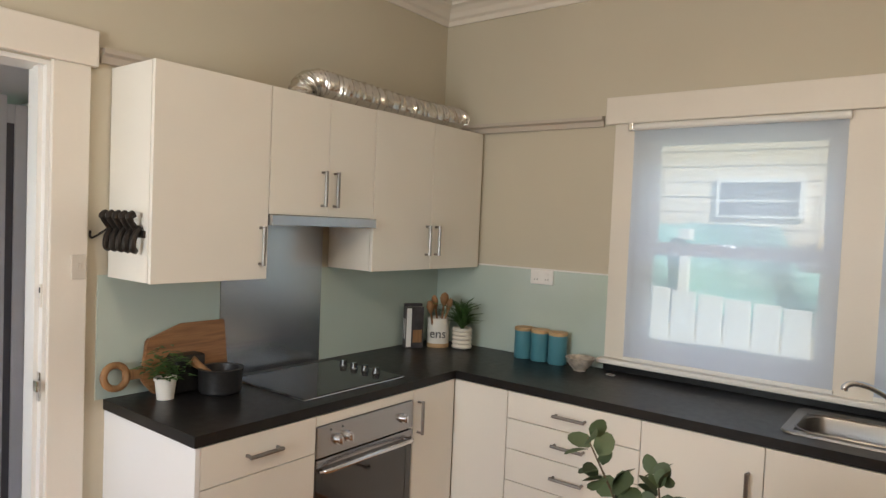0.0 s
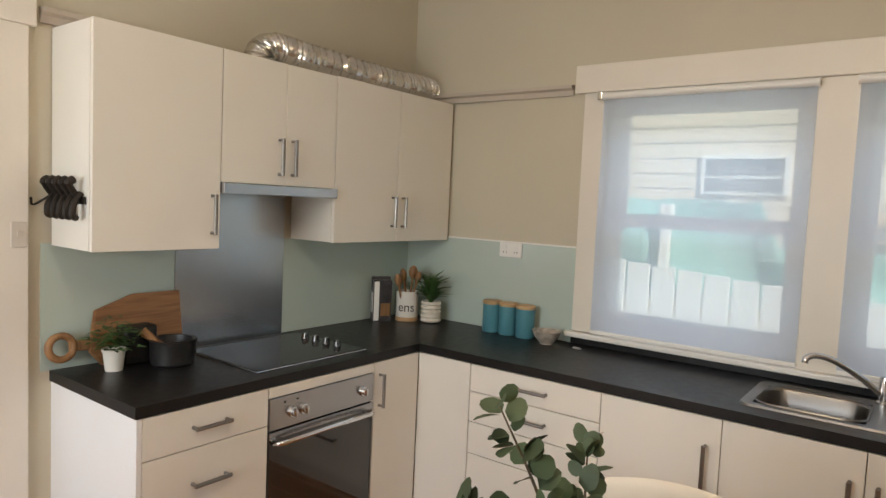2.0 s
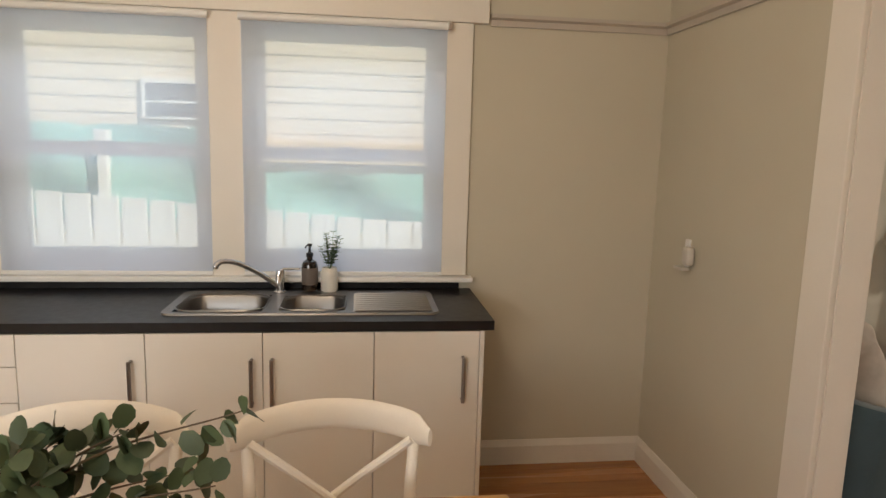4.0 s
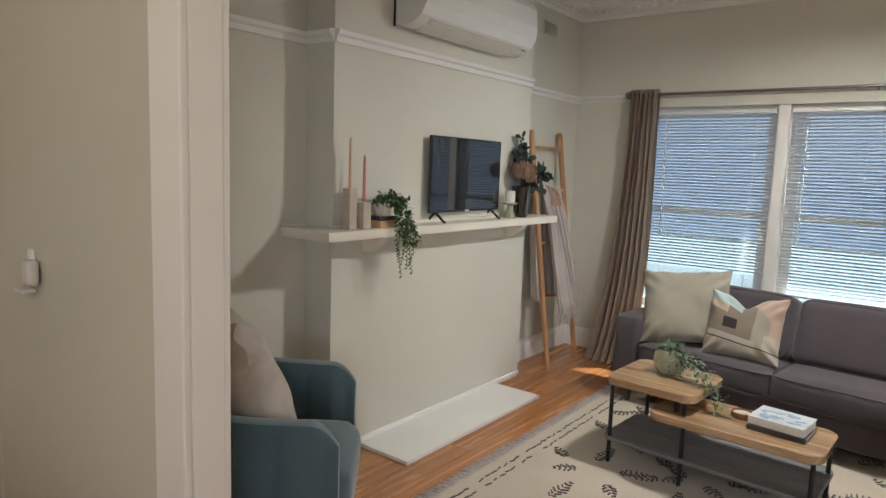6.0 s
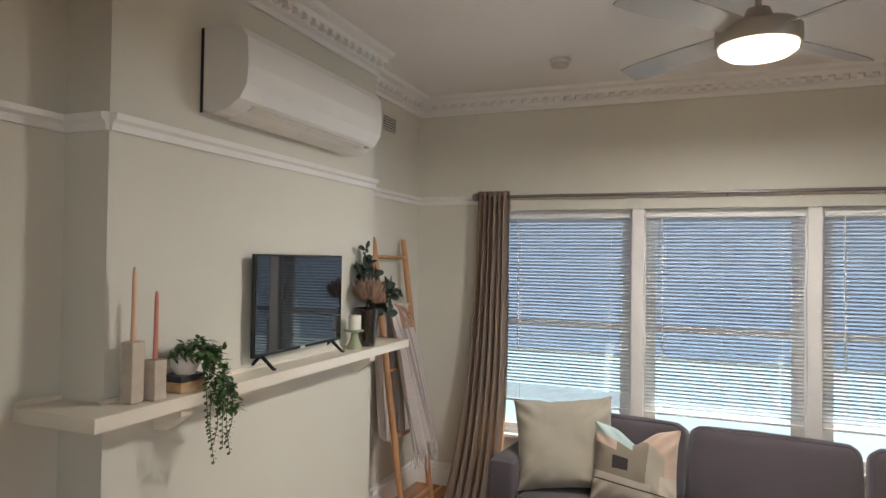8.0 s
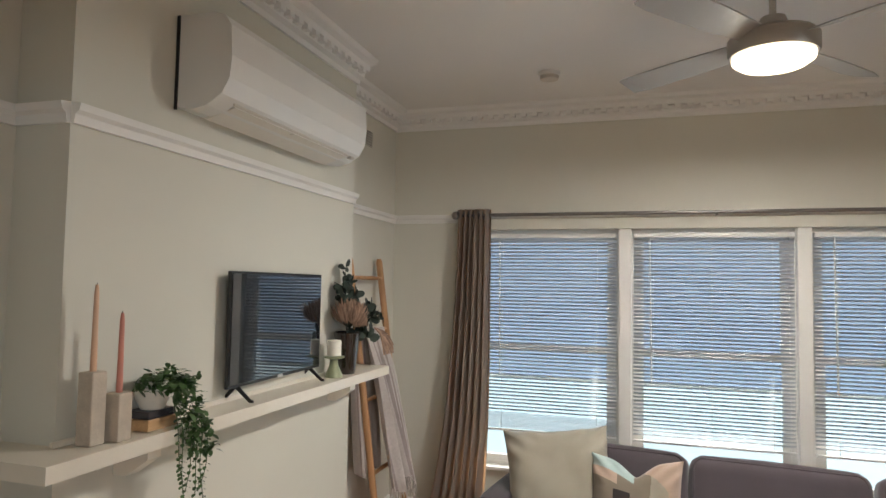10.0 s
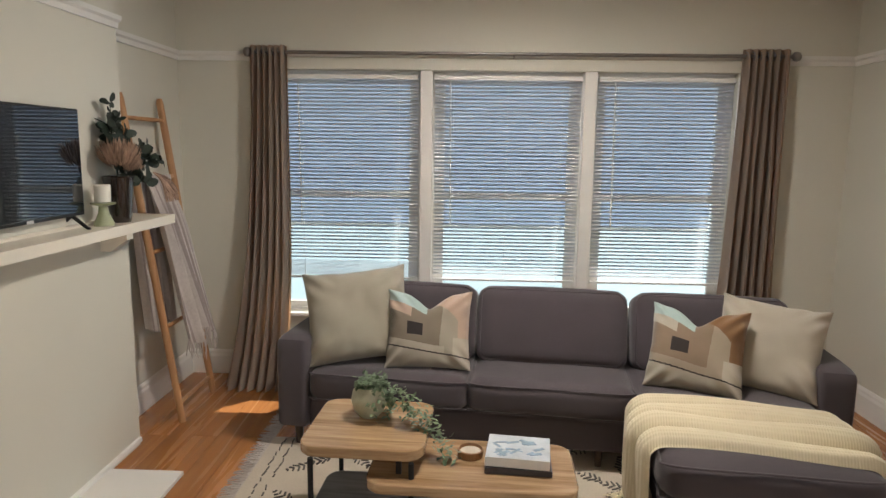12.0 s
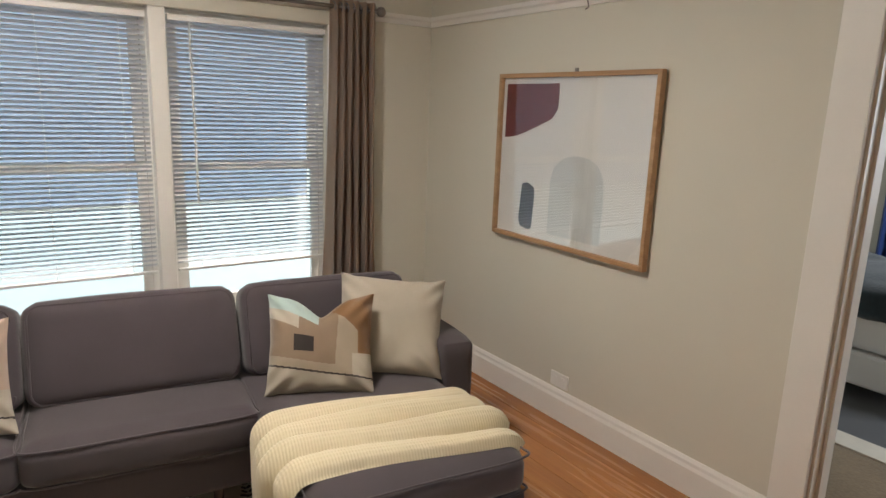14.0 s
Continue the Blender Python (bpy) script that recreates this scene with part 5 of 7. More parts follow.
fern = thing("potted_fern", (0.295, -0.135, 0.9003), "feathery green fern in a ribbed cream pot", "plant")
fp = []
for k in range(5):
    z = 0.004 + k * 0.023
    fp += [(0.048, z), (0.056, z + 0.006), (0.057, z + 0.012), (0.052, z + 0.020)]
part("pot", lathe(B(), [(0, 0)] + fp + [(0.050, 0.118), (0.044, 0.116), (0.042, 0.10), (0, 0.10)], (0.295, -0.135, 0.9003), 30), M["ceramic_m"], fern, "ribbed cream pot", smooth=True)
b, st = B(), B()
rnd = random.Random(8)
for i in range(60):
    a = rnd.uniform(0, 6.28)
    out, hh = rnd.uniform(0.08, 0.19), rnd.uniform(0.05, 0.185)
    if math.sin(a) > 0.2:
        out *= 0.5
    c = curve_pts([(0.295, -0.135, 1.0), (0.295 + out * 0.35 * math.cos(a), -0.135 + out * 0.35 * math.sin(a), 1.0 + hh * 0.75), (0.295 + out * math.cos(a), -0.135 + out * math.sin(a), 1.0 + hh)], 11)
    tube(st, c, 0.0012, 4)
    for k in range(3, 12):
        d = (c[k] - c[k - 1]).normalized()
        sd_ = d.cross(Vector((0, 0, 1)))
        for sg in (-1, 1):
            leaf(b, c[k], d * 0.7 + sd_ * sg, 0.036 * (1.15 - k / 14), 0.38, fold=0.1)
part("fronds", b, M["leaf_f"], fern, "bright green fronds")
part("stems", st, M["leaf_f"], fern)

for x, y in ((0.655, -0.075), (0.757, -0.078), (0.860, -0.082)):
    can = thing("canister", (x, y, 0.9003), "teal enamel canister with a bamboo lid", "canister", group="bench canisters")
    part("body", lathe(B(), [(0, 0), (0.046, 0), (0.048, 0.003), (0.048, 0.145), (0, 0.145)], (x, y, 0.9003), 28), M["teal"], can, smooth=True)
    part("lid", lathe(B(), [(0, 0.1455), (0.049, 0.1455), (0.050, 0.148), (0.050, 0.160), (0.047, 0.163), (0, 0.163)], (x, y, 0.9003), 28), M["bamboo"], can, "bamboo lid", smooth=True)
bowl_ = thing("bowl", (1.015, -0.14, 0.9003), "small speckled stoneware bowl on the bench", "bowl")
part("shell", lathe(B(), [(0, 0), (0.030, 0), (0.030, 0.008), (0.05, 0.025), (0.068, 0.055), (0.072, 0.066), (0.069, 0.066), (0.062, 0.05), (0.045, 0.026), (0, 0.016)], (1.015, -0.14, 0.9003), 30), M["speckle"], bowl_, smooth=True)
ring = thing("jug_cap", (1.17, -0.13, 0.9003), "little clear plastic ring lying on the bench", "ring")
part("ring", tube(B(), [(1.17 + 0.022 * math.cos(a), -0.13 + 0.016 * math.sin(a), 0.904) for a in (2 * math.pi * k / 18 for k in range(19))], 0.003, 6), M["chrome"], ring, smooth=True)
soap = thing("soap_bottle", (2.500, -0.072, 0.9053), "dark amber pump soap bottle beside the tap", "bottle")
part("bottle", lathe(B(), [(0, 0), (0.033, 0), (0.036, 0.004), (0.036, 0.115), (0.030, 0.132), (0.014, 0.142), (0.014, 0.155), (0, 0.155)], (2.500, -0.072, 0.9053), 24), M["amber"], soap, smooth=True)
part("label", lathe(B(), [(0.0362, 0.03), (0.0366, 0.031), (0.0366, 0.105), (0.0362, 0.106)], (2.500, -0.072, 0.9053), 24), M["label"], soap, "brown paper label", smooth=True)
b = B()
lathe(b, [(0.015, 0.155), (0.016, 0.157), (0.016, 0.17), (0.006, 0.174), (0.005, 0.20), (0.011, 0.202), (0.011, 0.212), (0, 0.213)], (2.500, -0.072, 0.9053), 16)
tube(b, [(2.500, -0.072, 1.112), (2.488, -0.10, 1.112), (2.484, -0.108, 1.105)], 0.004, 8)
part("pump", b, M["black"], soap, smooth=True)
vs_ = thing("sprig_vase", (2.588, -0.085, 0.9053), "white vase with a dark green sprig by the sink", "vase")
part("vase", lathe(B(), [(0, 0), (0.036, 0), (0.039, 0.01), (0.037, 0.08), (0.033, 0.105), (0.030, 0.108), (0.028, 0.10), (0, 0.09)], (2.588, -0.085, 0.9053), 24), M["ceramic"], vs_, smooth=True)
b = B()
rnd = random.Random(14)
for i in range(15):
    a, o = rnd.uniform(0, 6.28), rnd.uniform(0.01, 0.065)
    top = Vector((2.588 + o * math.cos(a), -0.085 + o * 0.6 * math.sin(a), 1.07 + rnd.uniform(0.02, 0.11)))
    c = curve_pts([(2.588, -0.085, 1.0), (2.588 + o * 0.5 * math.cos(a), -0.085 + o * 0.3 * math.sin(a), 1.05), top], 9)
    tube(b, c, 0.0012, 4)
    for k in range(3, 10):
        for sg in (0, 2.1, 4.2):
            leaf(b, c[k], (math.cos(sg + k), math.sin(sg + k), 0.5), 0.020, 0.55, round_tip=True)
part("sprig", b, M["leaf_d"], vs_, "dark green leaves")

# fittings on the kitchen walls
so = thing("power_outlet", (0.71, -0.005, 1.33), "double white power outlet on the splashback", "outlet")
part("plate", box(B(), 0.645, 0.780, -0.018, -0.0068, 1.290, 1.368, 0.004), M["plastic_w"], so)
for x in (0.680, 0.745):
    part("switch", box(B(), x - 0.010, x + 0.010, -0.022, -0.0183, 1.337, 1.352, 0.001), M["plastic_w"], so)
    for sx in (-0.008, 0.008):
        part("slot", box(B(), x + sx - 0.0015, x + sx + 0.0015, -0.0188, -0.0182, 1.312, 1.322), M["ink"], so)
sw = thing("light_switch", (0.022, -2.058, 1.385), "beige light switch on the door architrave", "switch")
part("plate", box(B(), 0.0223, 0.030, -2.083, -2.035, 1.345, 1.43, 0.002), M["plastic_g"], sw)
part("rocker", box(B(), 0.0302, 0.035, -2.066, -2.052, 1.38, 1.40, 0.001), M["plastic_g"], sw)
hk = thing("hook_rack", (0.16, -1.951, 1.51), "dark iron rack of folded coat hooks on the cabinet side", "hook rack")
part("back_bar", box(B(), -0.0 + 0.03, 0.27, -1.958, -1.9505, 1.50, 1.525, 0.002), M["black_iron"], hk)
for i in range(5):
    x = 0.05 + i * 0.047
    b = B()
    tube(b, curve_pts([(x, -1.957, 1.515), (x + 0.004, -1.985, 1.55), (x + 0.008, -1.995, 1.57), (x + 0.006, -1.98, 1.58)], 10), [0.010] * 6 + [0.014] * 5, 8)
    tube(b, curve_pts([(x + 0.006, -1.958, 1.535), (x + 0.020, -1.985, 1.50), (x + 0.024, -1.99, 1.465), (x + 0.012, -1.975, 1.455)], 10), 0.011, 8)
    part("hook", b, M["black_iron"], hk, smooth=True)
part("end_hook", tube(B(), curve_pts([(0.03, -1.956, 1.53), (0.012, -1.99, 1.50), (-0.0 + 0.015, -2.015, 1.49), (0.02, -2.02, 1.515)], 10), 0.004, 6), M["black_iron"], hk, smooth=True)
wb = thing("wall_bracket", (KX, -0.37, 1.13), "small white plastic phone bracket on the wall", "bracket")
part("plate", box(B(), KX - 0.010, KX - 0.0005, -0.375, -0.335, 1.075, 1.195, 0.003), M["plastic_w"], wb)
part("cup", box(B(), KX - 0.046, KX - 0.0105, -0.432, -0.378, 1.088, 1.168, 0.012, 3), M["plastic_g"], wb, smooth=True)
part("tongue", box(B(), KX - 0.05, KX - 0.010, -0.395, -0.32, 1.062, 1.074, 0.003), M["plastic_g"], wb)

# ---- dining table, chairs and eucalyptus ----
table = thing("dining_table", (2.25, -2.06, 0.0), "honey pine dining table with a rounded edge", "table")
part("tabletop", box(B(), 1.42, 3.08, -2.50, -1.60, 0.715, 0.75, 0.012, 3), M["pine"], table, smooth=True)
part("apron", box(B(), 1.55, 2.95, -2.38, -1.72, 0.62, 0.714), M["pine"], table)
for x in (1.54, 2.96):
    for y in (-2.39, -1.71):
        part("leg", lathe(B(), [(0, 0), (0.025, 0), (0.033, 0.4), (0.04, 0.6), (0.042, 0.714), (0, 0.714)], (x, y, 0), 14), M["pine"], table, smooth=True)


def cross_back_chair(at, rz):
    c = thing("cross_back_chair", at, "cream painted bentwood cross-back dining chair", "chair", rz=rz, group="chairs round the table")
    part("seat", soft_box(B(), -0.215, 0.215, -0.40, 0.0, 0.435, 0.465, 0.015, 0.008, 6), M["chair_w"], c, smooth=True, local=True)
    for sx in (-1, 1):
        part("back_leg", tube(B(), curve_pts([(sx * 0.19, 0.06, 0), (sx * 0.19, 0.0, 0.44), (sx * 0.20, 0.02, 0.63), (sx * 0.215, 0.06, 0.828)], 16), 0.016, 10), M["chair_w"], c, smooth=True, local=True)
        part("front_leg", tube(B(), [(sx * 0.195, -0.38, 0), (sx * 0.18, -0.36, 0.437)], [0.014, 0.018], 10), M["chair_w"], c, smooth=True, local=True)
        part("side_stretcher", tube(B(), [(sx * 0.19, 0.045, 0.17), (sx * 0.19, -0.37, 0.17)], 0.009, 8), M["chair_w"], c, smooth=True, local=True)
        part("cross_slat", tube(B(), curve_pts([(sx * 0.205, 0.045, 0.805), (sx * 0.02, 0.062 + 0.006 * sx, 0.655), (-sx * 0.195, 0.005, 0.50)], 14), 0.012, 8), M["chair_w"], c, smooth=True, local=True)
    rail = B()
    cr = curve_pts([(-0.250, 0.01, 0.823), (-0.20, 0.060, 0.838), (-0.10, 0.092, 0.853), (0.0, 0.10, 0.858), (0.10, 0.092, 0.853), (0.20, 0.060, 0.838), (0.250, 0.01, 0.823)], 28)
    loops = []
    for i, p in enumerate(cr):
        d = (cr[min(i + 1, 28)] - cr[max(i - 1, 0)]).normalized()
        nrm = Vector((-d.y, d.x, 0)).normalized()
        e = min(1.0, 0.55 + 0.15 * min(i, 28 - i))
        loops.append([p + nrm * 0.016 * e * math.cos(a) + Vector((0, 0, 0.042 * e * math.sin(a))) for a in (2 * math.pi * k / 12 for k in range(12))])
    loft(rail, loops, True, True)
    part("top_rail", rail, M["chair_w"], c, smooth=True, local=True)
    part("seat_rail", tube(B(), [(-0.19, 0.0, 0.50), (0.19, 0.0, 0.50)], 0.010, 8), M["chair_w"], c, smooth=True, local=True)
    part("front_stretcher", tube(B(), [(-0.188, -0.37, 0.22), (0.188, -0.37, 0.22)], 0.009, 8), M["chair_w"], c, smooth=True, local=True)
    return c


chair = cross_back_chair((2.655, -1.46, 0), 0)
copy_thing(chair, pose(2.055, -1.44, 0, 0, 0, 4))

euc = thing("eucalyptus_arrangement", (2.10, -2.02, 0.75), "leafy eucalyptus branches in a white vase on the table", "plant")
part("vase", lathe(B(), [(0, 0), (0.05, 0), (0.075, 0.04), (0.08, 0.09), (0.055, 0.15), (0.038, 0.18), (0.042, 0.20), (0.036, 0.20), (0.034, 0.17), (0, 0.15)], (2.10, -2.02, 0.7503), 26), M["ceramic"], euc, smooth=True)
rnd = random.Random(21)
TIPS = [(1.955, -2.085, 1.25), (1.95, -1.72, 1.095), (2.25, -2.08, 1.12), (2.54, -2.00, 1.135), (2.50, -2.02, 1.02), (2.36, -1.98, 1.10), (2.28, -2.10, 1.08), (1.88, -2.08, 1.06),
        (1.95, -2.16, 0.98), (2.22, -1.90, 1.06), (2.05, -2.10, 1.10), (2.35, -2.14, 1.00), (2.18, -2.16, 0.98), (1.99, -1.90, 1.04), (2.45, -1.92, 1.00), (2.10, -2.18, 1.02), (1.82, -2.0, 0.96)]
for n_, tip in enumerate(TIPS):
    tip = Vector(tip)
    base = Vector((2.10, -2.02, 0.90))
    mid = base.lerp(tip, 0.5) + Vector((rnd.uniform(-0.03, 0.03), rnd.uniform(-0.03, 0.03), 0.035))
    c = curve_pts([base, mid, tip], 16)
    br = part("branch", tube(B(), c, [0.004 - 0.00018 * i for i in range(17)], 6), M["stem"], euc)
    lb = B()
    for k in range(4, 17):
        d = (c[k] - c[k - 1]).normalized()
        for sg in range(2 + (k % 2)):
            if rnd.random() < (0.30 if tip.z > 1.13 and k < 11 else 0.08):
                continue
            a = rnd.uniform(0, 6.28)
            s = d.orthogonal().normalized()
            s.rotate(Matrix.Rotation(a, 3, d))
            size = rnd.uniform(0.034, 0.056) * (1.1 - 0.018 * k)
            leaf(lb, c[k] + s * 0.006, s + d * 0.5, size, rnd.uniform(0.75, 1.0), Vector((rnd.uniform(-1, 1), rnd.uniform(-1, 0.2), rnd.uniform(0.2, 1))), rnd.uniform(0.0, 0.3), True)
    part("leaves", lb, M["leaf_e"], br, "round grey-green leaves", smooth=True)

# ---- living room ----
# mantelpiece and hearth
mt_ = thing("mantelpiece", (6.45, -0.3, 1.13), "white painted timber mantel shelf on brackets", "mantel")
b = B()
box(b, 5.353, 7.548, -0.400, -0.2505, 1.135, 1.180)
box(b, 5.353, 5.509, -0.2505, LN - 0.0005, 1.135, 1.180)
box(b, 7.351, 7.548, -0.2505, LN - 0.0005, 1.135, 1.180)
bmesh.ops.remove_doubles(b, verts=b.verts, dist=1e-4)
bmesh.ops.recalc_face_normals(b, faces=b.faces)
part("shelf", b, M["mantel"], mt_)
lip = B()
profile_run(lip, [(0, 0), (0.016, 0), (0.012, 0.010), (0.004, 0.016), (0, 0.016)], (5.353, LN - 0.001, 1.1803), (5.509, LN - 0.001, 1.1803), (0, -1, 0))
profile_run(lip, [(0, 0), (0.014, 0), (0.010, 0.009), (0.004, 0.014), (0, 0.014)], (5.494, -0.251, 1.1803), (7.366, -0.251, 1.1803), (0, -1, 0))
part("back_bead", lip, M["mantel"], mt_, "small quarter bead along the wall")
for x in (5.72, 7.10):
    b = B()
    profile_run(b, [(0, 0), (0.125, 0), (0.125, -0.03), (0.045, -0.085), (0, -0.085)], (x, -0.251, 1.1345), (x + 0.055, -0.251, 1.1345), (0, -1, 0))
    part("bracket", b, M["mantel"], mt_)
single("hearth", box(B(), 5.71, 7.05, -0.608, -0.2505, 0.001, 0.022, 0.003), M["trim_w"], "white painted hearth slab before the chimney", "hearth")

# television
tv = thing("television", (6.575, -0.285, 1.18), "small black flat television on splayed feet", "television", rz=1.8)
part("panel", box(B(), -0.376, 0.376, -0.006, 0.010, 0.055, 0.496, 0.003), M["black"], tv, local=True)
part("screen", box(B(), -0.369, 0.369, -0.0085, -0.0062, 0.068, 0.488, 0.001), M["screen"], tv, "dark glossy screen", local=True)
part("back_box", box(B(), -0.25, 0.25, 0.0102, 0.040, 0.08, 0.34, 0.01), M["black"], tv, local=True)
part("badge", box(B(), -0.02, 0.02, -0.0105, -0.0086, 0.056, 0.068, 0.001), M["plastic_w"], tv, "pale badge", local=True)
for x in (-0.30, 0.30):
    b = B()
    tube(b, [(x, 0.01, 0.06), (x - 0.01, -0.062, 0.006), (x - 0.01, -0.073, 0.006)], [0.009, 0.007, 0.006], 8)
    tube(b, [(x, 0.01, 0.06), (x - 0.01, 0.055, 0.006), (x - 0.01, 0.063, 0.006)], [0.009, 0.007, 0.006], 8)
    part("foot", b, M["black"], tv, smooth=True, local=True)

# candle blocks, plant, dried flowers on the mantel
for x, y, w, h, ch, mt, lab in ((5.562, -0.318, 0.052, 0.20, 0.24, "candle_p", "tall rough stone block holding a peach taper candle"), (5.628, -0.348, 0.052, 0.135, 0.225, "candle_r", "low rough stone block holding a rose taper candle")):
    c = thing("candle_block", (x, y, 1.1805), lab, "candle holder", group="mantel candles")
    part("block", box(B(), x - w / 2, x + w / 2, y - w / 2, y + w / 2, 1.1805, 1.1805 + h, 0.004), M["concrete"], c)
    part("candle", lathe(B(), [(0, h), (0.009, h), (0.0065, h + ch * 0.9), (0.004, h + ch), (0, h + ch)], (x, y, 1.181), 14), M[mt], c, smooth=True)
    part("wick", cyl(B(), (x, y, 1.181 + h + ch), (x, y, 1.186 + h + ch), 0.001, seg=6), M["ink"], c)
bx = thing("wooden_box", (5.80, -0.31, 1.1805), "small stacked wooden book-shaped boxes", "box")
part("lower", box(B(), 5.735, 5.865, -0.36, -0.265, 1.1805, 1.215, 0.003), M["bamboo"], bx)
part("upper", box(B(), 5.74, 5.86, -0.355, -0.268, 1.2155, 1.238, 0.003), M["cover_d"], bx, "dark upper box")
hp = thing("trailing_plant", (5.80, -0.315, 1.2385), "trailing green plant in a small white pot", "plant")
part("pot", lathe(B(), [(0, 0), (0.035, 0), (0.05, 0.03), (0.052, 0.06), (0.045, 0.085), (0.04, 0.08), (0, 0.07)], (5.80, -0.315, 1.2385), 22), M["ceramic"], hp, smooth=True)
rnd = random.Random(31)
b = B()
for i in range(620):
    a, t = rnd.uniform(0, 6.28), rnd.random()
    r = 0.095 * math.sqrt(rnd.random())
    if t < 0.55:
        p = Vector((5.815 + r * math.cos(a), -0.345 + r * 0.8 * math.sin(a), 1.305 + rnd.uniform(-0.01, 0.07) * (1.1 - r * 8)))
    else:
        k = rnd.random()
        p = Vector((5.85 + 0.05 * k + rnd.uniform(-0.055, 0.055), -0.385 - 0.05 * k + rnd.uniform(-0.03, 0.03), 1.33 - 0.24 * k))
    leaf(b, p, (rnd.uniform(-1, 1), rnd.uniform(-1, 0.4), rnd.uniform(-0.8, 0.6)), rnd.uniform(0.017, 0.029), 0.75, round_tip=True)
part("foliage", b, M["leaf_d"], hp, "small dark green leaves", smooth=True)
for k, (dx, ln2) in enumerate(((0.0, 0.215), (0.025, 0.15), (0.055, 0.175), (0.085, 0.205), (0.10, 0.16), (-0.02, 0.12))):
    x = 5.80 + dx
    c = curve_pts([(5.83, -0.37, 1.26), (x, -0.43, 1.19), (x + rnd.uniform(-0.012, 0.012), -0.442, 1.14 - ln2 * 0.4), (x + rnd.uniform(-0.02, 0.02), -0.44, 1.15 - ln2)], 26)
    b = B()
    tube(b, c, 0.0013, 5)
    for i in range(6, 27):
        s = 1 if i % 2 else -1
        leaf(b, c[i], (s, rnd.uniform(-0.6, 0.2), -0.3), 0.015, 0.85, round_tip=True)
    part("strand", b, M["leaf_d"], hp, "hanging strand of bead-like leaves")
ch_ = thing("pillar_candle_stand", (7.015, -0.325, 1.1805), "sage ceramic stand with an ivory pillar candle", "candle holder")
part("stand", lathe(B(), [(0, 0), (0.044, 0), (0.042, 0.01), (0.022, 0.055), (0.018, 0.085), (0.05, 0.094), (0.052, 0.10), (0.03, 0.103), (0, 0.103)], (7.015, -0.325, 1.1805), 26), M["sage"], ch_, smooth=True)
part("candle", lathe(B(), [(0, 0), (0.034, 0), (0.034, 0.072), (0.030, 0.076), (0, 0.074)], (7.015, -0.325, 1.284), 22), M["candle_w"], ch_, smooth=True)
fv = thing("dried_flower_vase", (7.155, -0.325, 1.1805), "dark brown vase of dried protea and gum leaves", "vase")
part("vase", lathe(B(), [(0, 0), (0.042, 0), (0.046, 0.01), (0.062, 0.17), (0.070, 0.205), (0.066, 0.21), (0.056, 0.19), (0, 0.14)], (7.155, -0.325, 1.1805), 24), M["amber"], fv, smooth=True)
b = B()
rnd = random.Random(41)
for c0, rad in (((7.11, -0.36, 1.485), 0.105), ((7.19, -0.37, 1.44), 0.060)):
    for i in range(380):
        d = Vector((rnd.gauss(0, 1), rnd.gauss(0, 1), rnd.gauss(0.25, 0.6))).normalized()
        leaf(b, Vector(c0) + Vector((d.x, d.y, d.z * 0.6)) * rad * rnd.uniform(0.2, 0.6) - Vector((0, 0, rad * 0.3)), d * 0.8 + Vector((0, 0, 0.9)), rad * rnd.uniform(0.5, 0.85), 0.17, fold=-0.25)
part("protea", b, M["dried"], fv, "brown dried flower heads")
b = B()
for tip in ((7.12, -0.31, 1.62), (7.23, -0.33, 1.60), (7.26, -0.38, 1.50), (7.36, -0.36, 1.52), (7.165, -0.30, 1.72), (7.155, -0.33, 1.66), (7.275, -0.34, 1.52), (7.42, -0.36, 1.47), (7.50, -0.37, 1.46), (7.315, -0.40, 1.37), (7.295, -0.28, 1.46), (7.215, -0.42, 1.36)):
    c = curve_pts([(7.155, -0.325, 1.34), Vector((7.155, -0.325, 1.36)).lerp(Vector(tip), 0.55) + Vector((0, 0, 0.03)), tip], 12)
    tube(b, c, 0.0018, 5)
    for k in range(4, 13):
        for sg in range(2):
            d = Vector((rnd.gauss(0, 1), rnd.gauss(0, 0.8), rnd.gauss(0.2, 0.7))).normalized()
            leaf(b, c[k] + d * 0.004, d, rnd.uniform(0.036, 0.060), rnd.uniform(0.6, 0.85), Vector((rnd.uniform(-0.6, 0.6), -1, rnd.uniform(-0.3, 0.8))), rnd.uniform(-0.1, 0.3), True)
part("gum_leaves", b, M["leaf_g"], fv, "dark gum leaves", smooth=True)
b = B()
for i in range(70):
    a = rnd.uniform(-1.2, 1.2)
    c = curve_pts([(7.40, -0.37, 1.40), (7.47 + 0.05 * math.sin(a), -0.41 + 0.03 * math.cos(a), 1.36), (7.49 + 0.075 * math.sin(a), -0.42, 1.27 + rnd.uniform(-0.02, 0.03))], 6)
    tube(b, c, 0.0032, 4)
part("grass_head", b, M["dried"], fv, "drooping dried grass head")

# air conditioner and vent
ac = thing("air_conditioner", (6.46, -0.25, 2.22), "white wall-mounted split air conditioner", "air conditioner")
prof = [(0.0, 0.0), (0.07, -0.012), (0.13, 0.0), (0.185, 0.035), (0.215, 0.085), (0.222, 0.16), (0.215, 0.265), (0.19, 0.30), (0.15, 0.315), (0.0, 0.315)]
b = B()
profile_run(b, prof, (5.920, -0.2505, 2.225), (7.005, -0.2505, 2.225), (0, -1, 0))
part("body", b, M["plastic_w"], ac)
b = B()
profile_run(b, [(0.045, -0.014), (0.165, 0.018), (0.170, 0.012), (0.05, -0.021)], (6.02, -0.2505, 2.225), (6.90, -0.2505, 2.225), (0, -1, 0))
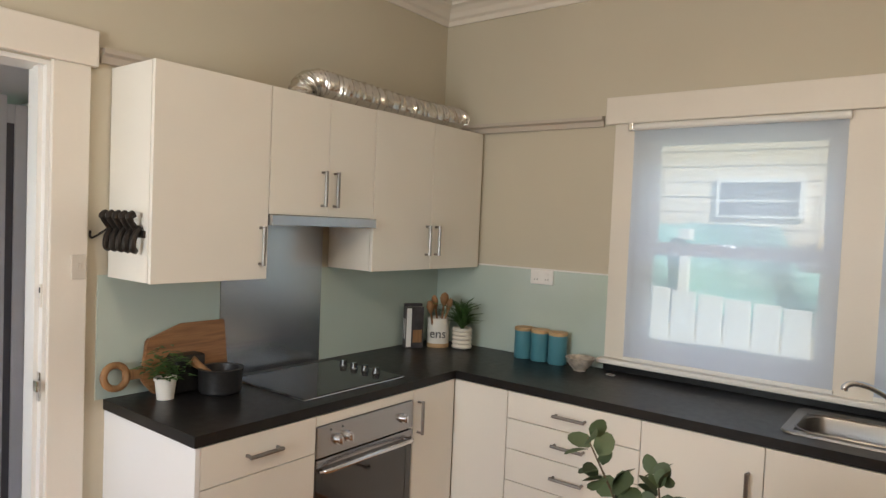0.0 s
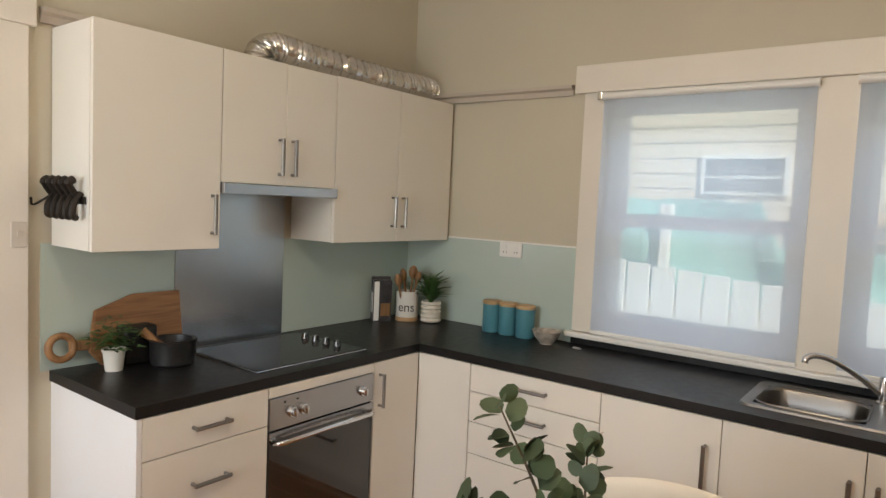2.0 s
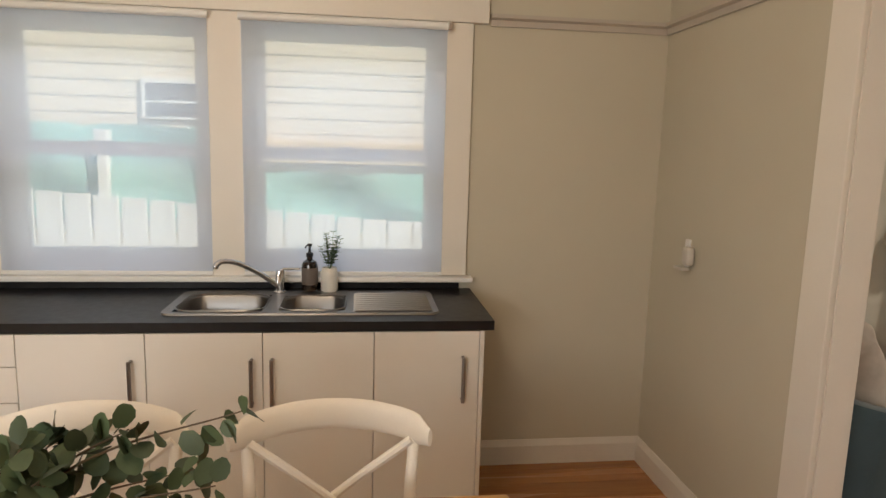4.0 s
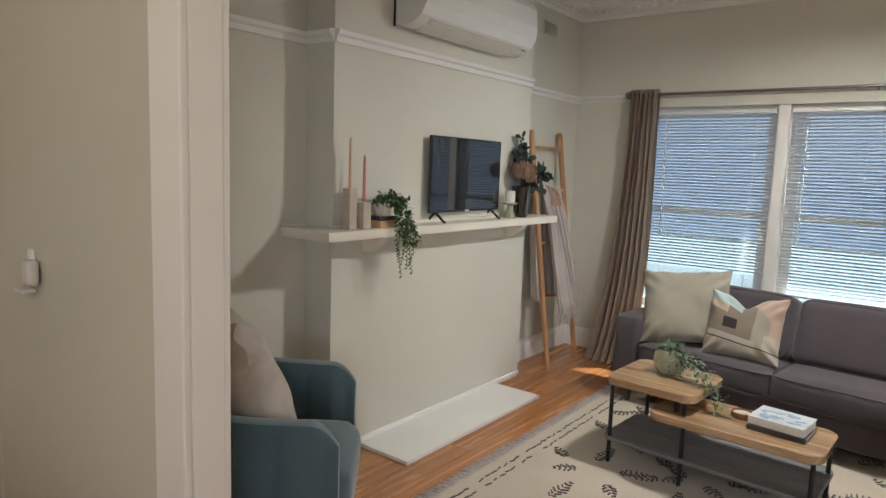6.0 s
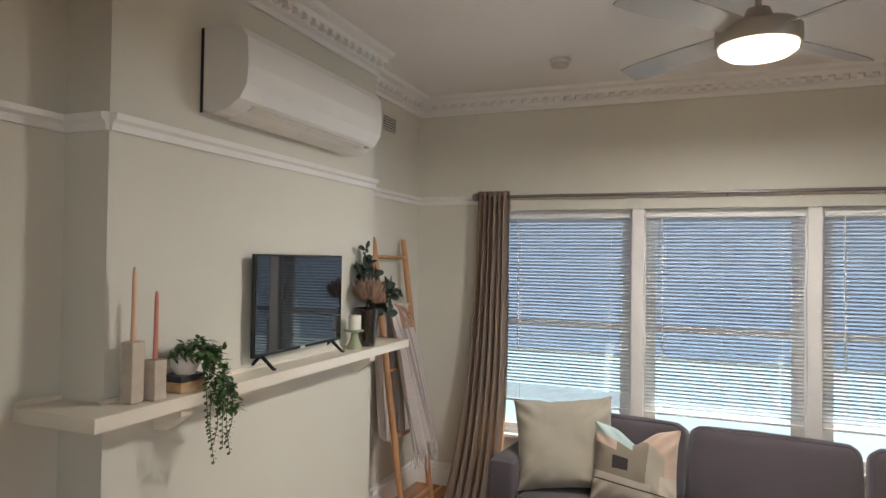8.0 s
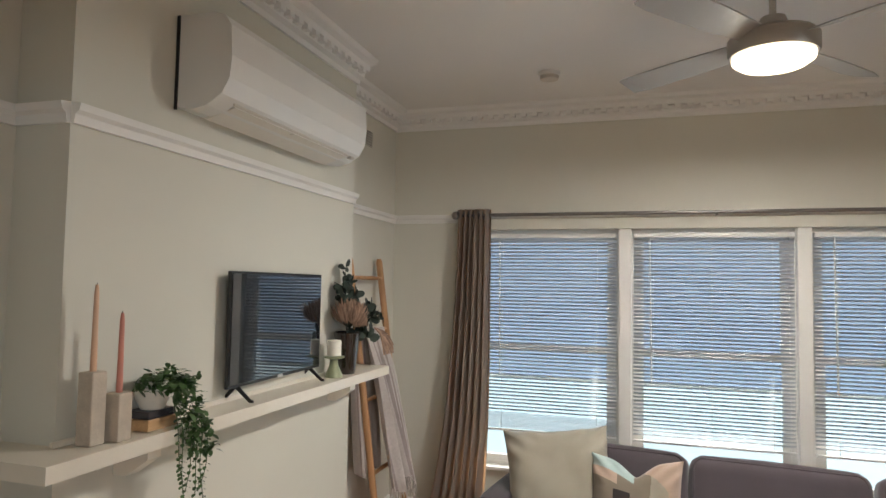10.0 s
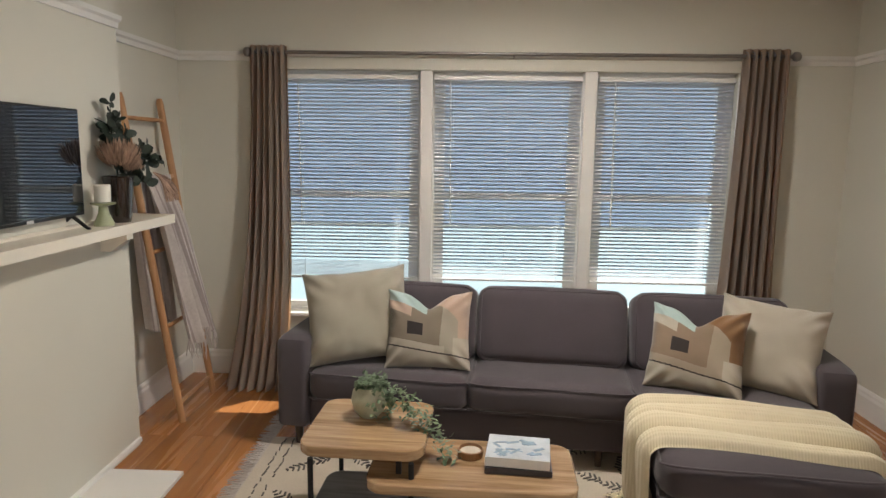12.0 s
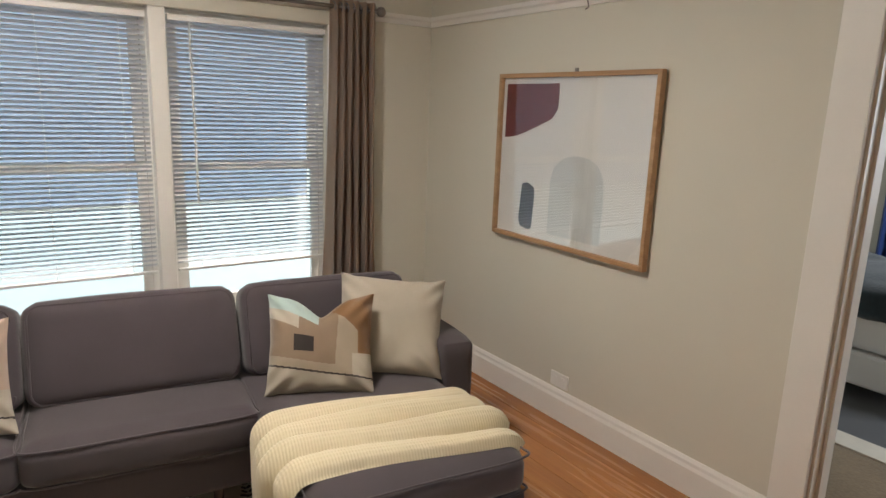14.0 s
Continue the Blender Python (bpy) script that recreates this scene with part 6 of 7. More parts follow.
lv = part("louvre", b, M["ceramic"], ac, "cream outlet louvre")
# raised beige strip; its colour stands for the shade in the outlet gap
b = B()
profile_run(b, [(0.168, 0.022), (0.172, 0.026), (0.174, 0.020), (0.170, 0.014)], (6.01, -0.2505, 2.225), (6.91, -0.2505, 2.225), (0, -1, 0))
part("louvre_gap", b, M["plastic_g"], ac, "beige strip coloured as the shade of the outlet gap")
part("sensor", box(B(), 6.93, 6.965, -0.43, -0.405, 2.236, 2.248, 0.003), M["plastic_g"], ac)
part("back_plate", box(B(), 5.916, 5.9198, -0.262, -0.2505, 2.215, 2.54), M["black"], ac, "dark mounting edge")
vt = thing("wall_vent", (7.92, LN, 2.585), "cream plaster wall vent near the cornice", "vent")
# the frame is solid; a black sheet paints the shade between its slats
part("backing", box(B(), 7.83, 8.01, LN - 0.0104, LN - 0.0100, 2.538, 2.634), M["ink"], vt, "black sheet coloured as the shade between the vent slats")
part("frame", box(B(), 7.82, 8.02, LN - 0.010, LN - 0.0005, 2.53, 2.64, 0.003), M["wall_l"], vt)
for i in range(6):
    part("slat", box(B(), 7.832, 8.008, LN - 0.018, LN - 0.0105, 2.541 + i * 0.0165, 2.549 + i * 0.0165), M["wall_l"], vt)

# ceiling fan and smoke alarm
fan = thing("ceiling_fan", (6.86, -2.25, CEIL), "brushed nickel ceiling fan with a lit round lamp", "ceiling fan")
part("canopy", lathe(B(), [(0, 0), (0.065, 0), (0.06, -0.03), (0.025, -0.05), (0, -0.05)], (6.86, -2.25, CEIL - 0.001), 24), M["nickel"], fan, smooth=True)
part("rod", cyl(B(), (6.86, -2.25, CEIL - 0.05), (6.86, -2.25, 2.70), 0.013, seg=12), M["nickel"], fan, smooth=True)
part("motor", lathe(B(), [(0, 0.17), (0.045, 0.17), (0.06, 0.13), (0.075, 0.11), (0.15, 0.10), (0.165, 0.085), (0.165, 0.03), (0.158, 0.018), (0, 0.018)], (6.86, -2.25, 2.53), 36), M["nickel"], fan, smooth=True)
part("lamp", lathe(B(), [(0, -0.035), (0.06, -0.033), (0.12, -0.02), (0.148, 0.0), (0.150, 0.017), (0, 0.017)], (6.86, -2.25, 2.53), 32), M["lampglow"], fan, "warm glowing diffuser", smooth=True)
for a in (140, 50, -40, -130):
    b = B()
    rows = []
    for k in range(9):
        r = 0.15 + 0.58 * k / 8
        w = 0.045 + 0.022 * math.sin(min(1, k / 5) * math.pi / 2)
        w = w if k < 8 else w * 0.8
        tilt = 0.016
        rows.append([b.verts.new((r, -w, 2.605 - tilt)), b.verts.new((r, w, 2.605 + tilt)), b.verts.new((r, w, 2.611 + tilt)), b.verts.new((r, -w, 2.611 - tilt))])
    for p, q in zip(rows, rows[1:]):
        for k in range(4):
            b.faces.new((p[k], p[(k + 1) % 4], q[(k + 1) % 4], q[k]))
    b.faces.new(rows[0][::-1])
    b.faces.new(rows[-1])
    b.transform(pose(6.86, -2.25, 0, 0, 0, a))
    part("blade", b, M["blade"], fan, "pale grey blade")
sm = thing("smoke_alarm", (7.78, -1.25, CEIL), "round white smoke alarm on the ceiling", "smoke alarm")
part("base", lathe(B(), [(0, 0), (0.062, 0), (0.062, -0.02), (0, -0.02)], (7.78, -1.25, CEIL - 0.001), 24), M["plastic_w"], sm, smooth=True)
part("cover", lathe(B(), [(0, -0.021), (0.055, -0.021), (0.05, -0.04), (0.03, -0.046), (0, -0.046)], (7.78, -1.25, CEIL - 0.001), 24), M["plastic_g"], sm, smooth=True)

# ladder with woven throw
def LP(side, s):
    """A point on a ladder rail: side 0 or 1, s from foot to top."""
    foot = Vector((7.640, -0.345, 0.0)) if side == 0 else Vector((8.085, -0.345, 0.0))
    top = Vector((7.635, LN - 0.045, 1.80)) if side == 0 else Vector((8.085, LN - 0.045, 1.80))
    return foot.lerp(top, s)


lad = thing("blanket_ladder", (7.86, -0.3, 0.0), "pine blanket ladder leaning against the wall", "ladder")
for s in (0, 1):
    part("rail", tube(B(), [LP(s, 0.0), LP(s, 0.5), LP(s, 0.985), LP(s, 1.0)], [0.020, 0.021, 0.021, 0.015], 12), M["oak_z"], lad, smooth=True)
for s in (0.06, 0.30, 0.53, 0.75, 0.93):
    part("rung", tube(B(), [LP(0, s), LP(1, s)], 0.012, 10), M["oak_z"], lad, smooth=True)
th = thing("woven_throw", (7.82, -0.2, 1.38), "grey woven throw with tassels hung on the ladder", "throw")
b = B()
top = LP(0, 0.75).lerp(LP(1, 0.75), 0.5)
NI, NJ = 40, 30
for sgn, drop in ((-1, 0.90), (1, 0.84)):
    g = []
    for j in range(NJ + 1):
        row = []
        for i in range(NI + 1):
            u = i / NI
            v = j / NJ
            x = (7.70 - 0.01 * v + 0.31 * u) if sgn < 0 else (7.67 + 0.26 * u)
            fold = 0.034 * math.sin(u * 21 + 1.2 * v + sgn) * (0.6 + 0.4 * v) + 0.010 * math.sin(u * 47 + sgn + 2 * v)
            z = top.z + 0.016 - drop * v * (1 + 0.04 * math.sin(u * 9))
            y = top.y + sgn * (0.017 + 0.015 * min(1, v * 3)) + fold * min(1, v * 4) - (0.24 * v * drop if sgn < 0 else 0.05 * v)
            if sgn > 0:
                y = min(y, LN - 0.03)
            row.append(b.verts.new((x, y, z)))
        g.append(row)
    for j in range(NJ):
        for i in range(NI):
            f = b.faces.new((g[j][i], g[j][i + 1], g[j + 1][i + 1], g[j + 1][i]))
            f.material_index = 1 if i % 7 in (2, 5) else 0
part("cloth", b, [M["throw_g"], M["throw_s"]], th, smooth=True)
b = B()
rnd = random.Random(52)
for i in range(46):
    u = i / 45
    x = 7.69 + 0.31 * u
    z0 = top.z + 0.016 - 0.90 * (1 + 0.04 * math.sin(u * 9))
    y0 = top.y - 0.032 - 0.24 * 0.90 + 0.034 * math.sin(u * 21 + 0.2) + 0.010 * math.sin(u * 47 + 1)
    tube(b, [(x, y0, z0), (x + rnd.uniform(-0.012, 0.012), y0 + rnd.uniform(-0.01, 0.01), z0 - 0.05), (x + rnd.uniform(-0.02, 0.02), y0 + rnd.uniform(-0.012, 0.012), z0 - rnd.uniform(0.08, 0.11))], [0.004, 0.003, 0.0015], 5)
part("tassels", b, M["throw_g"], th, "cream tassels")

# curtains and rod
rod = thing("curtain_rod", (8.40, -2.2, 2.12), "brushed steel curtain rod with ball ends", "curtain rod")
part("pole", cyl(B(), (8.385, -0.54, 2.115), (8.385, -3.89, 2.115), 0.011, seg=12), M["handle"], rod, smooth=True)
for y in (-0.53, -3.90):
    part("finial", lathe(B(), [(0, -0.03), (0.018, -0.025), (0.028, -0.008), (0.028, 0.008), (0.018, 0.025), (0, 0.03)], (8.385, y, 2.115), 16), M["handle"], rod, smooth=True)
for y in (-0.60, -2.19, -3.83):
    b = B()
    tube(b, [(LE - 0.001, y, 2.10), (8.40, y, 2.10), (8.385, y, 2.098)], 0.006, 8)
    box(b, LE - 0.006, LE - 0.0005, y - 0.012, y + 0.012, 2.07, 2.13)
    part("bracket", b, M["handle"], rod)


def drape(name, y0t, y1t, y0b, y1b, label, zbot=0.012, swing=0.03):
    """A gathered curtain; top and bottom widths differ."""
    c = thing(name, (8.37, (y0t + y1t) / 2, zbot), label, "curtain", group="living room curtains")
    b = B()
    n, m = 96, 22
    g = []
    for j in range(m + 1):
        v = j / m
        row = []
        for i in range(n + 1):
            u = i / n
            ya, yb = y0t + (y0b - y0t) * v ** 1.6, y1t + (y1b - y1t) * v ** 1.6
            amp = 0.030 + 0.030 * v
            x = 8.375 + amp * math.sin(u * 2 * math.pi * 6.5 + 0.7 * math.sin(v * 3 + u * 4)) + 0.008 * math.sin(u * 60 + v * 5) - swing * v ** 5
            y = ya + (yb - ya) * (u + 0.018 * math.sin(u * 2 * math.pi * 6.5 * 2 + 1))
            row.append(b.verts.new((min(x, 8.435), y, 2.155 + (zbot - 2.155) * v)))
        g.append(row)
    for j in range(m):
        for i in range(n):
            b.faces.new((g[j][i], g[j][i + 1], g[j + 1][i + 1], g[j + 1][i]))
    part("cloth", b, M["curtain"], c, smooth=True)
    for k in range(7):
        y = y0t + (y1t - y0t) * (k + 0.5) / 7
        part("eyelet", tube(B(), [(8.385 + 0.024 * math.cos(a), y + 0.003 * math.sin(a), 2.115 + 0.024 * math.sin(a)) for a in (2 * math.pi * i / 16 for i in range(17))], 0.004, 6), M["handle"], c, "steel eyelet ring", smooth=True)
    return c


drape("curtain", -0.545, -0.775, -0.40, -0.785, "taupe full-length eyelet curtain pooling on the floor", swing=0.24)
drape("curtain", -3.58, -3.86, -3.50, -3.88, "taupe full-length eyelet curtain drawn to the side")

# venetian blinds
PITCH = 0.0235
for k, (b_, a_) in enumerate(LIGHTS):
    ya, yb = a_ + 0.012, b_ - (0.012 if k else 0.10)
    vb = thing("venetian_blind", (LE + 0.02, (ya + yb) / 2, 0.66), "ivory venetian blind lowered with tilted slats", "blind", group="living room blinds")
    part("headrail", box(B(), LE - 0.012, LE + 0.035, ya, yb, 1.962, 1.992, 0.002), M["plastic_w"], vb)
    s = B()
    n = 6
    top, bot = [], []
    for i in range(n + 1):
        u = i / n - 0.5
        px, pz = u * 0.0255, 0.0022 * (1 - 4 * u * u)
        for lst, dz in ((top, 0.0004), (bot, -0.0004)):
            lst.append([s.verts.new((px, y, pz + dz)) for y in (ya - (ya + yb) / 2, yb - (ya + yb) / 2)])
    for i in range(n):
        s.faces.new((top[i][0], top[i + 1][0], top[i + 1][1], top[i][1]))
        s.faces.new((bot[i][1], bot[i + 1][1], bot[i + 1][0], bot[i][0]))
    s.faces.new((top[0][0], top[0][1], bot[0][1], bot[0][0]))
    s.faces.new((top[n][1], top[n][0], bot[n][0], bot[n][1]))
    sm_ = mesh_of("slat", s, M["slat"], True)
    rnd = random.Random(60 + k)
    z = 1.940
    while z > (0.70 if k else 0.795):
        ob = new("slat", sm_)
        ob.parent = vb
        ob.matrix_basis = pose(0.0, 0, z - 0.66, 0, 36 + rnd.uniform(-1.0, 1.0), 0)
        z -= PITCH
    for i in range(0 if k else 12):
        ob = new("slat", sm_)
        ob.parent = vb
        ob.matrix_basis = pose(0.006, 0, 0.035 + 0.0085 * i, 0, 4 + rnd.uniform(-2, 2), 0)
    part("bottom_rail", box(B(), LE - 0.004, LE + 0.024, ya, yb, 0.672, 0.686, 0.003), M["plastic_w"], vb)
    for f in (0.14, 0.86) if k != 1 else (0.13, 0.5, 0.87):
        y = ya + (yb - ya) * f
        part("ladder_cord", cyl(B(), (LE - 0.006, y, 0.68), (LE - 0.006, y, 1.965), 0.0016, seg=5), M["plastic_w"], vb)
    part("tilt_wand", cyl(B(), (LE - 0.022, yb - 0.11, 1.04), (LE - 0.020, yb - 0.10, 1.96), 0.005, seg=8), M["plastic_w"], vb)

# picture on the south wall
pic = thing("framed_print", (7.165, LS, 0.91), "abstract maroon and plum print in an oak frame", "picture")
X0, X1, Z0, Z1 = 6.645, 7.700, 0.910, 1.772
Y0, Y1 = LS + 0.012, LS + 0.045
for nm, r in (("frame_side", (X0, X0 + 0.022, Z0, Z1)), ("frame_side", (X1 - 0.022, X1, Z0, Z1)), ("frame_rail", (X0 + 0.022, X1 - 0.022, Z0, Z0 + 0.022)), ("frame_rail", (X0 + 0.022, X1 - 0.022, Z1 - 0.022, Z1))):
    part(nm, box(B(), r[0], r[1], Y0, Y1, r[2], r[3], 0.002), M["frame_oak"], pic, "oak frame strip")
part("paper", box(B(), X0 + 0.020, X1 - 0.020, Y0 + 0.004, Y0 + 0.010, Z0 + 0.02, Z1 - 0.02), M["paper"], pic, "white print paper")


def flat_shape(pts, y):
    b = B()
    lo = [b.verts.new((x, y, z)) for x, z in pts]
    hi = [b.verts.new((x, y + 0.001, z)) for x, z in pts]
    b.faces.new(lo)
    b.faces.new(hi[::-1])
    for i in range(len(pts)):
        j = (i + 1) % len(pts)
        b.faces.new((lo[j], lo[i], hi[i], hi[j]))
    bmesh.ops.recalc_face_normals(b, faces=b.faces)
    return b


W, H = X1 - X0, Z1 - Z0


def PXZ(u, v):
    return (X1 - u * W, Z1 - v * H)


part("maroon_shape", flat_shape([PXZ(u, v) for u, v in ((0.045, 0.06), (0.42, 0.06), (0.42, 0.20), (0.38, 0.26), (0.30, 0.30), (0.20, 0.345), (0.12, 0.375), (0.045, 0.385))], Y0 + 0.0105), M["maroon"], pic, "maroon printed shape")
part("plum_shape", flat_shape([PXZ(u, v) for u, v in ((0.20, 0.66), (0.235, 0.645), (0.29, 0.67), (0.295, 0.72), (0.285, 0.92), (0.26, 0.935), (0.20, 0.92), (0.185, 0.88))], Y0 + 0.0105), M["plum"], pic, "plum printed shape")
part("grey_shape", flat_shape([PXZ(u, v) for u, v in ((0.40, 0.62), (0.42, 0.54), (0.47, 0.48), (0.55, 0.455), (0.64, 0.465), (0.70, 0.50), (0.73, 0.56), (0.74, 0.64), (0.74, 0.93), (0.40, 0.93))], Y0 + 0.0105), M["greyprint"], pic, "grey printed shape")
gp = part("glass", box(B(), X0 + 0.020, X1 - 0.020, Y0 + 0.020, Y0 + 0.0225, Z0 + 0.02, Z1 - 0.02), M["pic_glass"], pic)
gp.visible_shadow = False
part("hanger", box(B(), 7.155, 7.175, LS + 0.004, LS + 0.012, Z1 - 0.01, Z1 + 0.02, 0.002), M["handle"], pic)
ph = thing("picture_hook", (7.10, LS + 0.03, 2.10), "small brass picture-rail hook", "hook")
part("hook", tube(B(), curve_pts([(7.10, LS + 0.036, 2.135), (7.10, LS + 0.045, 2.10), (7.10, LS + 0.03, 2.06), (7.10, LS + 0.05, 2.045)], 10), 0.003, 6), M["handle"], ph, smooth=True)
o2 = thing("power_outlet", (7.10, LS, 0.30), "white power outlet low on the wall", "outlet")
part("plate", box(B(), 7.06, 7.185, LS + 0.0005, LS + 0.010, 0.178, 0.255, 0.003), M["plastic_w"], o2)
for x in (7.095, 7.15):
    part("switch", box(B(), x - 0.009, x + 0.009, LS + 0.0102, LS + 0.0135, 0.225, 0.239, 0.001), M["plastic_w"], o2)

# ---- sofa ----
sofa = thing("chaise_sofa", (7.36, -0.96, 0.0), "charcoal wool three-seat sofa with a chaise end", "sofa", rz=-97)
SW = 2.72
part("arm", soft_box(B(), 0.0, 0.17, 0.0, 0.92, 0.11, 0.585, 0.035, 0.006), M["sofa"], sofa, smooth=True, local=True)
part("arm", soft_box(B(), SW - 0.17, SW, 0.0, 0.92, 0.11, 0.585, 0.035, 0.006), M["sofa"], sofa, smooth=True, local=True)
part("base", soft_box(B(), 0.165, 1.80, 0.03, 0.90, 0.10, 0.265, 0.02, 0.0), M["sofa"], sofa, smooth=True, local=True)
part("back_frame", soft_box(B(), 0.10, SW - 0.10, 0.62, 0.78, 0.11, 0.46, 0.03, 0.0), M["sofa"], sofa, smooth=True, local=True)
part("chaise_base", soft_box(B(), 1.80, SW - 0.150, -0.655, -0.004, 0.10, 0.265, 0.03, 0.0), M["sofa"], sofa, smooth=True, local=True)
part("seat_cushion", soft_box(B(), 0.175, 0.978, -0.01, 0.70, 0.267, 0.425, 0.045, 0.014, 12), M["sofa"], sofa, smooth=True, local=True)
part("seat_cushion", soft_box(B(), 0.982, 1.772, -0.01, 0.70, 0.267, 0.425, 0.045, 0.014, 12), M["sofa"], sofa, smooth=True, local=True)
part("chaise_cushion", soft_box(B(), 1.776, SW - 0.168, -0.685, 0.70, 0.267, 0.425, 0.055, 0.020, 14), M["sofa"], sofa, smooth=True, local=True)
for x0, x1 in ((0.178, 0.968), (0.990, 1.756), (1.790, SW - 0.178)):
    bk = soft_box(B(), x0, x1, -0.10, 0.10, 0.0, 0.40, 0.05, 0.012, 12)
    bk.transform(Matrix.Translation((0, 0.385, 0.405)) @ Matrix.Rotation(radians(-17), 4, 'X'))
    bc_ = part("back_cushion", bk, M["sofa"], sofa, smooth=True, local=True)
    welt = tube(B(), [(x, -0.086, z) for x, z in rounded_rect(x0 + 0.013, x1 - 0.013, 0.013, 0.387, 0.05)], 0.005, 6)
    welt.transform(Matrix.Translation((0, 0.385, 0.405)) @ Matrix.Rotation(radians(-17), 4, 'X'))
    part("piping", welt, M["sofa"], bc_, smooth=True, local=True)
for cushion in [c for c in sofa.children if c.name.startswith(("seat_cushion", "chaise_cushion"))]:
    xs = [v.co.x for v in cushion.data.vertices]
    ys = [v.co.y for v in cushion.data.vertices]
    xa, xb, yf = min(xs) + 0.022, max(xs) - 0.022, min(ys) + 0.022
    for z in (0.281, 0.413):
        part("piping", tube(B(), curve_pts([(xa, yf + 0.50, z), (xa, yf + 0.10, z), (xa + 0.03, yf, z), ((xa + xb) / 2, yf - 0.006, z), (xb - 0.03, yf, z), (xb, yf + 0.10, z), (xb, yf + 0.50, z)], 42), 0.0045, 6), M["sofa"], cushion, smooth=True, local=True)
for x, y in ((0.10, 0.06), (1.62, 0.08), (SW - 0.10, 0.10), (0.10, 0.84), (SW - 0.10, 0.84), (1.88, -0.58), (SW - 0.24, -0.58)):
    part("leg", lathe(B(), [(0, 0), (0.016, 0), (0.024, 0.105), (0, 0.105)], (x, y, 0.012 if y < 0.7 and x < 1.9 else 0.0), 12), M["sofa_leg"], sofa, "dark tapered timber leg", smooth=True, local=True)


def scatter(name, at, rz, lean, w, h, d, label, mats, pattern=None, chop=0.0, roll=0.0):
    c = new(name, mesh_of(name, pillow(B(), w, h, d, pattern, 120 if pattern else 60, chop), mats, True))
    c.matrix_basis = Matrix.Translation(at) @ Matrix.Rotation(radians(rz), 4, 'Z') @ Matrix.Rotation(radians(lean), 4, 'X') @ Matrix.Rotation(radians(roll), 4, 'Y')
    return tagged(c, label, "cushion", "sofa cushions")


def patch(u, v):
    """Colour blocks of the printed cushion: u across, v up."""
    line = 0.275 - 0.13 * u
    if 0.26 < u < 0.44 and 0.42 < v < 0.58:
        return 5
    if abs(v - line) < 0.009:
        return 5
    if v < line:
        return 1
    if v < 0.37 - 0.13 * u and u < 0.70:
        return 6
    if 0.80 < u and v < 0.40:
        return 1
    if v > 0.86 - 0.22 * u and u < 0.48:
        return 3
    if u < 0.30 and v > 0.74 - 0.30 * u:
        return 7
    if u > 0.60 and v > 0.62 + 1.1 * (0.86 - u):
        return 4
    if u > 0.86 and v > 0.40:
        return 4
    if 0.62 + 0.06 * v < u:
        return 2
    return 0


PRINT = [M["tan"], M["linen_w"], M["sand"], M["aqua"], M["rust"], M["blackcloth"], M["sand"], M["linen_w"]]
PRINT_B = [M["taupe"], M["linen_w"], M["linen"], M["aqua"], M["blush"], M["blackcloth"], M["linen_w"], M["blush"]]
scatter("large_cushion", (7.44, -1.395, 0.448), -82, -26, 0.54, 0.49, 0.17, "large oatmeal linen cushion against the sofa arm", M["linen"], roll=-6)
scatter("printed_cushion", (7.385, -1.73, 0.432), -92, -22, 0.43, 0.40, 0.15, "colour-block cushion with a black square and chopped top", PRINT_B, patch, 0.085)
scatter("printed_cushion", (7.145, -2.965, 0.432), -116, -27, 0.43, 0.41, 0.15, "colour-block cushion with an ochre corner and black square", PRINT, patch, 0.085)
scatter("large_cushion", (7.165, -3.285, 0.440), -116, -31, 0.47, 0.445, 0.16, "ivory linen cushion in the sofa corner", M["linen_w"], roll=5)

# knitted throw over the chaise
kt = thing("knitted_throw", (6.9, -3.1, 0.44), "butter yellow knitted throw draped across the chaise", "throw")
kt.matrix_basis = pose(7.36, -0.96, 0, 0, 0, -97)


def chaise_line(s):
    """Along the throw: up the side of the chaise, over its top, down the far side; point and outward direction in x-z."""
    r, q = 0.055, 0.055 * math.pi / 2
    if s < 0:
        return 1.748 + 0.10 * s * s, 0.384 + s, -1.0, 0.0
    if s < q:
        a = s / r
        return 1.748 + r - r * math.cos(a), 0.384 + r * math.sin(a), -math.cos(a), math.sin(a)
    if s < q + 0.685:
        return 1.803 + s - q, 0.439, 0.0, 1.0
    a = min((s - q - 0.685) / r, math.pi / 2)
    return 2.488 + r * math.sin(a), 0.439 - r + r * math.cos(a) - max(0, s - 2 * q - 0.685), math.sin(a), math.cos(a)


def fold_height(s, v):
    """Rounded folds lying along the throw, drifting a little, with knitted ribs on them."""
    h = 0.0
    for c, w, hh in ((0.11, 0.125, 0.038), (0.36, 0.130, 0.070), (0.62, 0.135, 0.060), (0.87, 0.13, 0.048)):
        d = (v - c - 0.035 * math.sin(s * 4.0 + c * 9)) / w
        h = max(h, hh * max(0.0, 1 - d * d) ** 0.6)
    edge = min(1.0, v / 0.03, (1 - v) / 0.03)
    return (0.006 + h * (0.9 + 0.12 * math.sin(s * 9 + v * 5))) * edge + 0.0010 * math.sin(v * 2 * math.pi * 26) * edge


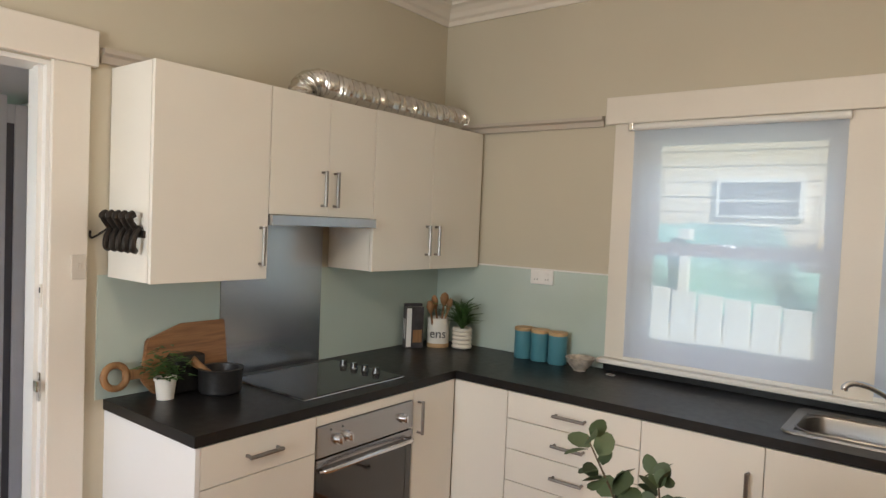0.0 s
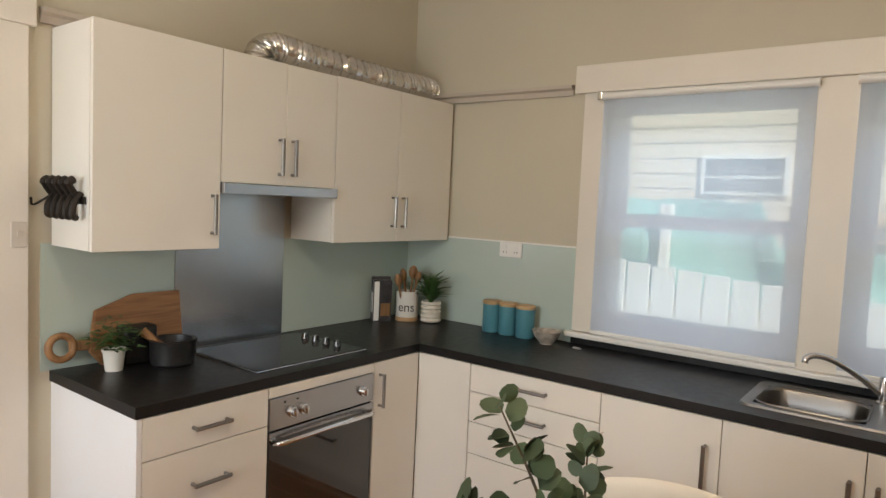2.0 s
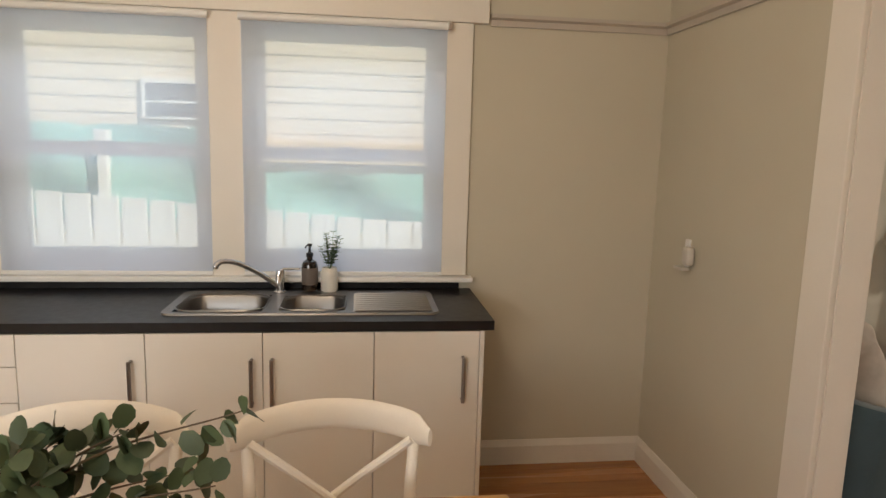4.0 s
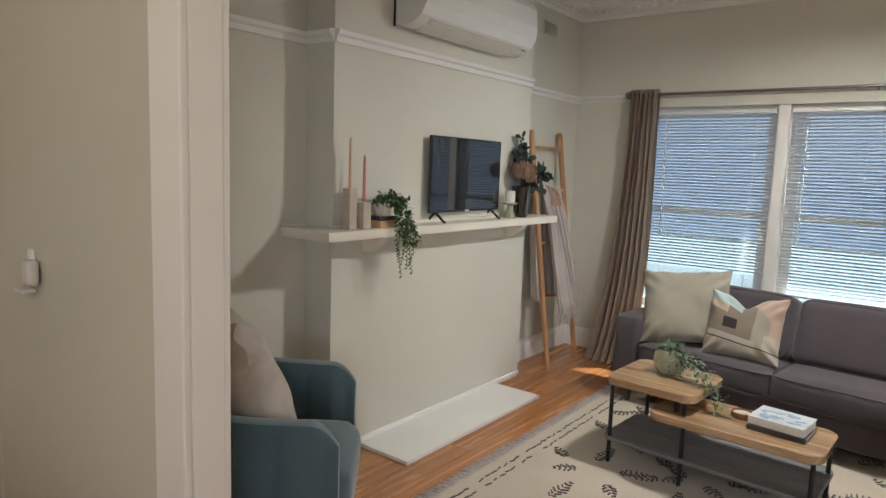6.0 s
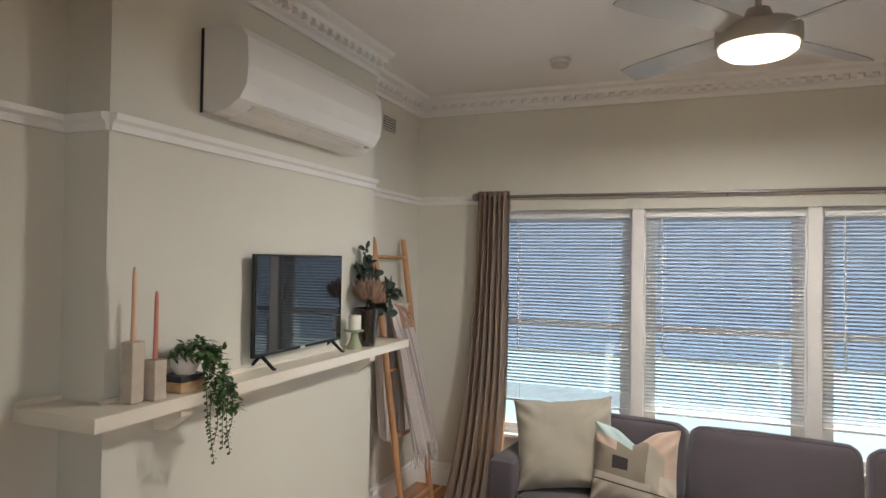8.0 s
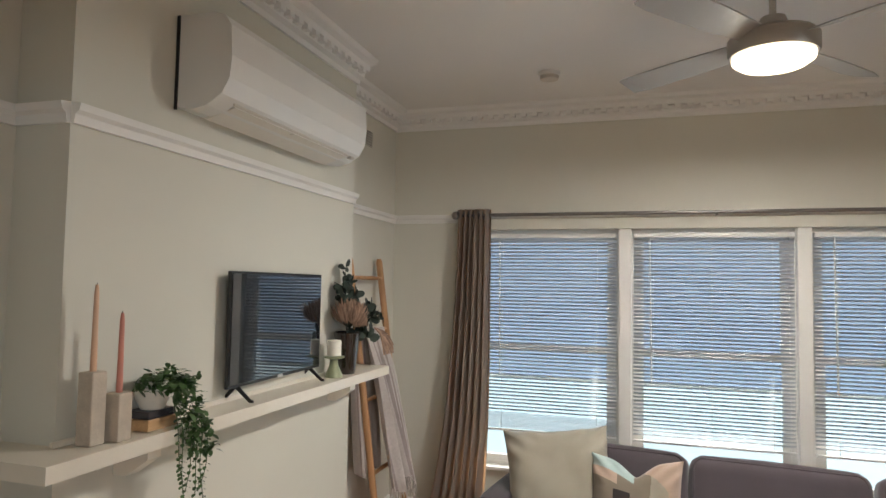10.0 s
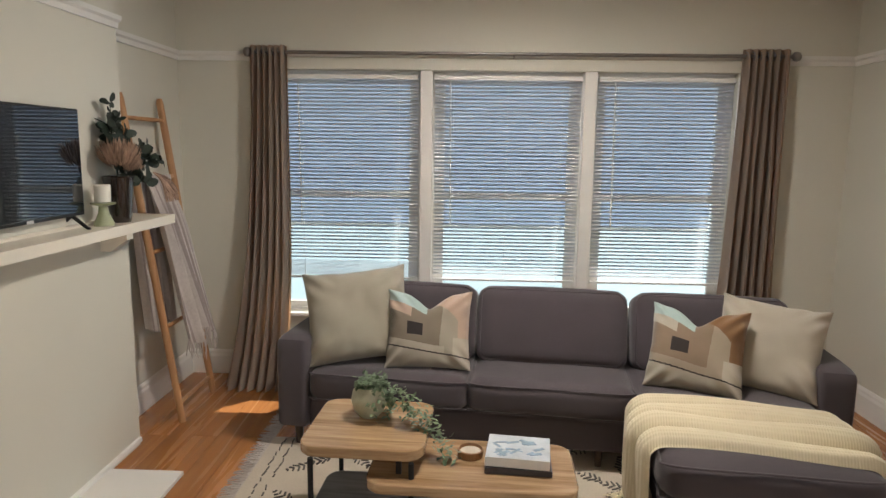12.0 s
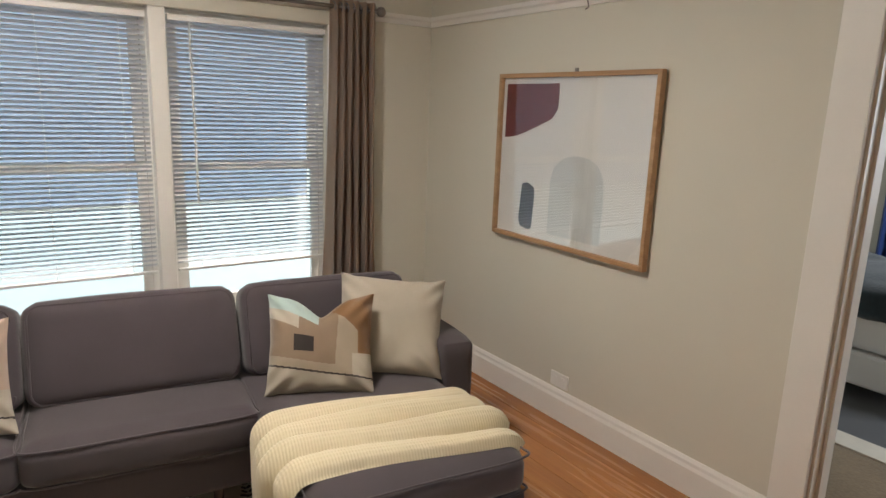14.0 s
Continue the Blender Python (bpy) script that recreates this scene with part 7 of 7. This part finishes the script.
b = B()
n, m = 110, 130
g = []
for i in range(n + 1):
    s = -0.355 + 1.19 * i / n
    x, z, nx, nz = chaise_line(s)
    row = []
    for j in range(m + 1):
        v = j / m
        y = -0.580 + 0.46 * v - 0.04 * max(0, s - 0.1) + 0.018 * math.sin(s * 6 + v * 2) + 0.16 * min(0, s) * (v - 0.3)
        h = fold_height(s, v)
        swell = 0.020 * (max(0, 1 - ((x - 2.165) / 0.40) ** 2) * (1 - ((y - 0.01) / 0.69) ** 2)) ** 0.7
        row.append(b.verts.new((x + nx * h, y, z + nz * (h - 0.011 + swell))))
    g.append(row)
for i in range(n):
    for j in range(m):
        b.faces.new((g[i][j], g[i][j + 1], g[i + 1][j + 1], g[i + 1][j]))
bmesh.ops.recalc_face_normals(b, faces=b.faces)
part("cloth", b, M["throw"], kt, smooth=True, local=True)
b = B()
rnd = random.Random(70)
for j in range(44):
    v = j / 43
    y = -0.580 + 0.46 * v - 0.057 * (v - 0.3)
    x0 = 1.755 - fold_height(-0.355, v)
    tube(b, [(x0, y, 0.04), (x0 - rnd.uniform(0.0, 0.03), y + rnd.uniform(-0.02, 0.02), 0.022), (x0 - rnd.uniform(0.03, 0.08), y + rnd.uniform(-0.03, 0.03), 0.018)], [0.005, 0.004, 0.002], 5)
part("fringe", b, M["throw"], kt, "knotted fringe", local=True)

# ---- coffee tables ----


def slab_top(bm, x0, x1, y0, y1, z0, z1, r):
    pts = rounded_rect(x0, x1, y0, y1, r, 8)
    small = rounded_rect(x0 + 0.004, x1 - 0.004, y0 + 0.004, y1 - 0.004, r - 0.004, 8)
    return loft(bm, [[(x, y, z0) for x, y in small], [(x, y, z0 + 0.005) for x, y in pts], [(x, y, z1 - 0.004) for x, y in pts], [(x, y, z1) for x, y in small]], True, True)


ct = thing("coffee_table", (6.58, -1.80, 0.0), "oak coffee table with two tiers, grey shelf and black legs", "coffee table", rz=-3)
part("upper_top", slab_top(B(), -0.17, 0.295, 0.02, 0.485, 0.420, 0.462, 0.07), M["oak"], ct, "raised oak top", smooth=True, local=True)
part("lower_top", slab_top(B(), -0.23, 0.165, -0.535, 0.225, 0.322, 0.362, 0.07), M["oak"], ct, "long oak top", smooth=True, local=True)
part("shelf", slab_top(B(), -0.20, 0.25, -0.52, 0.47, 0.135, 0.155, 0.07), M["grey_wood"], ct, "grey-washed shelf", smooth=True, local=True)
for x, y, z in ((-0.175, 0.43, 0.42), (-0.175, 0.06, 0.42), (0.285, 0.43, 0.42), (0.275, 0.06, 0.42), (-0.205, -0.50, 0.345), (0.17, -0.50, 0.345)):
    part("leg", tube(B(), [(x, y, 0.016), (x, y, z)], 0.0105, 10), M["black_metal"], ct, "black metal leg", smooth=True, local=True)
for x in (-0.15, 0.11):
    part("support", box(B(), x, x + 0.02, 0.10, 0.12, 0.3625, 0.4195), M["black_metal"], ct, local=True)

sp_ = thing("plant_bowl", (6.72, -1.535, 0.4625), "trailing string plant in a speckled green round pot", "plant")
part("pot", lathe(B(), [(0, 0), (0.035, 0), (0.062, 0.03), (0.073, 0.07), (0.066, 0.108), (0.048, 0.125), (0.042, 0.118), (0, 0.10)], (6.72, -1.535, 0.4625), 26), M["celadon"], sp_, smooth=True)
rnd = random.Random(81)
b = B()
for i in range(640):
    t = rnd.random()
    if t < 0.4:
        a, r = rnd.uniform(0, 6.28), 0.065 * math.sqrt(rnd.random())
        p = Vector((6.72 + r * math.cos(a), -1.545 + r * math.sin(a), 0.585 + rnd.uniform(-0.005, 0.035)))
    elif t < 0.85:
        k = rnd.random()
        c = Vector((6.70 - 0.16 * k, -1.60 - 0.27 * k, 0.585 - 0.05 * k - 0.16 * k * k))
        p = c + Vector((rnd.gauss(0, 0.022), rnd.gauss(0, 0.026), rnd.gauss(0, 0.016)))
        if p.y > -1.80:
            p.z = max(p.z, 0.468)
        p.z = max(p.z, 0.366)
    else:
        a = rnd.uniform(3.3, 5.9)
        p = Vector((6.72 + 0.085 * math.cos(a), -1.535 + 0.085 * math.sin(a), rnd.uniform(0.468, 0.58)))
    leaf(b, p, (rnd.uniform(-1, 1), rnd.uniform(-1, 1), rnd.uniform(-0.5, 0.7)), rnd.uniform(0.018, 0.030), 0.6)
part("foliage", b, M["leaf_p"], sp_, "pale green trailing leaves", smooth=True)
dish = thing("small_dish", (6.60, -1.945, 0.3625), "small turned wooden dish with a pale rim", "dish")
part("dish", lathe(B(), [(0, 0), (0.048, 0), (0.050, 0.004), (0.050, 0.028), (0.046, 0.030), (0.043, 0.012), (0, 0.010)], (6.60, -1.945, 0.3625), 26), M["board_d"], dish, smooth=True)
part("disc", lathe(B(), [(0, 0.0105), (0.040, 0.0105), (0.040, 0.020), (0, 0.020)], (6.60, -1.945, 0.3625), 22), M["concrete"], dish)
for k, (w, l, h, z, mt, rz) in enumerate(((0.205, 0.245, 0.022, 0.3628, "cover_d", -4), (0.195, 0.235, 0.036, 0.3876, "cover_b", -7))):
    bk = thing("coffee_table_book", (6.555, -2.125, z), "hardback book with a blue print cover" if k else "dark grey hardback book under another", "book", rz=rz, group="stacked books")
    part("pages", box(B(), -w / 2 + 0.004, w / 2 - 0.004, -l / 2 + 0.004, l / 2 - 0.002, 0.003, h - 0.003), M["pages"], bk, local=True)
    part("cover", box(B(), -w / 2, w / 2, -l / 2, l / 2, h - 0.0028, h, 0.001), M[mt], bk, local=True)
    part("back_cover", box(B(), -w / 2, w / 2, -l / 2, l / 2, 0, 0.0028, 0.001), M["cover_d" if not k else "paper"], bk, local=True)
    part("spine", box(B(), -w / 2 - 0.002, -w / 2 + 0.0005, -l / 2, l / 2, 0, h, 0.001), M["cover_d" if not k else "paper"], bk, local=True)
    if k:
        rq = random.Random(17)
        for i in range(16):
            mk = box(B(), -rq.uniform(0.003, 0.010), rq.uniform(0.003, 0.010), -rq.uniform(0.01, 0.035), rq.uniform(0.01, 0.035), h + 0.0002, h + 0.0006 + 0.00008 * i)
            mk.transform(Matrix.Translation((rq.uniform(-0.06, 0.06), rq.uniform(-0.075, 0.075), 0)) @ Matrix.Rotation(rq.uniform(-1.2, 1.2), 4, 'Z'))
            part("print_mark", mk, M["cover_bb"], bk, "blue printed stroke", local=True)

# ---- rug ----
rug = thing("rug", (6.4, -1.95, 0.001), "cream wool rug with charcoal line motifs and fringe", "rug")
b = B()
n, m = 50, 50
g = [[b.verts.new((5.35 + 2.11 * i / n, -3.0 + 2.08 * j / m, 0.012 + 0.0016 * noise.noise(Vector((i * 0.6, j * 0.6, 0))))) for j in range(m + 1)] for i in range(n + 1)]
for i in range(n):
    for j in range(m):
        b.faces.new((g[i][j], g[i + 1][j], g[i + 1][j + 1], g[i][j + 1]))
edge = [g[i][0] for i in range(n + 1)] + [g[n][j] for j in range(1, m + 1)] + [g[i][m] for i in range(n - 1, -1, -1)] + [g[0][j] for j in range(m - 1, 0, -1)]
low = [b.verts.new((v.co.x, v.co.y, 0.001)) for v in edge]
for k in range(len(edge)):
    j = (k + 1) % len(edge)
    b.faces.new((edge[k], low[k], low[j], edge[j]))
part("wool_field", b, M["rug"], rug, smooth=True)
rnd = random.Random(90)
b = B()


def stitch(x, y, ang, l=0.03, w=0.006):
    c, s = math.cos(ang), math.sin(ang)
    q = [(-l / 2, -w / 2), (l / 2, -w / 2), (l / 2, w / 2), (-l / 2, w / 2)]
    top = [b.verts.new((x + c * u - s * v, y + s * u + c * v, 0.0165)) for u, v in q]
    bot = [b.verts.new((x + c * u - s * v, y + s * u + c * v, 0.0115)) for u, v in q]
    b.faces.new(top)
    for k in range(4):
        b.faces.new((top[k], bot[k], bot[(k + 1) % 4], top[(k + 1) % 4]))


for yy in (-0.985, -1.035):
    x = 5.37
    while x < 7.44:
        if rnd.random() < 0.85:
            stitch(x, yy + rnd.uniform(-0.004, 0.004), rnd.uniform(-0.25, 0.25), rnd.uniform(0.025, 0.05), 0.006)
        x += rnd.uniform(0.045, 0.065)
def cluster(cx, cy, ang, n=6, size=0.16):
    """A woven leaf mark: a spine with slanting strokes that shorten to its tip."""
    c, s_ = math.cos(ang), math.sin(ang)
    for k in range(n):
        t = (k / (n - 1) - 0.5) * size
        w = 0.034 * (1.15 - abs(k / (n - 1) - 0.35) * 1.3)
        for sg in (-1, 1):
            px, py = cx + c * t - s_ * sg * w * 0.55, cy + s_ * t + c * sg * w * 0.55
            if 5.40 < px < 7.40 and -2.95 < py < -1.07:
                stitch(px, py, ang + sg * (0.95 + rnd.uniform(-0.25, 0.25)), w * rnd.uniform(0.9, 1.3), rnd.uniform(0.006, 0.010))


for row in range(4):
    for col in range(5):
        cx, cy = 5.50 + 0.50 * col + 0.25 * (row % 2), -1.32 - 0.46 * row
        cluster(cx, cy, rnd.uniform(-0.2, 0.2), 7, 0.17)
        for sx in (-1, 1):
            for sy in (-1, 1):
                for f in (0.22, 0.58):
                    qx, qy = cx + sx * (0.25 - 0.21 * f) , cy + sy * (0.05 + 0.24 * f)
                    if rnd.random() < 0.8:
                        cluster(qx + rnd.uniform(-0.01, 0.01), qy + rnd.uniform(-0.01, 0.01), math.atan2(sy * 0.24, -sx * 0.21) + rnd.uniform(-0.2, 0.2), 5, 0.10)
part("motifs", b, M["rug_d"], rug, "charcoal stitched motifs")
tagged(rug.children[-1], kind="stuff")
b = B()
for i in range(640):
    x = 5.355 + 2.10 * i / 419
    l = rnd.uniform(0.06, 0.095)
    tube(b, [(x, -0.922, 0.009), (x + rnd.uniform(-0.008, 0.008), -0.922 + l * 0.5, 0.006), (x + rnd.uniform(-0.018, 0.018), -0.922 + l, 0.003)], [0.0032, 0.0028, 0.0015], 4)
fr_ = part("fringe", b, M["throw_g"], rug, "grey-cream fringe")
tagged(fr_, kind="stuff")

# ---- armchair ----
am = thing("armchair", (4.98, -0.95, 0.0), "teal velvet tub armchair with channel-stitched back", "armchair", rz=-129.5)
# local: x across, y backwards from the front edge
am.matrix_basis = pose(4.985, -0.955, 0, 0, 0, 40.5)
part("seat", soft_box(B(), -0.255, 0.255, 0.0, 0.52, 0.27, 0.455, 0.05, 0.02, 10), M["velvet"], am, smooth=True, local=True)
part("base", soft_box(B(), -0.27, 0.27, 0.03, 0.60, 0.17, 0.285, 0.03, 0.0, 6), M["velvet"], am, smooth=True, local=True)
sh = B()
path = curve_pts([(-0.315, 0.02, 0), (-0.325, 0.30, 0), (-0.30, 0.50, 0), (-0.19, 0.63, 0), (0.0, 0.66, 0), (0.19, 0.63, 0), (0.30, 0.50, 0), (0.325, 0.30, 0), (0.315, 0.02, 0)], 144)
loops = []
for i, p in enumerate(path):
    d = (path[min(i + 1, 144)] - path[max(i - 1, 0)]).normalized()
    nrm = Vector((-d.y, d.x, 0))
    s = 1 - abs(i / 72 - 1)
    top = 0.672 + 0.055 * s * s * (3 - 2 * s)
    e = min(1.0, 0.45 + 0.1 * min(i, 144 - i))
    ch2 = 0.018 * abs(math.sin((i - 2) * math.pi / 10.0)) ** 0.45
    th = 0.048 * e
    z0 = 0.17
    tz = top - 0.075 * max(0.0, 1 - min(i, 144 - i) / 6.0) ** 2
    loops.append([p + nrm * (-th) + Vector((0, 0, z0)), p + nrm * (-th - ch2) + Vector((0, 0, 0.38)), p + nrm * (-th - ch2) + Vector((0, 0, tz - 0.075)), p + nrm * (-th * 0.95) + Vector((0, 0, tz - 0.03)), p + nrm * (-th * 0.6) + Vector((0, 0, tz - 0.006)), p + Vector((0, 0, tz)),
                  p + nrm * (th * 0.6) + Vector((0, 0, tz - 0.006)), p + nrm * (th * 0.95) + Vector((0, 0, tz - 0.03)), p + nrm * (th - 0.012 + ch2) + Vector((0, 0, tz - 0.075)), p + nrm * (th - 0.012 + ch2) + Vector((0, 0, z0))])
loft(sh, loops, True, True)
bmesh.ops.recalc_face_normals(sh, faces=sh.faces)
part("shell", sh, M["velvet"], am, "channelled velvet tub back and arms", smooth=True, local=True)
for x, y in ((-0.24, 0.06), (0.24, 0.06), (-0.2, 0.55), (0.2, 0.55)):
    part("leg", tube(B(), [(x * 1.08, y, 0.0), (x, y, 0.175)], [0.010, 0.016], 10), M["black_metal"], am, smooth=True, local=True)
pc = new("leaf_print_cushion", mesh_of("leaf_print_cushion", pillow(B(), 0.52, 0.56, 0.20, None, 40, 0.05), M["leafprint"], True))
pc.matrix_basis = pose(4.985, -0.955, 0, 0, 0, 40.5) @ Matrix.Translation((-0.02, 0.30, 0.462)) @ Matrix.Rotation(radians(28), 4, 'Z') @ Matrix.Rotation(radians(-20), 4, 'X')
tagged(pc, "pale leaf-print cushion in the armchair", "cushion")

# ---- floorboards ----
rnd = random.Random(11)
plank_mesh = {}


def plank(length, width):
    key = (round(length, 2), round(width, 3))
    if key not in plank_mesh:
        plank_mesh[key] = mesh_of("plank", box(B(), 0, length, 0, width, -0.022, 0, 0.0012, 1), M["floor"])
    return plank_mesh[key]


PW = 0.132
y = KS - 0.1
while y < 0.0:
    x = -0.13
    for length in (rnd.choice((1.8, 2.4, 3.0)), 3.2, 2.6, 9.0):
        length = min(length, LE + 0.02 - x)
        if length < 0.05:
            break
        if not (y > -0.55 and x < 0.1 and x + length < 0.5):
            ob = new("plank", plank(length - 0.0015, PW - 0.0015))
            ob.location = (x, y, 0.0)
            ob.parent = floor
        x += length
    y += PW
